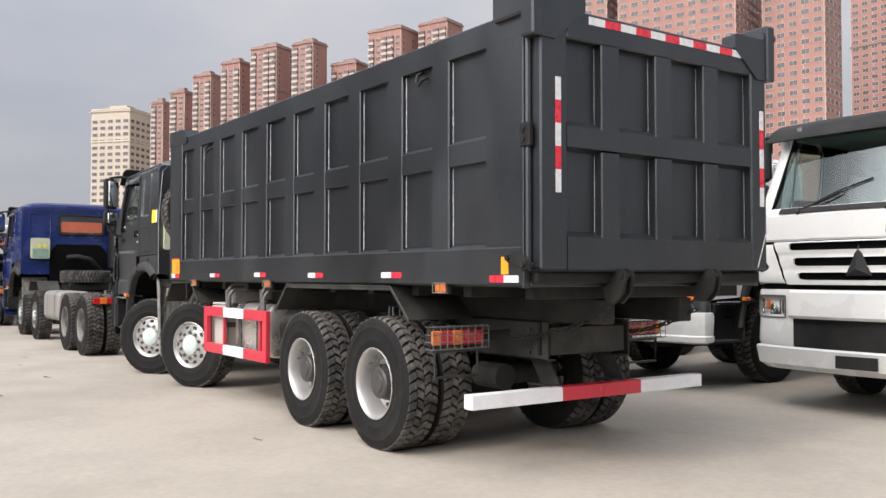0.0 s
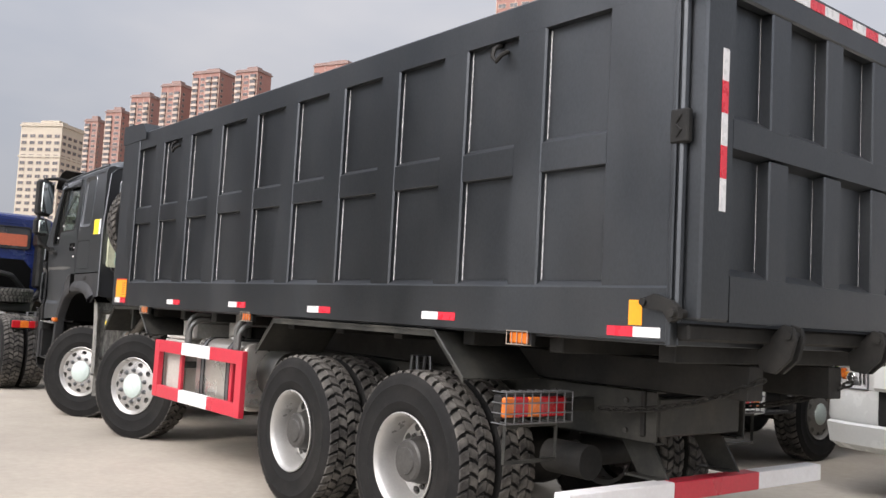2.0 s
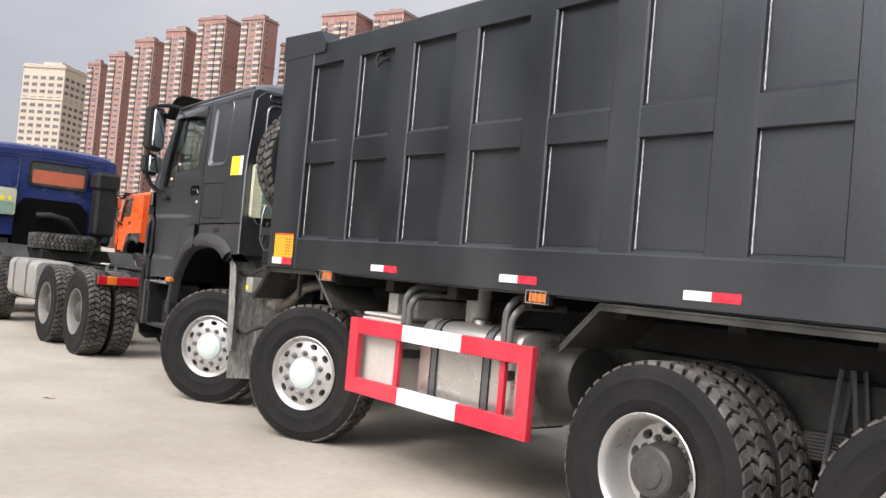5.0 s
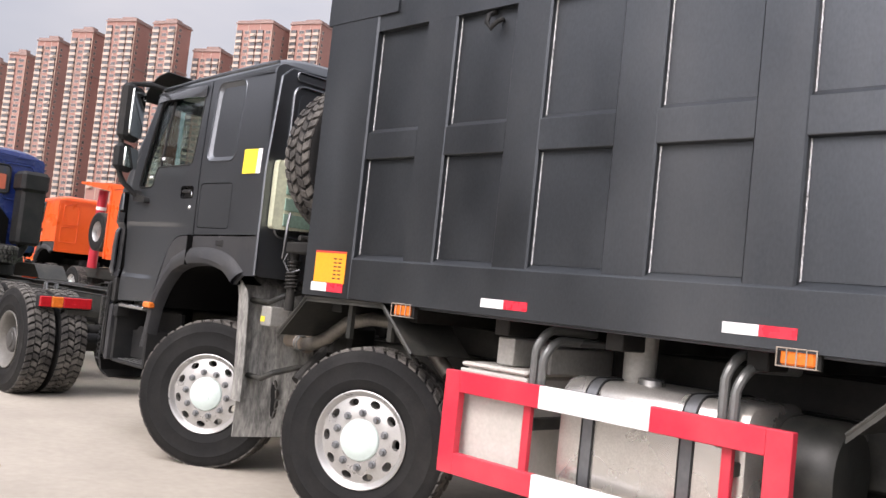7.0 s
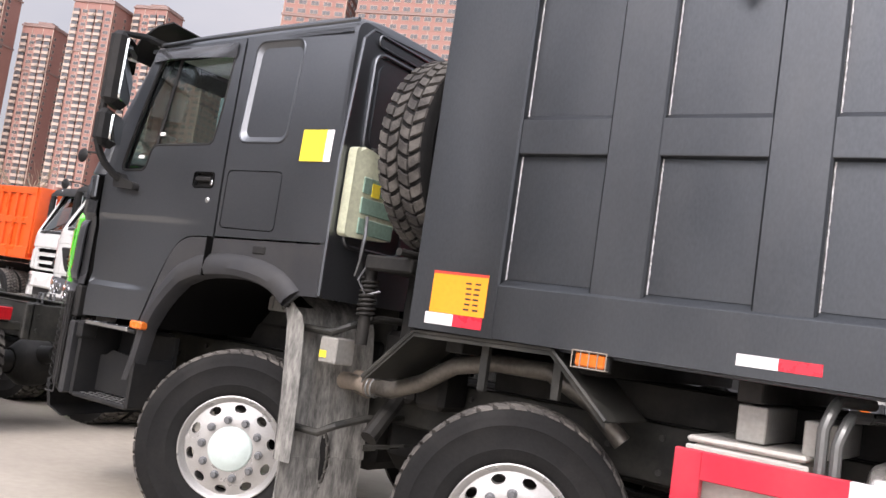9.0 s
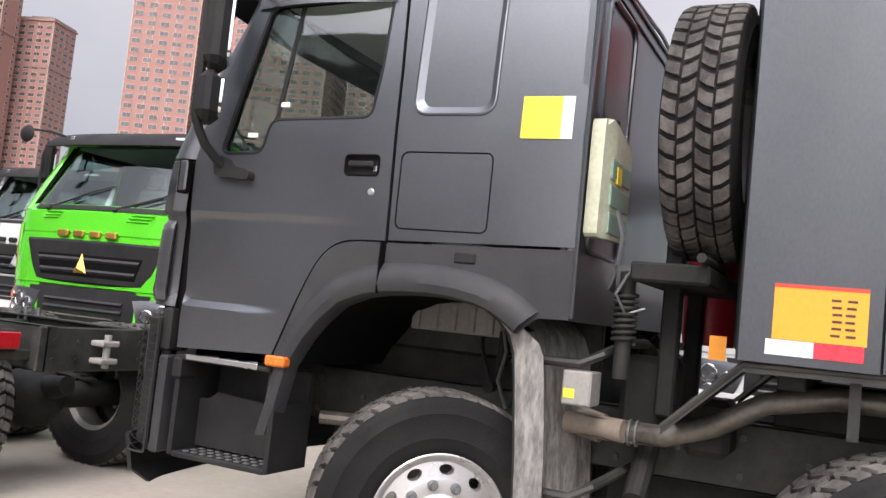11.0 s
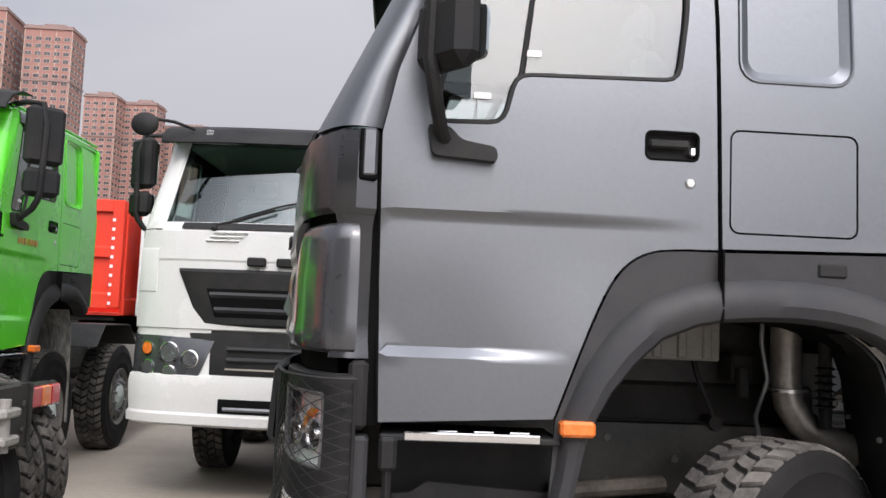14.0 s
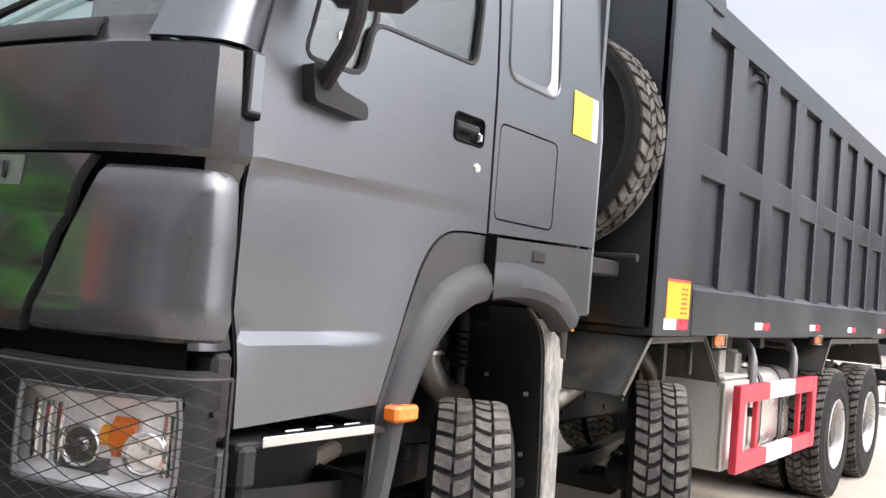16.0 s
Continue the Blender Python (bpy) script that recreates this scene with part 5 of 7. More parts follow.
def add_round_lamps(cab, fl):
    """A black corner housing with four round lamps and an orange one."""
    g = front_loft([(0.955, 0.0), (0.965, 0.020), (1.27, 0.016), (1.30, -0.004)], -0.12, 0.50, 0.03, 18)
    g.v = [Vector((p.x, p.y + 0.14 * max(0.0, (p.y - 0.1) / 0.4) * (1.13 - p.z) / -0.17 * 0.5, p.z)) for p in g.v]
    house = part("headlamp", fl(g), M_GLOSS, cab, "dark headlamp cluster with round lamps")
    for y, z, r, m in ((0.20, 1.155, 0.082, M_BOWL), (0.37, 1.115, 0.066, M_BOWL), (0.03, 1.035, 0.062, M_BOWL), (0.21, 1.000, 0.058, M_BOWL), (0.02, 1.185, 0.052, M_ORANGE_LENS)):
        p, q = plan_curve(y, y + 0.02, 0.016, 1)[0], plan_curve(y, y + 0.02, 0.05, 1)[0]
        a, d = Vector((p.x, p.y, z)), Vector((q.x - p.x, q.y - p.y, 0)).normalized()
        part("round_lamp", fl(Geo().cyl(a - d * 0.01, a + d * 0.016, r, 20, r * 0.8)), m, house, "orange indicator" if m == M_ORANGE_LENS else "round silver lamp")
        part("lamp_ring", fl(Geo().tube([a + d * 0.008 + (Vector((-d.y, d.x, 0)) * math.cos(2 * math.pi * k / 18) + Vector((0, 0, 1)) * math.sin(2 * math.pi * k / 18)) * r for k in range(18)], 0.006, 5, True)), M_CHROME, house)


def add_cab(truck, paint, trim, style="a", caged=True, full=True, front_paint=None, dark_rear=None):
    """The driver's cab. style a: classic front with bars; b: smooth front with a wide black grille."""
    front_paint = front_paint or paint
    roof = Geo()
    nu, nv = 18, 18
    rows = []
    for i in range(nu + 1):
        u = -1 + 2 * i / nu
        u = math.copysign(abs(u) ** 0.6, u)
        row = []
        for j in range(nv + 1):
            v = -1 + 2 * j / nv
            v = math.copysign(abs(v) ** 0.6, v)
            h = (max(0, 1 - abs(u) ** 7) * max(0, 1 - abs(v) ** 6)) ** 0.5
            x = -9.26 + 0.94 * u - (0.02 * (1 - h))
            y = 1.2 + (1.215) * v
            z0 = 3.045 + 0.03 * (u + 1) / 2
            row.append((x, y, z0 + (0.165 + 0.04 * (u + 1) / 2) * h))
        rows.append(row)
    roof.shell(rows, (0, 0, -0.02))
    cab = part("cab", roof, paint, truck, "truck cab with roof, doors and windows")
    gut = Geo().tube([(-10.16, -0.015, 3.075), (-9.6, -0.02, 3.095), (-9.0, -0.015, 3.115), (-8.36, -0.005, 3.13)], 0.014, 7)
    part("roof_gutter", gut, paint, cab)
    sides = (0, 1)
    for s in sides:
        def fl(g):
            return g if s == 0 else g.flipped(1.2)
        rows = sorted([1.15 + 0.085 * k for k in range(24)] + [1.350, 1.362, 1.374, 1.386, 1.398, 1.412, 1.80, 1.818, 1.830, 1.846, 1.862, 1.875])
        handle = rounded(-9.487, -9.303, 2.075, 2.172, 0.02)
        g = sheet(DOOR, [WINDOW, handle], lambda u, w: (u, side_y(u, w) + crease(u, w), w), (0, 0.028, 0), 0.09, rows)
        part("door", fl(g), paint, cab, "cab door with pressed crease lines")
        flap = rounded(-9.19, -8.726, 1.826, 2.195, 0.035)
        rec = rounded(-9.155, -8.745, 2.372, 3.035, 0.07)
        g = sheet(SIDE, [flap, rec], lambda u, w: (u, side_y(u, w), w), (0, 0.028, 0), 0.12)
        part("side_panel", fl(g), paint, cab)
        g = sheet(rounded(-9.183, -8.733, 1.833, 2.188, 0.03), [], lambda u, w: (u, side_y(u, w) + 0.001, w), (0, 0.02, 0), 0.12)
        part("locker_flap", fl(g), paint, cab, "flush side locker flap")
        # pressed blind window
        outer, inner = rec, rounded(-9.118, -8.782, 2.412, 2.995, 0.05)
        g = Geo()
        ro, ri = [(u, side_y(u, w), w) for u, w in outer], [(u, side_y(u, w) + 0.022, w) for u, w in inner]
        g.grid([ro, ri], True)
        sheet(inner, [], lambda u, w: (u, side_y(u, w) + 0.022, w), (0, 0.01, 0), 0.14, geo=g)
        part("blind_window", fl(g), paint, cab, "pressed blank window panel")
        part("panel_lip", fl(ring(rec, lambda u, w: (u, side_y(u, w) - 0.001, w), 0.007)), paint, cab)
        # near-black sheet that keeps the seams dark, with the window cut out
        back = [(-10.40, 1.16), (-10.42, 2.11), (-10.375, 2.33), (-10.10, 3.04), (-8.35, 3.08), (-8.34, 1.80), (-9.22, 1.775), (-9.46, 1.76), (-9.58, 1.69), (-9.66, 1.54), (-9.79, 1.19)]
        g = sheet(back, [WINDOW, handle], lambda u, w: (u, side_y(u, w) + 0.034, w), (0, 0.02, 0), 0.2)
        part("seam_backing", fl(g), M_GAP_SHADE, cab)
        # handle
        g = Geo().box(-9.50, -9.29, side_y(-9.4, 2.1) + 0.030, side_y(-9.4, 2.1) + 0.034, 2.06, 2.19)
        part("handle_cup", fl(g), M_PLASTIC, cab)
        yh = side_y(-9.4, 2.1)
        part("door_handle", fl(Geo().box(-9.475, -9.335, yh - 0.006, yh + 0.016, 2.115, 2.145, 0.007)), M_PLASTIC, cab, "black pull handle")
        part("handle_rim", fl(ring(handle, lambda u, w: (u, side_y(u, w) - 0.001, w), 0.005)), M_GAP_SHADE, cab)
        part("handle_lever", fl(Geo().box(-9.335, -9.31, yh - 0.004, yh + 0.018, 2.09, 2.125, 0.006)), M_CHROME, cab)
        part("door_lock", fl(Geo().lathe([(0.0, -0.008), (0.012, -0.008), (0.017, -0.003), (0.018, 0.004)], (-9.33, yh, 1.995), 16)), M_STEEL, cab)
        # glass and its rubber
        g = sheet(WINDOW, [], lambda u, w: (u, side_y(u, w) + 0.016, w), (0, 0.004, 0), 0.3)
        o = part("door_glass", fl(g), M_GLASS, cab, "clear door glass")
        o.visible_shadow = False
        part("window_rubber", fl(ring(WINDOW, lambda u, w: (u, side_y(u, w) + 0.006, w), 0.011)), M_PLASTIC, cab)
        part("window_bar", fl(Geo().tube([(-9.962, side_y(-9.96, 2.2) + 0.016, 2.19), (-9.925, side_y(-9.93, 2.4) + 0.016, 2.36), (-9.86, side_y(-9.86, 2.95) + 0.016, 2.945)], 0.012, 6)), M_PLASTIC, cab)
        part("window_sticker", fl(Geo().box(-10.09, -10.03, side_y(-10, 2.2) + 0.010, side_y(-10, 2.2) + 0.013, 2.255, 2.278)), M_PAPER, cab)
        part("window_sticker", fl(Geo().box(-9.92, -9.86, side_y(-9.9, 2.4) + 0.012, side_y(-9.9, 2.4) + 0.015, 2.415, 2.438)), M_PAPER, cab)
        g = Geo().shell([[(-10.12 + 0.80 * k / 12, side_y(-9.7, 2.95) - d * math.sin(math.pi * min(1, 0.12 + k / 13)), z) for k in range(13)] for d, z in ((0.0, 3.035), (0.035, 3.01), (0.055, 2.965), (0.06, 2.935))], (0, 0.005, 0))
        part("rain_deflector", fl(g), M_GLOSS, cab, "dark rain deflector over the window")
        # seams
        g = sheet([(-10.36, 1.13), (-10.385, 2.12), (-10.44, 2.12), (-10.44, 1.13)], [], lambda u, w: (u, side_y(u, w) + 0.031, w), (0, 0.02, 0), 0.3)
        part("hinge_gap", fl(g), M_GAP_SHADE, cab)
        # strip added over the lit door edge, near-black so the gap reads as shade
        g = sheet([(-10.3585, 1.15), (-10.3755, 1.6), (-10.3865, 2.112), (-10.404, 2.112), (-10.392, 1.6), (-10.374, 1.15)], [], lambda u, w: (u, side_y(u, w) + crease(u, w) + 0.004, w), (0, 0.024, 0), 0.09)
        part("door_gap_strip", fl(g), M_GAP_SHADE, cab, "near-black strip darkening the door gap")
        part("hinge_recess", fl(Geo().box(-10.466, -10.404, -0.1335, -0.09, 1.945, 2.118, 0.006)), M_GAP_SHADE, cab)
        g = Geo().box(-10.456, -10.406, -0.1385, -0.09, 1.957, 2.118, 0.008)
        part("hinge_cover", fl(g), paint, cab)
        # wheel arch
        g = sheet(ARCH_IN + ARCH_OUT, [], lambda u, w: (u, side_y(u, w) + 0.003, w), (0, 0.02, 0), 0.08)
        arch = part("wheel_arch", fl(g), trim, cab, "plastic wheel arch")
        rows = []
        c = Vector((-9.10, 0.86))
        fine = dense(ARCH_IN, 0.06)
        fine = fine[:next(i for i, p in enumerate(fine) if p == ARCH_IN[-1]) + 1] if ARCH_IN[-1] in fine else fine
        for i, p in enumerate(fine):
            d = (Vector(p) - c).normalized()
            grow = min(1.0, 0.55 + 0.45 * max(0.0, (p[1] - 1.0) / 0.4))
            row = []
            for q, dy in ((-0.004, 0.06), (0.0, -0.010), (0.012, -0.032), (0.05, -0.046), (0.10, -0.036), (0.138, -0.008), (0.145, 0.006)):
                e = Vector(p) + d * q * grow
                row.append((e.x, side_y(e.x, e.y) + dy, e.y))
            rows.append(row)
        part("arch_flare", fl(Geo().grid(rows)), trim, cab, "rounded plastic arch flare")
        # added to keep the sun out of the arch; near-black deepens its shade
        part("arch_liner", fl(Geo().shell([[(x, y, z + 0.008) for x, z in ARCH_IN[2:]] for y in (0.0, 0.4, 0.8)], (0, 0, 0.008))), M_GAP_SHADE, cab, "black wheel arch liner")
        part("arch_seam", fl(Geo().box(-9.226, -9.220, side_y(-9.2, 1.6) - 0.0455, side_y(-9.2, 1.6) + 0.02, 1.52, 1.765)), M_GAP_SHADE, cab)
        part("arch_catch", fl(Geo().box(-8.872, -8.766, side_y(-8.8, 1.7) - 0.006, side_y(-8.8, 1.7) + 0.01, 1.688, 1.738, 0.008)), M_PLASTIC, cab)
        part("arch_lamp", fl(Geo().box(-9.772, -9.655, -0.150, -0.09, 1.122, 1.174, 0.010)), M_ORANGE_LENS, cab, "small orange side lamp")
        # windscreen pillar
        rows = []
        foot = plan_curve(-0.2, 0.05, -0.006, 12)
        for t in [k / 10 for k in range(11)]:
            z = 2.130 + 0.92 * t
            dx = -10.404 + 0.046 * min(1.0, (z - 2.115) / 0.22) + 0.248 * max(0.0, (z - 2.335) / 0.70)
            wx, wy = -10.63 + 0.43 * t, 0.05 + 0.06 * t
            row = []
            for i, p in enumerate(foot):
                q = i / 12
                k = 1 - 0.62 * min(1.0, t * 1.3)
                bx, by = p.x - (foot[0].x * (1 - q) + foot[-1].x * q), p.y - (foot[0].y * (1 - q) + foot[-1].y * q)
                row.append((dx * (1 - q) + wx * q + bx * k, (side_y(dx, z) + 0.002) * (1 - q) + wy * q + by * k, z))
            rows.append(row)
        part("pillar", fl(Geo().shell(rows, (0.02, 0.02, 0))), paint, cab)
        # mirror
        def swung(g):
            """Turned inwards about the mirror's post."""
            m = Matrix.Translation((-10.22, -0.29, 0)) @ Matrix.Rotation(radians(40), 4, "Z") @ Matrix.Translation((10.22, 0.29, 0))
            g.v = [m @ p for p in g.v]
            return g
        mg = fl(swung(Geo().box(-10.235, -10.125, -0.43, -0.16, 2.56, 3.06, 0.035)))
        mir = part("mirror", mg, M_PLASTIC, cab, "black door mirror on a bent arm")
        part("mirror", fl(swung(Geo().box(-10.245, -10.135, -0.42, -0.17, 2.285, 2.53, 0.04))), M_PLASTIC, cab, "small wide-angle mirror")
        for x, z0, z1 in ((-10.124, 2.60, 3.02), (-10.134, 2.32, 2.50)):
            part("mirror_glass", fl(swung(sheet(soften([(-0.41, z0), (-0.18, z0), (-0.18, z1), (-0.41, z1)], 0.03, 3), [], lambda u, w: (x, u, w), (0.012, 0, 0), 0.1))), M_MIRROR, cab, "mirror glass")
        g = Geo().tube([(-10.18, side_y(-10.18, 2.05) - 0.02, 2.085), (-10.20, -0.16, 2.12), (-10.22, -0.23, 2.18), (-10.235, -0.27, 2.25), (-10.25, -0.29, 2.32), (-10.24, -0.30, 2.9), (-10.22, -0.26, 3.08), (-10.18, -0.12, 3.10), (-10.12, 0.02, 3.08)], 0.024, 9)
        part("mirror_arm", fl(g), M_PLASTIC, cab)
        g = Geo().prism(soften([(-10.245, 2.145), (-10.17, 2.140), (-10.13, 2.095), (-10.01, 2.075), (-10.005, 2.025), (-10.225, 2.040)], 0.02, 3), side_y(-10.1, 2.0) - 0.05, side_y(-10.1, 2.0) + 0.006)
        part("mirror_foot", fl(g), M_PLASTIC, cab)
        # step
        part("step_housing", fl(Geo().prism([(-10.33, 0.60), (-9.73, 0.60), (-9.73, 1.08), (-10.33, 1.08)], 0.20, 0.23)), M_PLASTIC, cab, "black moulded cab step")
        for xa, xb, zt in ((-10.345, -10.315, 1.08), (-9.745, -9.715, 0.93)):
            part("step_cheek", fl(Geo().box(xa, xb, -0.11, 0.20, 0.60, zt, 0.012)), M_PLASTIC, cab)
        part("step_riser", fl(Geo().prism([(-10.31, 0.64), (-9.75, 0.64), (-9.75, 0.90), (-10.19, 0.93), (-10.25, 0.89), (-10.31, 0.885)], 0.06, 0.08)), M_PLASTIC, cab)
        part("step_tread", fl(Geo().box(-10.32, -9.74, -0.10, 0.20, 0.595, 0.625, 0.008)), M_PLASTIC, cab)
        g = Geo()
        for i in range(9):
            for j in range(4):
                g.box(-10.27 + 0.055 * i, -10.245 + 0.055 * i, -0.07 + 0.06 * j, -0.045 + 0.06 * j, 0.622, 0.630)
        part("step_studs", fl(g), M_STEEL, cab)
        part("step_tread", fl(Geo().box(-10.36, -9.76, -0.105, 0.22, 1.085, 1.108, 0.006)), M_PLASTIC, cab)
        g = Geo().box(-10.28, -9.83, -0.118, -0.098, 1.090, 1.120, 0.004)
        for i in range(3):
            g.box(-10.17 + 0.12 * i, -10.10 + 0.12 * i, -0.085, 0.06, 1.106, 1.124, 0.003)
        part("step_strip", fl(g), M_CHROME, cab, "polished step edge")
        part("door_foot", fl(Geo().box(-10.36, -10.30, -0.125, 0.0, 0.99, 1.10, 0.012).box(-10.47, -10.405, -0.12, 0.05, 1.12, 1.345, 0.014)), M_PLASTIC, cab)
        # headlamp corner
        off = 0.012 if caged else 0.0
        lampmat = M_PLASTIC if caged else front_paint
        if style == "b":
            add_round_lamps(cab, fl)
            continue
        top = front_loft([(1.232, off), (1.262, off), (1.292, off - 0.004), (1.300, off - 0.02)], -0.15, 0.42, 0.02, 18)
        lampbody = part("lamp_frame", fl(top), lampmat, cab, "corner lamp housing")
        part("lamp_frame_lower", fl(front_loft([(0.985, off), (0.93, off + 0.004)] + ([(0.66, off), (0.60, off - 0.05)] if caged else [(0.72, off + 0.015), (0.60, off - 0.03)]), -0.15, 0.42, 0.02, 18)), lampmat, cab)
        part("lamp_frame_side", fl(front_loft([(0.980, off), (1.240, off)], -0.15, -0.105, 0.02, 4)), lampmat, cab)
        part("lamp_frame_side", fl(front_loft([(0.980, off), (1.240, off)], 0.325, 0.42, 0.02, 4)), lampmat, cab)
        part("lamp_side_wing", fl(Geo().box(-10.45, -10.395, -0.128, -0.02, 0.60, 1.10, 0.012)), M_TRIM if caged else lampmat, cab)
        part("reflector", fl(front_loft([(0.980, -0.012), (1.03, -0.040), (1.19, -0.040), (1.240, -0.012)], -0.10, 0.39, 0.008, 20)), M_LAMP, cab, "silver lamp reflector")
        for yb in (-0.055, 0.11):
            p = plan_curve(yb, yb + 0.05, -0.036, 2)[1]
            d = Vector((-0.8, -0.6 if yb < 0 else -0.35, 0)).normalized()
            part("lamp_bowl", fl(Geo().cyl(Vector((p.x, p.y, 1.09)) - d * 0.02, Vector((p.x, p.y, 1.09)) + d * 0.02, 0.052, 18)), M_CHROME, cab)
            rim = [Vector((p.x, p.y, 1.09)) + d * 0.022 + (Vector((-d.y, d.x, 0)) * math.cos(2 * math.pi * k / 20) + Vector((0, 0, 1)) * math.sin(2 * math.pi * k / 20)) * 0.05 for k in range(20)]
            part("bowl_ring", fl(Geo().tube(rim, 0.005, 6, True)), M_CHROME, cab)
            part("bulb", fl(Geo().cyl(Vector((p.x, p.y, 1.09)) + d * 0.018, Vector((p.x, p.y, 1.09)) + d * 0.030, 0.018, 12)), M_CHROME, cab)
        part("indicator", fl(front_loft([(1.07, -0.035), (1.09, -0.020), (1.15, -0.020), (1.17, -0.035)], -0.005, 0.055, 0.01, 6)), M_ORANGE_LENS, cab, "orange indicator")
        part("indicator_bulb", fl(front_loft([(1.095, -0.035), (1.105, -0.022), (1.135, -0.022), (1.145, -0.035)], 0.06, 0.085, 0.01, 4)), M_AMBER, cab)
        part("lamp_bezel", fl(front_loft([(1.02, -0.036), (1.03, -0.026), (1.055, -0.028), (1.062, -0.038)], 0.06, 0.22, 0.006, 8)), M_STRAP, cab, "dark grey inner bezel")
        for y in (-0.085, 0.205, 0.245, 0.285):
            q = plan_curve(y, y + 0.02, -0.036, 2)[1]
            part("reflector_flute", fl(Geo().tube([(q.x, q.y, 1.035), (q.x - 0.004, q.y - 0.002, 1.11), (q.x, q.y, 1.185)], 0.013, 10)), M_CHROME, cab)
        o = part("lamp_glass", fl(front_loft([(0.990, 0.002), (1.230, 0.002)], -0.10, 0.325, 0.004, 18)), M_LENS, cab, "clear lamp lens")
        o.visible_shadow = False
        up = [(p.x, p.y, 1.232) for p in plan_curve(-0.10, 0.32, 0.006, 14)]
        lo = [(p.x, p.y, 0.992) for p in plan_curve(-0.10, 0.32, 0.006, 14)]
        part("lamp_rim", fl(Geo().tube(soften3(up[1:-1] + [up[-1], lo[-1]] + lo[1:-1][::-1] + [lo[0], up[0]]), 0.009, 6, True)), M_STRAP, cab, "thin grey lamp rim")
        g = front_loft([(0.70, off + 0.006), (0.86, off + 0.006)], -0.02, 0.26, 0.01, 8)
        part("fog_lamp", fl(g), M_LAMP if caged else M_PLASTIC, cab)
        if caged and s == 0:
            g = Geo()
            pts = plan_curve(-0.15, 0.42, 0.040, 60)
            zs = (0.60, 1.285)
            def wire(u, z):
                q = pts[max(0, min(60, round(u * 60)))]
                return (q.x, q.y, z)
            n = 15
            for k in range(-7, n):
                for sgn in (1, -1):
                    path = []
                    for j in range(31):
                        u = j / 30
                        z = (zs[0] + (zs[1] - zs[0]) * ((k / n) + sgn * u * 0.42 + (0.0 if sgn > 0 else 0.42)))
                        if zs[0] <= z <= zs[1]:
                            path.append(wire(u, z))
                    if len(path) > 1:
                        g.tube(path, 0.0018, 4)
            part("lamp_mesh", g, M_WIRE, cab, "black diamond wire mesh")
            g = Geo()
            for z in zs:
                g.tube([(p.x, p.y, z) for p in pts], 0.006, 6)
            for p in (pts[0], pts[-1]):
                g.tube([(p.x, p.y, zs[0]), (p.x, p.y, zs[1])], 0.006, 6)
            for z in (0.70, 1.20):
                g.cyl((-10.475, -0.15, z), (-10.475, -0.12, z), 0.010, 8)
            part("mesh_frame", g, M_WIRE, cab)
        # corner deflector
        if style == "a":
            rows, back = [], []
            for z, off, y1 in ((1.366, -0.012, 0.318), (1.380, 0.010, 0.312), (1.43, 0.022, 0.29), (1.47, 0.016, 0.275), (1.62, 0.016, 0.21), (1.74, 0.010, 0.155), (1.775, 0.004, 0.14), (1.800, -0.016, 0.13)):
                rows.append([(p.x, p.y, z) for p in plan_curve(-0.118, y1, off, 18)])
                back.append([(p.x, p.y, z) for p in plan_curve(-0.118, y1, off - 0.014, 18)])
            ringed = rows + list(reversed(back))
            g = Geo().grid(ringed + [ringed[0]])
            for e in (0, 18):
                for i in range(7):
                    g.add([rows[i][e], rows[i + 1][e], back[i + 1][e], back[i][e]], [(0, 1, 2, 3)])
            part("corner_panel", fl(g), M_GLOSS if caged else front_paint, cab, "glossy corner panel")
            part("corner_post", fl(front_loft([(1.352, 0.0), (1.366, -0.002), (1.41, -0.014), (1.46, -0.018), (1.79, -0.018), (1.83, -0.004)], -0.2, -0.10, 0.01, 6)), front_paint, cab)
    # back wall
    g = sheet(rounded(-0.035, 2.435, 1.48, 3.12, 0.08), [], lambda u, w: (-8.325, u, w), (-0.03, 0, 0), 0.2)
    part("back_wall", g, dark_rear or paint, cab)
    for y0, y1, z0, z1 in ((0.14, 0.62, 2.36, 2.98), (1.78, 2.26, 2.36, 2.98)):
        part("pressed_frame", Geo().tube([(-8.318, u, w) for u, w in rounded(y0, y1, z0, z1, 0.08)], 0.014, 8, True), dark_rear or paint, cab)
        part("pressed_panel", sheet(rounded(y0 + 0.05, y1 - 0.05, z0 + 0.05, z1 - 0.05, 0.06), [], lambda u, w: (-8.318, u, w), (-0.01, 0, 0), 0.3), dark_rear or paint, cab)
    part("pressed_frame", Geo().tube([(-8.318, u, w) for u, w in rounded(0.10, 0.62, 1.80, 2.28, 0.06)], 0.012, 8, True), dark_rear or paint, cab)
    part("pressed_frame", Geo().tube([(-8.318, u, w) for u, w in rounded(0.15, 2.25, 3.02, 3.09, 0.03)], 0.008, 8, True), dark_rear or paint, cab)
    part("edge_trim", Geo().tube([(-8.318, -0.030, 1.49), (-8.318, -0.034, 2.3), (-8.322, 0.02, 3.02), (-8.33, 0.10, 3.10), (-8.33, 1.2, 3.16), (-8.33, 2.30, 3.10), (-8.322, 2.38, 3.02), (-8.318, 2.434, 2.3), (-8.318, 2.43, 1.49)], 0.012, 6), paint, cab)
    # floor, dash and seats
    part("cab_floor", Geo().box(-10.55, -8.35, 0.02, 2.38, 1.55, 1.60).box(-10.6, -9.85, 0.10, 2.30, 1.15, 1.56), M_GAP_SHADE, cab)
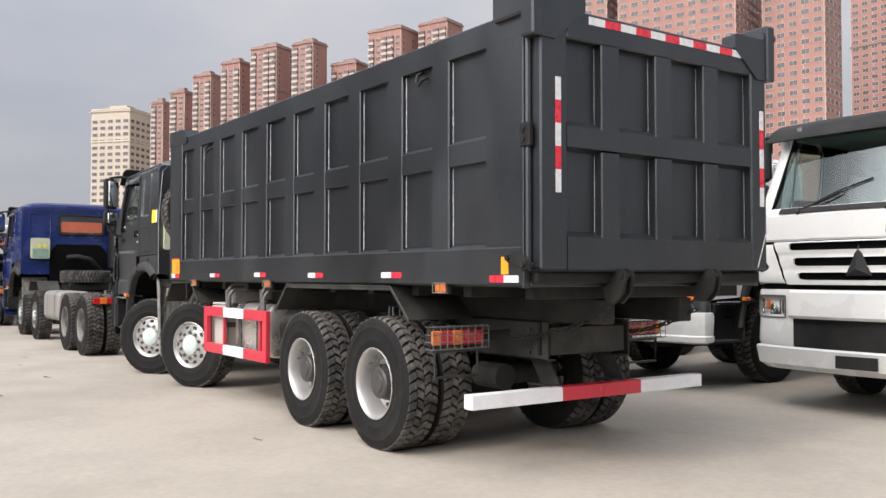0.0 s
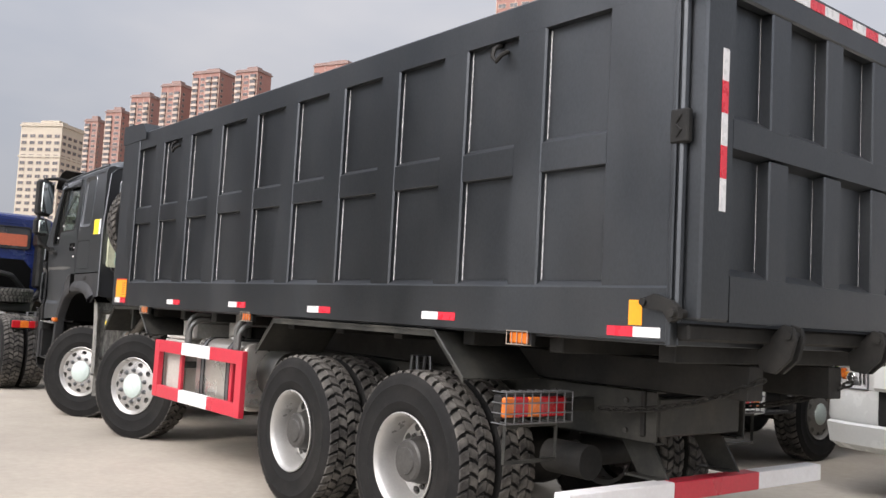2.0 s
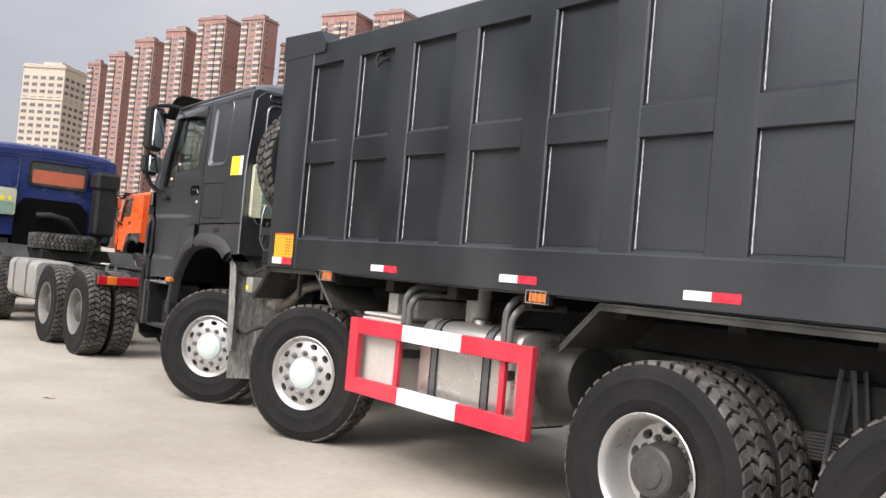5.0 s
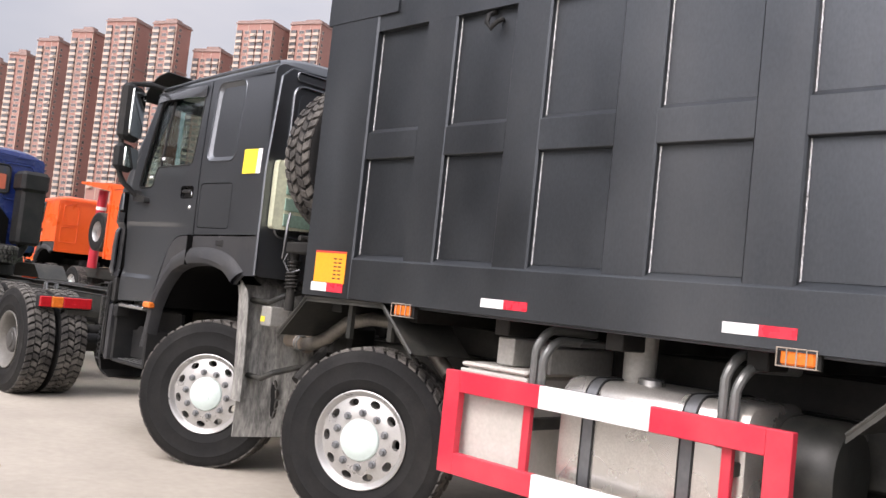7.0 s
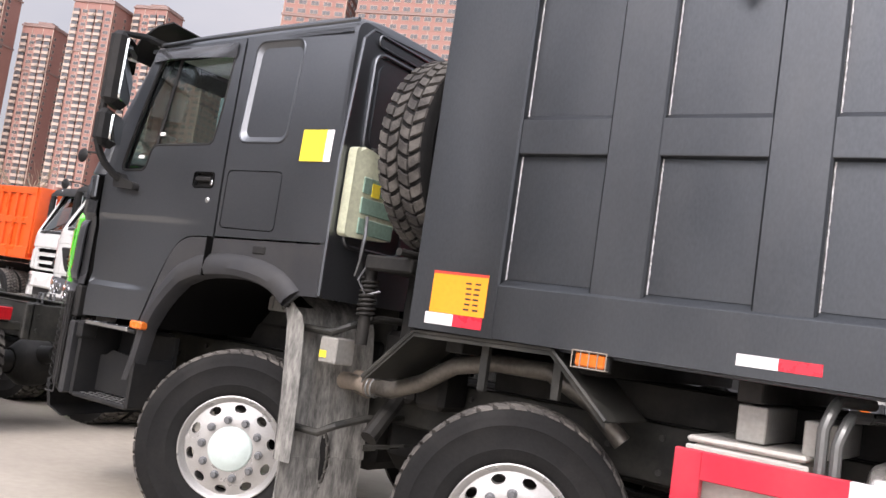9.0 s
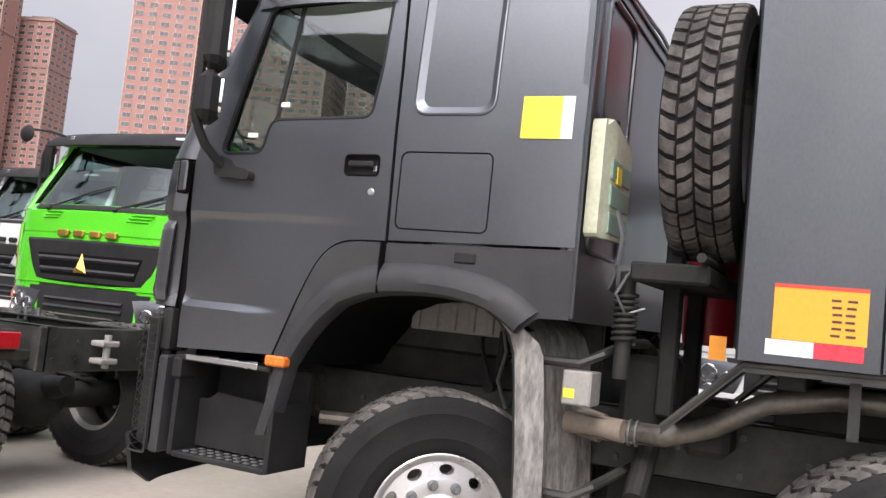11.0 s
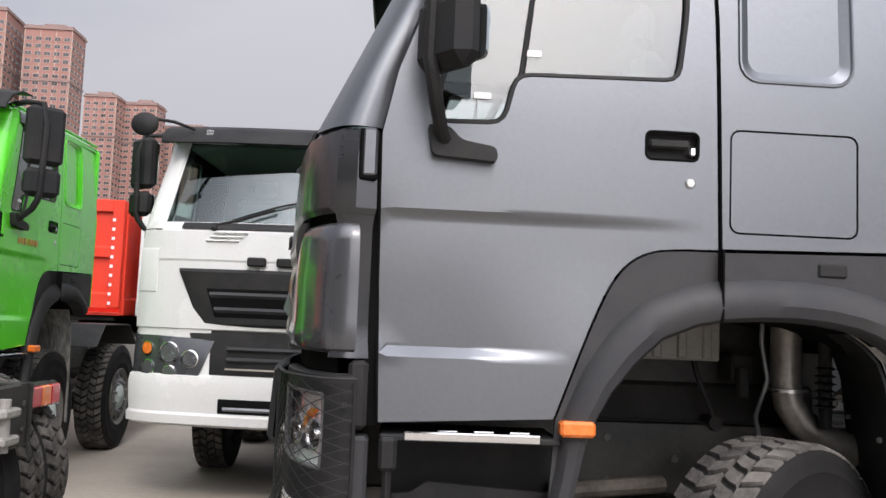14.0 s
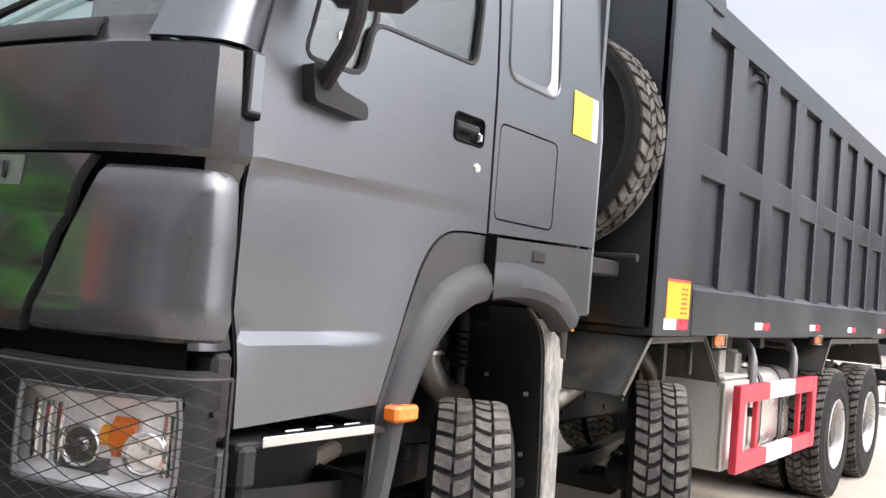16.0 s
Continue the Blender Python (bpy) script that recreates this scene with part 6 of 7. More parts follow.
    part("dashboard", Geo().prism([(-10.60, 1.95), (-10.60, 2.14), (-10.45, 2.20), (-10.25, 2.17), (-10.18, 2.0), (-10.25, 1.7)], 0.24, 2.16), M_PLASTIC, cab)
    for y in (0.35, 1.55):
        g = Geo().box(-9.85, -9.35, y, y + 0.5, 1.85, 2.0, 0.05).box(-9.42, -9.27, y + 0.01, y + 0.49, 1.98, 2.62, 0.05).box(-9.39, -9.29, y + 0.13, y + 0.37, 2.66, 2.86, 0.04).box(-9.75, -9.45, y + 0.1, y + 0.4, 1.6, 1.86, 0.02)
        part("seat", g, M_SEAT, cab, "cloth cab seat")
    wheel = [(-10.02 + 0.09 * math.sin(a) * 1.0, 0.60 + 0.22 * math.cos(a), 2.24 + 0.18 * math.sin(a)) for a in [2 * math.pi * k / 24 for k in range(24)]]
    part("steering_wheel", Geo().tube(wheel, 0.014, 7, True).tube([wheel[0], (-10.02, 0.60, 2.24), wheel[12]], 0.012, 6).tube([(-10.02, 0.60, 2.24), (-10.25, 0.60, 2.05)], 0.03, 8), M_PLASTIC, cab)
    part("headlining", Geo().box(-10.1, -8.40, 0.06, 2.34, 3.02, 3.04), M_CABIN, cab)
    part("rear_lining", Geo().box(-8.40, -8.37, 0.0, 2.40, 1.60, 3.02), M_CABIN, cab)
    part("bunk", Geo().box(-9.1, -8.40, 0.12, 2.28, 1.85, 2.0, 0.03), M_CABIN, cab)
    # windscreen, cowl and front
    rows = []
    for t in [k / 8 for k in range(9)]:
        z = 2.19 + 0.86 * t
        row = []
        for p in plan_curve(0.03, 2.37, -0.03, 28):
            row.append((p.x + 0.06 + 0.43 * t, 1.2 + (p.y - 1.2) * (1 - 0.05 * t), z))
        rows.append(row)
    o = part("windscreen", Geo().shell(rows, (0.006, 0, 0)), M_DARKGLASS, cab, "curved windscreen glass")
    o.visible_shadow = False
    edge = rows[0] + [r[-1] for r in rows[1:-1]] + list(reversed(rows[-1])) + [r[0] for r in reversed(rows[1:-1])]
    part("windscreen_rubber", Geo().tube(edge, 0.016, 6, True), M_PLASTIC, cab)
    cowl_z = 1.83 if style == "a" else 1.868
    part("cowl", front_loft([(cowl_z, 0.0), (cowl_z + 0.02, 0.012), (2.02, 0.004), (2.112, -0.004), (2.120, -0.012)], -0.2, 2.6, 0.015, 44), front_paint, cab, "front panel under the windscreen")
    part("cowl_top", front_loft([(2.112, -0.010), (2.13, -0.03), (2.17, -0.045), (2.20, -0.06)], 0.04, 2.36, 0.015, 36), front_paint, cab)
    def on_glass(y, z, off=0.025):
        t = (z - 2.19) / 0.86
        p = plan_curve(max(0.04, min(2.3, y)), max(0.05, min(2.35, y + 0.01)), -0.03, 1)[0]
        return (p.x + 0.06 + 0.43 * t - off, y, z)
    for y in (0.55, 1.55):
        arm = [on_glass(y + 0.36, 2.17, 0.05), on_glass(y + 0.20, 2.22, 0.045), on_glass(y - 0.10, 2.34, 0.035)]
        blade = [on_glass(y + 0.24, 2.225, 0.018), on_glass(y - 0.08, 2.36, 0.022), on_glass(y - 0.40, 2.46, 0.018)]
        wiper = part("wiper", Geo().tube(arm, 0.011, 6), M_PLASTIC, cab, "black windscreen wiper")
        part("wiper_blade", Geo().tube(blade, 0.009, 5), M_PLASTIC, wiper)
        base = on_glass(y + 0.36, 2.15, 0.06)
        part("wiper_pivot", Geo().cyl((base[0] - 0.02, base[1], base[2] - 0.02), (base[0] + 0.03, base[1], base[2] + 0.03), 0.022, 12), M_PLASTIC, wiper)
    part("cowl_grille", front_loft([(2.135, -0.012), (2.165, -0.022), (2.195, -0.05)], 0.22, 2.18, 0.012, 26), M_PLASTIC, cab)
    prof = [(-10.08, 3.215), (-10.25, 3.20), (-10.40, 3.13), (-10.49, 3.03), (-10.50, 2.99)]
    part("sun_visor", Geo().shell([[(x + 0.10 * abs(v) ** 3, 1.2 + 1.27 * v, z) for x, z in prof] for v in [-1 + k / 10 for k in range(21)]], (0.012, 0, -0.010)), M_PLASTIC, cab, "dark sun visor over the windscreen")
    for y in (0.30, 2.04):
        part("visor_fixing", Geo().box(-10.42, -10.30, y, y + 0.06, 3.04, 3.12, 0.006), M_STEEL, cab)
    # sheets behind the front's slots, coloured near-black for the shade inside
    part("backing", front_loft([(1.25, -0.10), (1.30, -0.045), (1.84, -0.045)], -0.1, 2.5, 0.01, 30), M_GAP_SHADE, cab)
    part("lower_backing", front_loft([(0.62, -0.06), (1.25, -0.06)], 0.36, 2.04, 0.01, 24), M_GAP_SHADE, cab)
    if style == "a":
        def mask_at(y, z):
            p = plan_curve(max(0.02, min(2.36, y)), max(0.03, min(2.37, y + 0.01)), 0.0, 1)[0]
            return (p.x - 0.006 - 0.016 * abs(math.sin(math.pi * (z - 1.36) / 0.155)), y, z)
        slots = []
        for z0, z1, ya, yb in ((1.725, 1.808, 0.60 if caged else 0.38, 0.30), (1.555, 1.645, 0.44, 0.36), (1.405, 1.485, 0.50, 0.42)):
            slots.append(soften([(ya, z1), (2.4 - ya, z1), (2.4 - ya, z0 + 0.01), (2.4 - ya - 0.08, z0), (ya + 0.08, z0), (ya, z0 + 0.01)], 0.03, 3))
        loop = [(0.165, 1.822), (2.235, 1.822), (2.18, 1.70), (2.125, 1.56), (2.05, 1.355), (0.35, 1.355), (0.275, 1.56), (0.22, 1.70)]
        part("front_mask", sheet(loop, slots, mask_at, (0.03, 0, 0), 0.05, [1.38, 1.395, 1.50, 1.52, 1.54, 1.66, 1.68, 1.70, 1.715]), front_paint, cab, "broad barred grille panel")
        part("badge", Geo().add([(-10.80, 1.06, 1.45), (-10.80, 1.34, 1.45), (-10.80, 1.20, 1.77), (-10.865, 1.20, 1.52)], [(0, 1, 2), (0, 1, 3), (1, 2, 3), (2, 0, 3)]), M_PLASTIC if not caged else M_STRAP, cab, "plain triangular badge")
        part("nameplate", front_loft([(1.735, 0.022), (1.815, 0.014)], 0.39, 0.585, 0.006, 4), M_STRAP, cab) if caged else None
        if not caged:
            for k in range(4):
                part("letter_shape", Geo().box(-10.815, -10.78, 0.60 + 0.085 * k, 0.66 + 0.085 * k, 1.875, 1.925, 0.006), M_PLASTIC, cab)
        part("bumper", front_loft([(0.42, -0.06), (0.48, 0.04), (0.66, 0.075), (0.68, 0.05)], -0.05, 2.45, 0.02, 36), lampmat, cab, "front bumper")
        part("bumper_top", front_loft([(0.99, 0.05), (1.02, 0.075), (1.27, 0.06), (1.30, 0.02)], 0.42, 1.98, 0.02, 30), M_PLASTIC if caged else lampmat, cab)
        part("bumper_slot", front_loft([(0.68, 0.0), (0.99, 0.0)], 0.3, 2.1, 0.01, 24), M_PLASTIC, cab)
        part("plate_blank", Geo().box(-10.88, -10.86, 0.98, 1.42, 0.50, 0.63, 0.004), M_PLASTIC, cab)
    else:
        part("front_panel", front_loft([(1.335, -0.01), (1.35, 0.015), (1.60, 0.02), (1.87, 0.010)], -0.2, 2.6, 0.015, 44), front_paint, cab)
        def tapered(g, lo, hi, k):
            g.v = [Vector((p.x, 1.2 + (p.y - 1.2) * (k + (1 - k) * max(0, min(1, (p.z - lo) / (hi - lo)))), p.z)) for p in g.v]
            return g
        low, high = 1.375, 1.815
        frame = tapered(front_loft([(low, 0.026), (low + 0.02, 0.046), (high - 0.025, 0.040), (high, 0.020)], 0.24, 2.16, 0.03, 28), low, high, 0.80)
        grille = part("grille", frame, M_PLASTIC, cab, "wide black grille")
        # sheet on the grille face, near-black for the shade of a recess
        part("grille_shade", tapered(front_loft([(1.44, 0.044), (1.455, 0.050), (1.65, 0.046), (1.67, 0.040)], 0.42, 1.98, 0.01, 24), low, high, 0.80), M_GAP_SHADE, grille)
        for z in (1.50, 1.615):
            part("grille_slat", tapered(front_loft([(z - 0.022, 0.048), (z, 0.066), (z + 0.022, 0.050)], 0.44, 1.96, 0.02, 24), low, high, 0.80), M_TRIM, grille)
        gilt = M_GOLD if paint == M_GREEN else M_STRAP
        part("badge", Geo().add([(-10.855, 1.11, 1.48), (-10.855, 1.29, 1.48), (-10.85, 1.20, 1.68), (-10.90, 1.20, 1.53)], [(0, 1, 2), (0, 1, 3), (1, 2, 3), (2, 0, 3)]), gilt, cab, "plain triangular badge")
        for k in range(4):
            part("letter_shape", Geo().box(-10.835, -10.79, 0.80 + 0.225 * k, 0.945 + 0.225 * k, 1.842, 1.912, 0.012), M_GOLD if paint == M_GREEN else M_PLASTIC, cab)
        for y in (0.48, 1.70):
            for k in range(3):
                part("vent_slot", front_loft([(2.025 + 0.032 * k, 0.008), (2.035 + 0.032 * k, 0.020), (2.045 + 0.032 * k, 0.006)], y - 0.03 * k, y + 0.26 - 0.03 * k, 0.01, 6), paint, cab)
        for y0, y1 in ((-0.09, 0.06), (2.34, 2.49)):
            part("corner_vent", front_loft([(1.62, 0.016), (1.63, 0.026), (1.95, 0.024), (1.97, 0.012)], y0, y1, 0.01, 5), paint, cab)
        part("middle_band", tapered(front_loft([(0.98, -0.02), (1.00, 0.012), (1.30, 0.012), (1.345, -0.005)], 0.34, 2.06, 0.02, 30), 0.98, 1.345, 0.86), M_PLASTIC, cab, "dark lower grille")
        for z in (1.12, 1.20):
            part("lower_slat", front_loft([(z - 0.02, 0.012), (z, 0.040), (z + 0.02, 0.016)], 0.66, 1.74, 0.02, 24), M_TRIM, cab)
        part("bright_strip", front_loft([(1.045, 0.050), (1.06, 0.056)], 0.66, 1.74, 0.006, 20), M_CHROME, cab)
        for y0, y1 in ((-0.2, 0.52), (1.88, 2.6)):
            part("lamp_panel", front_loft([(0.975, 0.020), (1.0, 0.006), (1.34, 0.004), (1.352, -0.006)], y0, y1, 0.015, 16), front_paint, cab)
        part("bumper", front_loft([(0.60, -0.02), (0.625, 0.050), (0.69, 0.056), (0.71, 0.038), (0.80, 0.044), (0.93, 0.052), (0.985, 0.040), (1.0, 0.010)], -0.2, 2.6, 0.02, 44), front_paint, cab, "smooth front bumper")
        # strip laid on the bumper; its near-black colour gives a slot's shade
        part("bumper_slot", front_loft([(0.715, 0.042), (0.725, 0.048), (0.815, 0.051), (0.825, 0.046)], 0.62, 1.78, 0.006, 24), M_GAP_SHADE, cab)
        part("bumper_step", front_loft([(0.735, 0.050), (0.75, 0.060), (0.765, 0.052)], 0.66, 1.74, 0.006, 24), M_STRAP, cab)
        stalk = part("mirror_stalk", Geo().tube([(-10.40, 2.20, 3.12), (-10.50, 2.34, 3.16), (-10.58, 2.46, 3.16), (-10.62, 2.53, 3.13)], 0.016, 8), M_PLASTIC, cab)
        part("round_mirror", Geo().lathe([(0.0, -0.012), (0.07, -0.004), (0.105, 0.012), (0.112, 0.022), (0.07, 0.05), (0.0, 0.06)], (-10.64, 2.54, 3.10), 20, "x"), M_PLASTIC, stalk, "round black front mirror")
        part("visor_patch", Geo().box(-10.435, -10.40, 0.25, 0.55, 3.07, 3.10), M_PAPER, cab)
        if paint == M_GREEN:
            for k in range(6):
                part("door_mark", Geo().box(-10.06 + 0.055 * k + (0.03 if k > 2 else 0), -10.02 + 0.055 * k + (0.03 if k > 2 else 0), side_y(-10.0, 1.95) - 0.004, side_y(-10.0, 1.95) + 0.01, 1.93, 1.975), M_GOLD, cab)
    part("papers", Geo().box(-10.50, -10.30, 0.3, 0.55, 2.215, 2.22).box(-10.50, -10.35, 0.7, 0.85, 2.215, 2.222), M_PAPER, cab)
    return cab

# ---- other trucks in the yard ----
def add_chassis_gear(truck, bare_rear=-1.45, tank_paint=None, spare_x=-7.2):
    """What shows on a truck that has no body yet: tank, lamps, spare tyre, brackets."""
    tank_paint = tank_paint or M_GREYFRAME
    loop = rounded(0.10, 0.72, 0.50, 1.12, 0.12, 6)
    g = Geo()
    k = len(loop)
    g.grid([[(x, 0.41 + (a - 0.41) * s, 0.81 + (b - 0.81) * s) for a, b in loop] for x, s in ((-6.1, 0.9), (-6.07, 1), (-4.55, 1), (-4.52, 0.9))], True)
    g.f += [tuple(range(k)), tuple(range(3 * k, 4 * k))]
    tank = part("fuel_tank", g, tank_paint, truck, "pale rounded fuel tank")
    for x in (-5.7, -4.95):
        part("tank_strap", Geo().grid([[(xa, 0.41 + (a - 0.41) * 1.02, 0.81 + (b - 0.81) * 1.02) for a, b in loop] for xa in (x - 0.03, x + 0.03)], True), M_STRAP, tank)
    for s in (0, 1):
        y0 = 0.10 if s == 0 else 1.75
        lamp = part("tail_lamp", Geo().box(bare_rear - 0.20, bare_rear - 0.12, y0, y0 + 0.55, 0.93, 1.06, 0.01), M_PLASTIC, truck, "red and orange tail lamp")
        for m, a, b in ((M_RED_LENS, 0.0, 0.12), (M_ORANGE_LENS, 0.12, 0.24), (M_RED_LENS, 0.24, 0.54)):
            ya, yb = (y0 + 0.005 + a, y0 + 0.005 + b) if s == 0 else (y0 + 0.545 - b, y0 + 0.545 - a)
            part("lamp_lens", Geo().box(bare_rear - 0.122, bare_rear - 0.095, ya, yb, 0.94, 1.05, 0.008), m, lamp)
        part("lamp_bracket", Geo().box(bare_rear - 0.2, bare_rear - 0.14, min(y0 + 0.3, 0.80) if s == 0 else 1.6, 0.8 if s == 0 else y0 + 0.3, 0.86, 0.93, 0.01), M_CHASSIS, lamp)
    g = Geo().box(bare_rear - 0.03, bare_rear, 0.70, 1.70, 0.80, 1.10, 0.01)
    for y in (0.82, 1.02, 1.38, 1.58):
        for z in (0.88, 1.0):
            g.cyl((bare_rear - 0.01, y, z), (bare_rear + 0.012, y, z), 0.018, 8)
    part("end_beam", g, M_CHASSIS, truck)
    part("tow_pin", Geo().box(bare_rear, bare_rear + 0.12, 1.12, 1.28, 0.86, 0.90, 0.01).box(bare_rear, bare_rear + 0.12, 1.12, 1.28, 0.98, 1.02, 0.01).cyl((bare_rear + 0.08, 1.2, 0.83), (bare_rear + 0.08, 1.2, 1.06), 0.025, 10), M_GREYFRAME, truck)
    for y in (0.52, 1.88):
        part("air_tank", Geo().cyl((-4.3, y, 0.72), (-3.95, y, 0.72), 0.14, 18), M_CHASSIS, truck)
    w = new("spare_wheel", ME_BARE)
    w.parent = truck
    w.matrix_local = Matrix.Translation((spare_x - TRUCK.x, 0.0, 1.42)) @ Matrix.Rotation(radians(90), 4, "X")
    tagged(w, "spare wheel lying flat behind the cab")
    for nm, me in (("tyre", ME_TYRE), ("tread", ME_TREAD)):
        new(nm, me).parent = w
    part("spare_rack", Geo().box(-7.6, -6.8, 0.76, 1.64, 1.09, 1.27, 0.02), M_GREASE, truck)
    for s in (0, 1):
        g = Geo()
        prof = [(-8.66, 1.455), (-8.58, 1.32), (-8.56, 1.20), (-8.53, 0.9), (-8.51, 0.45)]
        g.shell([[(x, 0.03 + 0.115 * k2, z) for x, z in prof] for k2 in range(6)], (0.02, 0, 0))
        part("mud_flap", g if s == 0 else g.flipped(1.2), M_DUSTY, truck)
        outline = [(-7.78, 1.10), (-7.55, 1.32), (-6.75, 1.32), (-6.45, 1.10)]
        g = Geo().shell([[(x, y, z) for x, z in outline] for y in (0.05, 0.5)], (0, 0, -0.01))
        part("front_mudguard", g if s == 0 else g.flipped(1.2), M_CHASSIS, truck)


def add_back_fittings(truck, cab, paint):
    """The back of a bare cab: window, intake stack, bottle, black plate for the dark well."""
    part("rear_window", sheet(rounded(0.82, 1.86, 2.48, 2.92, 0.06), [], lambda u, w: (-8.305, u, w), (-0.004, 0, 0), 0.3), M_GLOSS, cab, "small glossy rear window")
    part("curtain", sheet(rounded(0.86, 1.82, 2.52, 2.78, 0.03), [], lambda u, w: (-8.300, u, w), (-0.003, 0, 0), 0.3), M_CURTAIN, cab, "red curtain behind the glass")
    part("window_rubber", Geo().tube([(-8.302, u, w) for u, w in rounded(0.80, 1.88, 2.46, 2.94, 0.07)], 0.018, 7, True), M_PLASTIC, cab)
    part("air_intake", Geo().box(-8.25, -7.85, 1.96, 2.36, 1.6, 2.72, 0.05).box(-8.28, -7.80, 1.92, 2.38, 2.50, 2.86, 0.06).tube([(-8.1, 2.2, 1.7), (-8.1, 2.1, 1.45), (-8.2, 1.9, 1.3), (-8.4, 1.6, 1.3)], 0.09, 10), M_PLASTIC, truck, "black air intake stack")
    # plate on the wall, coloured near-black as the shade of an opening
    part("well_shade", Geo().prism([(0.60, 1.30), (0.60, 2.02), (0.76, 2.22), (1.78, 2.22), (1.95, 2.02), (1.95, 1.30)], -8.312, -8.30, "x"), M_GAP_SHADE, cab)
    part("hose", Geo().tube([(-8.25, 1.0, 1.9), (-8.1, 1.2, 1.92), (-8.05, 1.5, 1.85), (-8.15, 1.75, 1.6), (-8.25, 1.85, 1.4)], 0.06, 10), M_PLASTIC, truck)
    bottle = part("coolant_bottle", sheet(rounded(0.16, 0.58, 1.86, 2.36, 0.05), [], lambda u, w: (-8.17, u, w), (-0.12, 0, 0), 0.15), M_BOTTLE, truck, "milky green coolant bottle")
    part("bottle_panel", Geo().box(-8.172, -8.162, 0.19, 0.55, 1.88, 2.10, 0.02), M_BOTTLE_LOW, bottle)
    part("bottle_sticker", Geo().box(-8.164, -8.158, 0.30, 0.38, 2.12, 2.20).box(-8.164, -8.158, 0.44, 0.50, 2.12, 2.20), M_YELLOW, bottle)


def high_cab(p):
    """The taller cab of the smooth-fronted trucks."""
    return Vector((p.x, p.y, p.z if p.z < 2.1 else 2.1 + (p.z - 2.1) * 0.86))


def bare_truck(name, label, m, paint, style, nuts=False, frame=None, dark_rear=None, axles=(-8.85, -6.95, -3.45, -2.05), trim=None, front_paint=None, shaped=None):
    t = thing(name, label, "truck", m, "trucks waiting in the yard")
    global WARP
    add_wheels(t, axles if not shaped else [shaped(Vector((a, 0, 0))).x for a in axles], nuts, dull=True)
    WARP = shaped
    add_chassis(t, frame or M_CHASSIS, axles, -1.45)
    add_chassis_gear(t, spare_x=shaped(Vector((-7.2, 0, 0))).x if shaped else -7.2)
    if style == "b":
        WARP = high_cab
    c = add_cab(t, paint, trim or M_TRIM, style, False, front_paint=front_paint)
    add_back_fittings(t, c, paint)
    WARP = None
    return t


ORG = TRUCK
blue = bare_truck("chassis_truck", "blue cab chassis truck with no body", Matrix.Translation(TRUCK + Vector((-10.55, -0.09, 0))), M_BLUE, "a", True)
turn = Matrix.Rotation(radians(90), 4, "Z")
green = bare_truck("chassis_truck", "bright green cab chassis truck facing the lane", Matrix.Translation((-14.33, 4.85, 0)) @ turn, M_GREEN, "b", True, trim=M_PLASTIC)
white_b = bare_truck("chassis_truck", "white cab truck with wide black grille", Matrix.Translation((-10.92, 5.8, 0)) @ Matrix.Rotation(radians(88), 4, "Z"), M_WPAINT, "b", trim=M_PLASTIC)
white_a = bare_truck("chassis_truck", "white cab truck with barred grille", Matrix.Translation((-0.7, 6.7, 0)) @ Matrix.Rotation(radians(92), 4, "Z"), M_WPAINT, "a", trim=M_PLASTIC)
copy_thing(white_b, Matrix.Translation((-4.1, 6.7, 0)) @ turn)
copy_thing(white_b, Matrix.Translation((-7.5, 6.9, 0)) @ turn)
copy_thing(white_b, Matrix.Translation((-18.5, 7.25, 0)) @ Matrix.Rotation(radians(94), 4, "Z"))
copy_thing(white_a, Matrix.Translation((-21.85, 8.75, 0)) @ turn)
copy_thing(white_a, Matrix.Translation(TRUCK + Vector((-21.9, -0.20, 0))))


def short_low_box(p):
    """A shorter and lower tipping box, closed up towards its front wall."""
    return Vector((-4.72 + (p.x + 7.64) * 0.49, p.y, p.z if p.z < 1.6 else 1.6 + (p.z - 1.6) * 0.85))


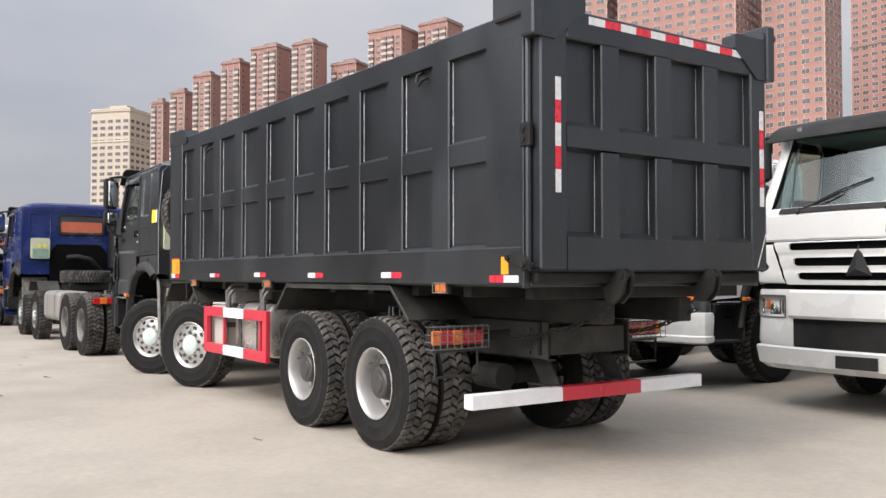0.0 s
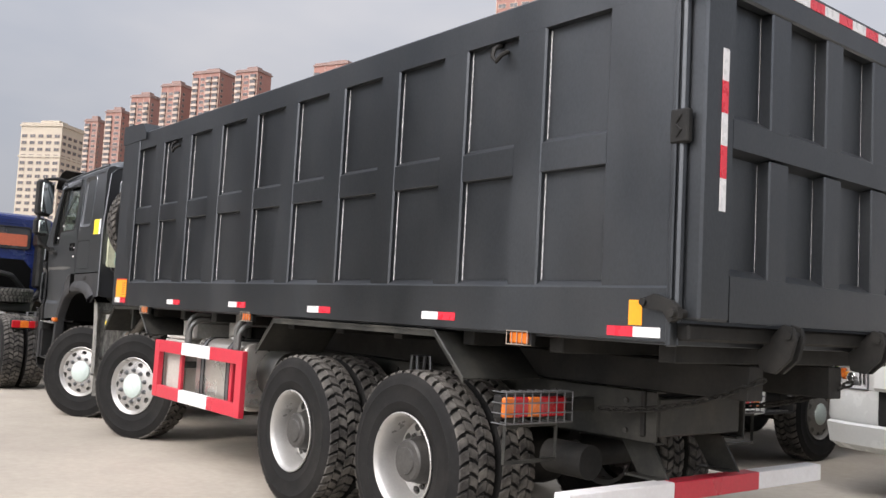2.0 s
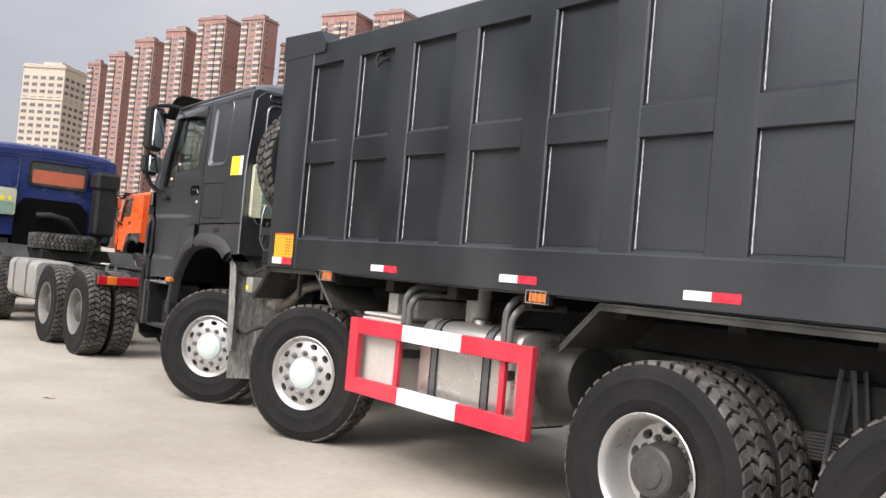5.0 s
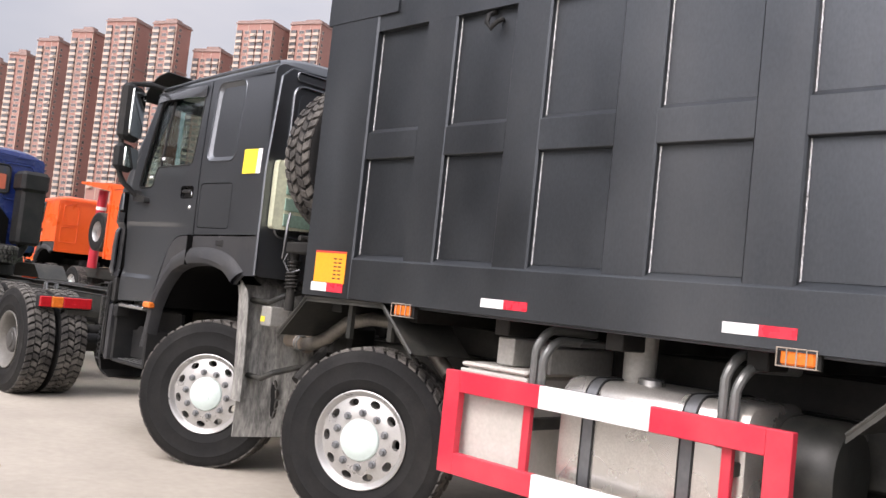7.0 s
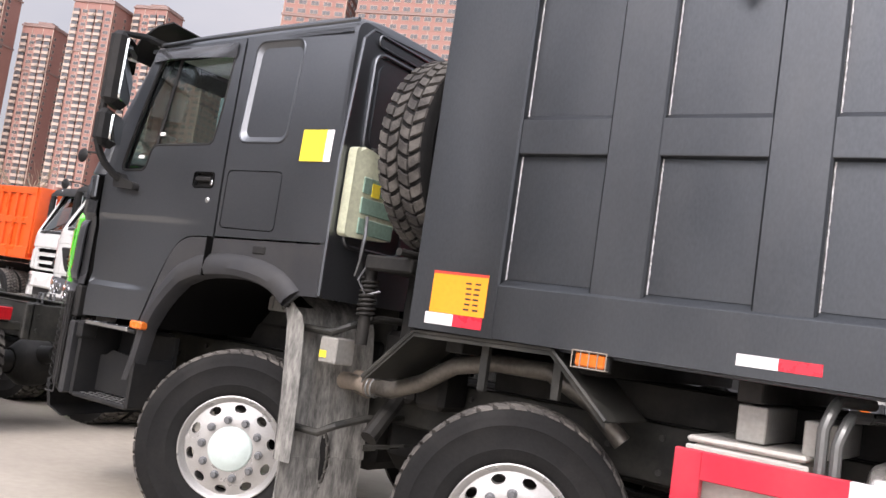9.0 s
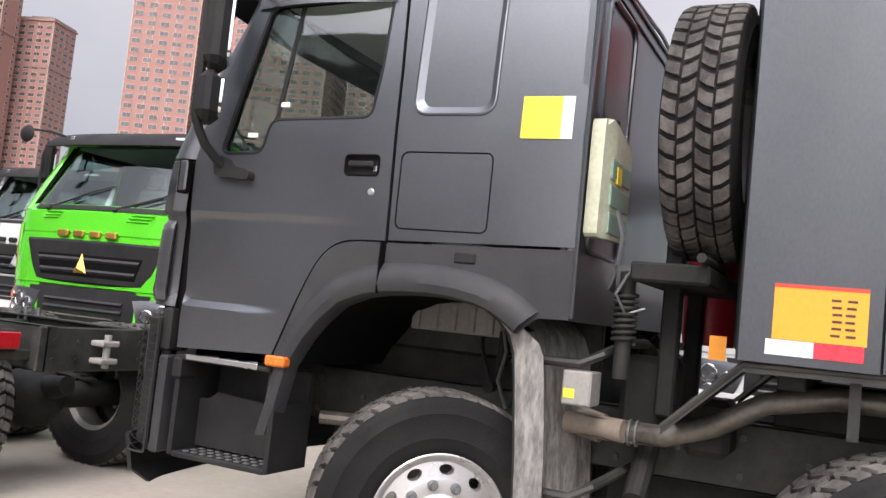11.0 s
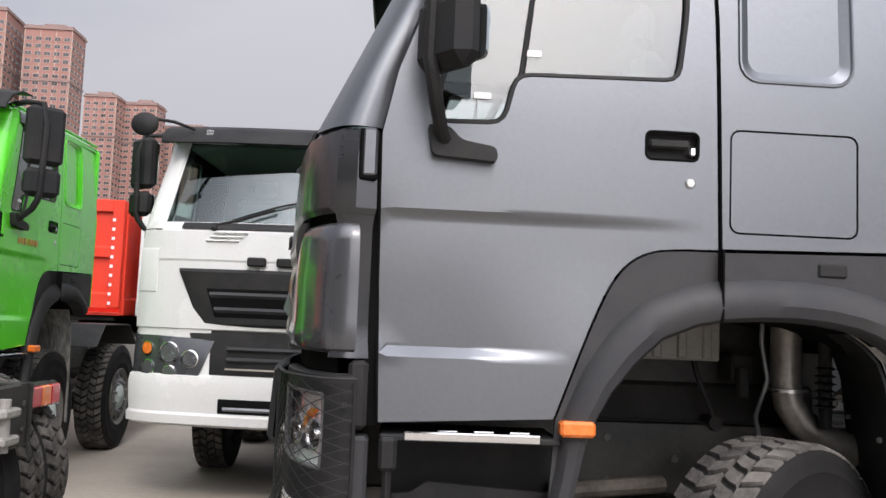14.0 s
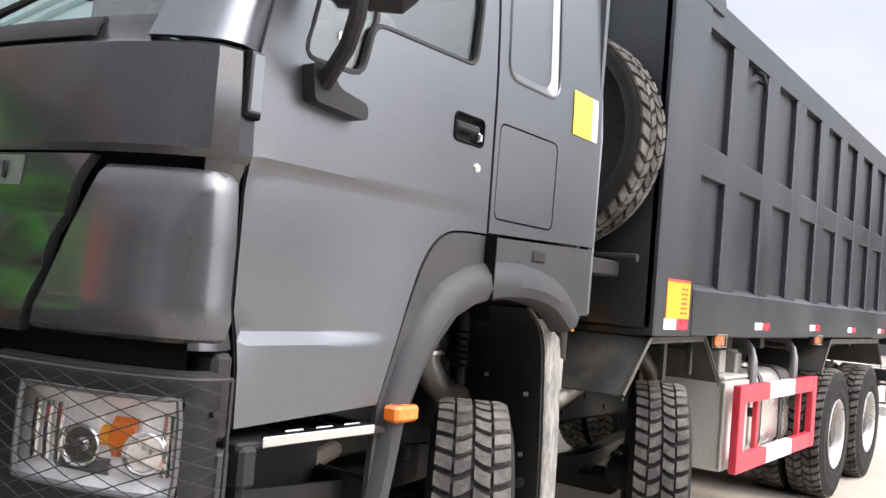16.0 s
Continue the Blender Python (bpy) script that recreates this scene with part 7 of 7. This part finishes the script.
def loaded_truck(name, label, m, paint, box_paint, shaped=None):
    global WARP
    t = thing(name, label, "truck", m, "trucks waiting in the yard")
    add_wheels(t, AXLES, False)
    add_chassis(t)
    add_cab(t, paint, M_TRIM, "a", False)
    WARP = shaped
    add_box(t, box_paint, False)
    WARP = None
    if not shaped:
        return t
    # high front half of the box with its visor, ram and spare wheel
    for y0, y1 in ((0.0, 0.06),):
        part("high_side", Geo().box(-4.72, -3.49, y0 - 0.02, y1 + 0.02, 1.50, 3.45, 0.01), box_paint, t)
        for x in (-4.75, -3.59):
            part("side_rib", Geo().box(x, x + 0.10, y0 - 0.05, y1 + 0.05, 1.40, 3.46, 0.01), box_paint, t)
        part("side_rail", Geo().box(-4.75, -3.49, y0 - 0.05, y1 + 0.05, 3.36, 3.50, 0.01), box_paint, t)
    part("high_front", Geo().box(-4.80, -4.72, 0.0, 0.9, 1.50, 3.48, 0.01), box_paint, t)
    part("box_visor", Geo().prism([(-7.1, 3.60), (-7.1, 3.66), (-4.72, 3.54), (-4.72, 3.30)], 0.06, 1.0), box_paint, t)
    part("hoist_ram", Geo().cyl((-6.75, 0.55, 1.1), (-6.55, 0.55, 3.45), 0.14, 18), M_RED, t, "red hoist ram")
    part("ram_band", Geo().cyl((-6.60, 0.55, 2.85), (-6.592, 0.55, 2.95), 0.146, 18), M_PAPER, t)
    w = new("spare_wheel", ME_BARE)
    w.parent = t
    w.matrix_local = Matrix.Translation((-5.40 - TRUCK.x, 0.12 - TRUCK.y, 2.16))
    tagged(w, "spare wheel hung on the box")
    for nm, me in (("tyre", ME_TYRE), ("tread", ME_TREAD)):
        new(nm, me).parent = w
    return t


orange = loaded_truck("dump_truck", "orange tipper truck beyond the white trucks", Matrix.Translation((-34.63, 9.84, 0)) @ Matrix.Diagonal((1.12, 1.12, 1.12, 1)), M_ORANGE, M_ORANGE, short_low_box)
red = loaded_truck("dump_truck", "red tipper truck seen from its tailgate", Matrix.Translation((-15.95, 20.45, 0)) @ Matrix.Rotation(radians(-90), 4, "Z"), M_REDBOX, M_REDBOX)
for i in range(10):
    for y in (0.18, 2.25):
        part("reflective_tape", Geo().box(0.001, 0.004, y, y + 0.05, 1.55 + 0.15 * i, 1.60 + 0.15 * i), M_TWHITE, red)
tail_white = loaded_truck("dump_truck", "white tipper truck seen from its tailgate", Matrix.Translation((-13.3, 20.5, 0)) @ Matrix.Rotation(radians(-90), 4, "Z"), M_WPAINT, M_WPAINT)
for i in range(6):
    part("reflective_tape", Geo().box(0.001, 0.004, 0.42, 0.47, 1.75 + 0.22 * i, 1.86 + 0.22 * i), M_TRED, tail_white)

# ---- ground ----
ORG = Vector((0, 0, 0))
M_GROUND = material("concrete_ground", (0.39, 0.352, 0.295), 0.78, vary=0.10, scale=0.22, fine=14, bump=0.12, dirt=(0.225, 0.20, 0.165), dirt_amount=0.75, dirt_scale=0.33)
single("ground", Geo().box(-1500, 1500, -1500, 1500, -0.4, 0.0), M_GROUND, "pale beige concrete yard with faint stains", "ground", kind="structure")
# unseen walls, added so that the grey paint reflects something dark
M_UNSEEN_WALL = material("unseen_wall_grey", (0.09, 0.09, 0.09), 0.85, vary=0.2, scale=0.1, fine=1.0, bump=0.0)
single("backdrop", Geo().box(-170, -13, -23, -20, 0, 13), M_UNSEEN_WALL, "unseen dark wall added to darken reflections", "wall", kind="structure")
single("backdrop", Geo().box(34, 37, -60, 60, 0, 7), M_UNSEEN_WALL, "unseen dark wall added to darken reflections", "wall", kind="structure")
M_LITTER = material("dry_litter", (0.32, 0.24, 0.15), 0.8, vary=0.3)
for x, y, a in ((-3.05, -0.62, 20), (-9.2, -1.25, 70), (-11.2, -1.3, 10), (-12.6, -1.0, 40), (-7.4, -2.1, 130)):
    m = pose(x, y, 0.006, 0, 0, a)
    g = Geo().shell([[m @ Vector((0.035 * i - 0.05, 0.016 * j - 0.016, 0.008 * math.sin(i * 1.7 + j))) for j in range(3)] for i in range(4)], (0, 0, 0.004))
    single("dry_leaf", g, M_LITTER, "curled brown dry leaf on the concrete", "leaf", "litter on the yard")

# ---- towers beyond the yard ----
M_BRICK = material("red_tower_wall", (0.315, 0.165, 0.138), 0.85, vary=0.10, scale=0.05, fine=0.9, bump=0.0, dirt=(0.38, 0.23, 0.195), dirt_amount=0.4, dirt_scale=0.06)
M_BEIGE = material("beige_tower_wall", (0.46, 0.41, 0.335), 0.85, vary=0.08, scale=0.05, fine=0.9, bump=0.0)
M_PANE = material("tower_pane", (0.085, 0.085, 0.09), 0.25, vary=0.45, scale=0.25, fine=2.0, bump=0.0)
M_SLAB = material("tower_slab", (0.47, 0.37, 0.31), 0.85, vary=0.15, scale=0.2, fine=2.0, bump=0.0)
M_CAP = material("tower_cap", (0.27, 0.19, 0.17), 0.85, vary=0.15, scale=0.2, fine=2.0, bump=0.0)


def tower(eye, az0, az1, el, dist, turned, wall, label, bays=True, ratio=0.8):
    """A block of flats that fills the bearings az0 to az1 (degrees left of +y) from eye, its top el degrees up."""
    mid, span = (az0 + az1) / 2, abs(az0 - az1)
    seen = 2 * dist * math.tan(radians(span / 2))
    t = radians(abs(turned))
    w = seen / (math.cos(t) + ratio * math.sin(t))
    d = w * ratio
    h = dist * math.tan(radians(el)) + 1.5
    c = Vector((eye[0] - dist * math.sin(radians(mid)), eye[1] + dist * math.cos(radians(mid)), 0))
    ob = thing("apartment_tower", label, "building", Matrix.Translation(c) @ Matrix.Rotation(radians(mid + turned), 4, "Z"), "towers beyond the yard")
    wallob = part("wall", Geo().box(-w / 2, w / 2, -d / 2, d / 2, 0, h - 1.2), wall, ob)
    part("roof", Geo().box(-w / 2 - 0.5, w / 2 + 0.5, -d / 2 - 0.5, d / 2 + 0.5, h - 1.6, h - 0.9).box(-w / 2, w / 2, -d / 2, d / 2, h - 0.7, h).box(-w * 0.2, w * 0.25, -d * 0.2, d * 0.2, h, h + 2.0), M_CAP if wall == M_BRICK else wall, ob)
    part("cornice", Geo().box(-w / 2 - 0.35, w / 2 + 0.35, -d / 2 - 0.35, d / 2 + 0.35, h * 0.80, h * 0.80 + 0.8), M_CAP if wall == M_BRICK else wall, ob)
    panes, slabs, frames = Geo(), Geo(), Geo()
    if wall == M_BRICK:
        for u, v in ((-w / 2, -d / 2), (w / 2, -d / 2), (-w / 2, d / 2), (-w / 6, -d / 2), (w / 6, -d / 2)):
            part("edge_strip", Geo().box(u - 0.13, u + 0.13, v - 0.13, v + 0.13, 0, h - 2.0), M_SLAB, ob)
    floors = int((h - 3) / 2.95)
    low = max(0, floors - 27)
    def face(length, put, dense_windows):
        n = max(2, int(length / 3.6))
        pitch = length / n
        for k in range(n):
            u = -length / 2 + pitch * (k + 0.5)
            bay = bays and dense_windows and k % 3 != 1
            for f in range(low, floors):
                z = 1.2 + 2.95 * f
                if bay:
                    panes.merge(Geo().box(u - pitch * 0.36, u + pitch * 0.36, -0.75, 0.2, z + 0.7, z + 2.2), put)
                    slabs.merge(Geo().box(u - pitch * 0.42, u + pitch * 0.42, -0.95, 0.2, z - 0.55, z + 0.7), put)
                    if (k * 7 + f * 3) % 4 == 0:
                        slabs.merge(Geo().box(u + pitch * 0.05, u + pitch * 0.30, -1.45, -0.9, z - 0.2, z + 0.5), put)
                elif dense_windows or k % 2 == 0:
                    ww = pitch * (0.30 if dense_windows else 0.15)
                    frames.merge(Geo().box(u - ww - 0.15, u + ww + 0.15, -0.12, 0.2, z + 0.5, z + 2.15), put)
                    panes.merge(Geo().box(u - ww, u - 0.05, -0.16, 0.1, z + 0.65, z + 2.0), put)
                    panes.merge(Geo().box(u + 0.05, u + ww, -0.16, 0.1, z + 0.65, z + 2.0), put)
    side = -1 if turned < 0 else 1
    face(w, Matrix.Translation((0, -d / 2, 0)), True)
    face(d, (Matrix.Translation((-w / 2, 0, 0)) @ Matrix.Rotation(radians(-90), 4, "Z")) if side == 1 else (Matrix.Translation((w / 2, 0, 0)) @ Matrix.Rotation(radians(90), 4, "Z")), not bays)
    for nm, g, m in (("window_pane", panes, M_PANE), ("balcony", slabs, M_SLAB), ("window_frame", frames, M_SLAB)):
        if g.v:
            tagged(part(nm, g, m, ob), kind="stuff")
    return ob


RED = "tall brick-red apartment tower with stacked windows"
E1, E2, E3, E4 = (0.2, -3.6), (-6.1, -3.57), (-8.7, -3.1), (-9.75, -2.9)
beige = tower(E1, 77.4, 73.95, 10.1, 420, -35, M_BEIGE, "pale beige high-rise with rows of windows", False)
for az0, az1, el, dist in ((73.95, 72.77, 10.8, 520), (72.8, 71.35, 11.5, 505), (71.4, 69.6, 12.6, 490), (69.65, 67.75, 13.5, 470), (67.8, 65.1, 14.5, 455), (65.15, 62.9, 14.9, 440)):
    tower(E1, az0, az1, el, dist, -40, M_BRICK, RED)
tower(E1, 62.6, 60.1, 13.7, 440, -35, M_BRICK, RED)
tower(E1, 60.15, 56.8, 15.8, 420, -35, M_BRICK, RED)
tower(E1, 56.8, 53.9, 16.3, 415, -35, M_BRICK, RED)
tower(E2, 53.9, 50.3, 14.5, 420, -35, M_BRICK, RED, False)
for az0, az1, el, dist in ((47.0, 42.05, 22.0, 290), (42.1, 33.06, 23.0, 285), (33.1, 28.6, 22.5, 278)):
    tower(E3, az0, az1, el, dist, -18, M_BRICK, RED, False)
for az0, az1, el, dist in ((28.5, 23.7, 16.6, 380), (23.75, 20.35, 16.3, 375), (20.2, 17.8, 12.9, 450), (17.85, 15.4, 12.7, 455), (15.4, 12.0, 11.5, 470)):
    tower(E4, az0, az1, el, dist, -22, M_BRICK, RED, False)

# ---- bare tree behind the orange truck ----
def bare_tree(x, y, h, seed):
    rnd = random.Random(seed)
    g = Geo()
    def limb(p, d, length, r, level):
        pts = [p]
        for k in range(4):
            d = (d + Vector((rnd.uniform(-0.2, 0.2), rnd.uniform(-0.2, 0.2), rnd.uniform(-0.05, 0.15)))).normalized()
            pts.append(pts[-1] + d * length / 4)
        for a, b, k in zip(pts, pts[1:], range(4)):
            g.cyl(a, b, r * (1 - 0.18 * k), 6, r * (1 - 0.18 * (k + 1)))
        if level < 4:
            for k in range(3 if level else 5):
                q = pts[rnd.randint(2, 4)]
                e = (d + Vector((rnd.uniform(-0.8, 0.8), rnd.uniform(-0.8, 0.8), rnd.uniform(0.0, 0.6)))).normalized()
                limb(q, e, length * rnd.uniform(0.5, 0.7), r * 0.42, level + 1)
    limb(Vector((0, 0, 0)), Vector((0, 0, 1)), h * 0.45, h * 0.022, 0)
    t = thing("tree", "bare thin tree with pale branches", "tree", Matrix.Translation((x, y, 0)))
    part("trunk", g, material("bark", (0.26, 0.20, 0.14), 0.85, vary=0.25), t)


bare_tree(-42, 17, 7.5, 3)
bare_tree(-47, 16, 7.0, 5)

# ---- the grey tipper ----
def interp(x, table):
    for (a, u), (b, v) in zip(table, table[1:]):
        if a <= x <= b:
            return u + (v - u) * (x - a) / (b - a)
    return table[0][1] if x < table[0][0] else table[-1][1]


def box_place(p):
    """The box settled on its frame."""
    return Vector((p.x * 1.001, p.y, 0.54 + (p.z - 0.54) * 0.995))


def cab_place(p):
    """The cab as it stands on its frame: a little shorter and lower than the other cabs."""
    return Vector((-8.704 + (p.x + 8.733) * 0.9675, p.y + 0.078, 1.173 + (p.z - 1.174) * 0.961))


SPREAD = [(-8.0, 0.0), (-7.15, -0.01), (-6.4, -0.035), (-5.7, -0.055), (-4.4, -0.13), (-3.5, -0.15), (-2.5, -0.12), (-1.9, -0.085), (-1.0, -0.04), (0.0, 0.0)]


def gear_place(p):
    """The running gear spread along the frame's length; its foremost parts follow the cab."""
    if p.x < -8.2:
        q = cab_place(p)
        return q if p.z > 1.174 else Vector((q.x, q.y, p.z))
    return Vector((p.x + interp(p.x, SPREAD), p.y, p.z))


ORG = TRUCK
AXLES_TIPPER = (-8.815, -6.975, -3.490, -2.09)
tipper = thing("dump_truck", "dark grey eight-wheel tipper truck parked on pale concrete", "truck", Matrix.Translation(TRUCK))
add_wheels(tipper, AXLES_TIPPER, steer=((0.085, 36), (0.064, 26)), far=0.10)
add_chassis(tipper, axles=AXLES_TIPPER)
WARP = box_place
add_box(tipper, M_BOX)
WARP = gear_place
add_running_gear(tipper)
WARP = cab_place
cab = add_cab(tipper, M_CAB, M_TRIM, front_paint=M_FRONT_SHADED)
for nm, x0, x1, mt, lb in (("yellow_label", -8.612, -8.43, M_YELLOW, "yellow paper label"), ("label_edge", -8.43, -8.378, M_PAPER, "white label edge")):
    part(nm, sheet([(x0, 2.262), (x1, 2.262), (x1, 2.452), (x0, 2.452)], [], lambda u, w: (u, side_y(u, w) - 0.005, w), (0, 0.003, 0), 0.05), mt, cab, lb)
WARP = None
badge = bpy.data.curves.new("power_badge", "FONT")
badge.body, badge.size, badge.extrude, badge.align_x = "371", 0.065, 0.004, "CENTER"
bo = new("power_badge", badge)
bo.matrix_world = look(cab_place(Vector((-10.756, 0.487, 1.752))), cab_place(Vector((-9.0, 0.79, 1.752)))) @ Matrix.Diagonal((1.45, 1.0, 1.0, 1.0))
bo.data.materials.append(M_PLASTIC)
bpy.context.view_layer.update()
dg = bpy.context.evaluated_depsgraph_get()
bm_text = bpy.data.meshes.new_from_object(bo.evaluated_get(dg))
bt = new("power_badge", bm_text)
bt.parent = cab
bt.matrix_local = Matrix.Translation(-TRUCK) @ bo.matrix_world
tagged(bt, "raised number badge")
bpy.data.objects.remove(bo)
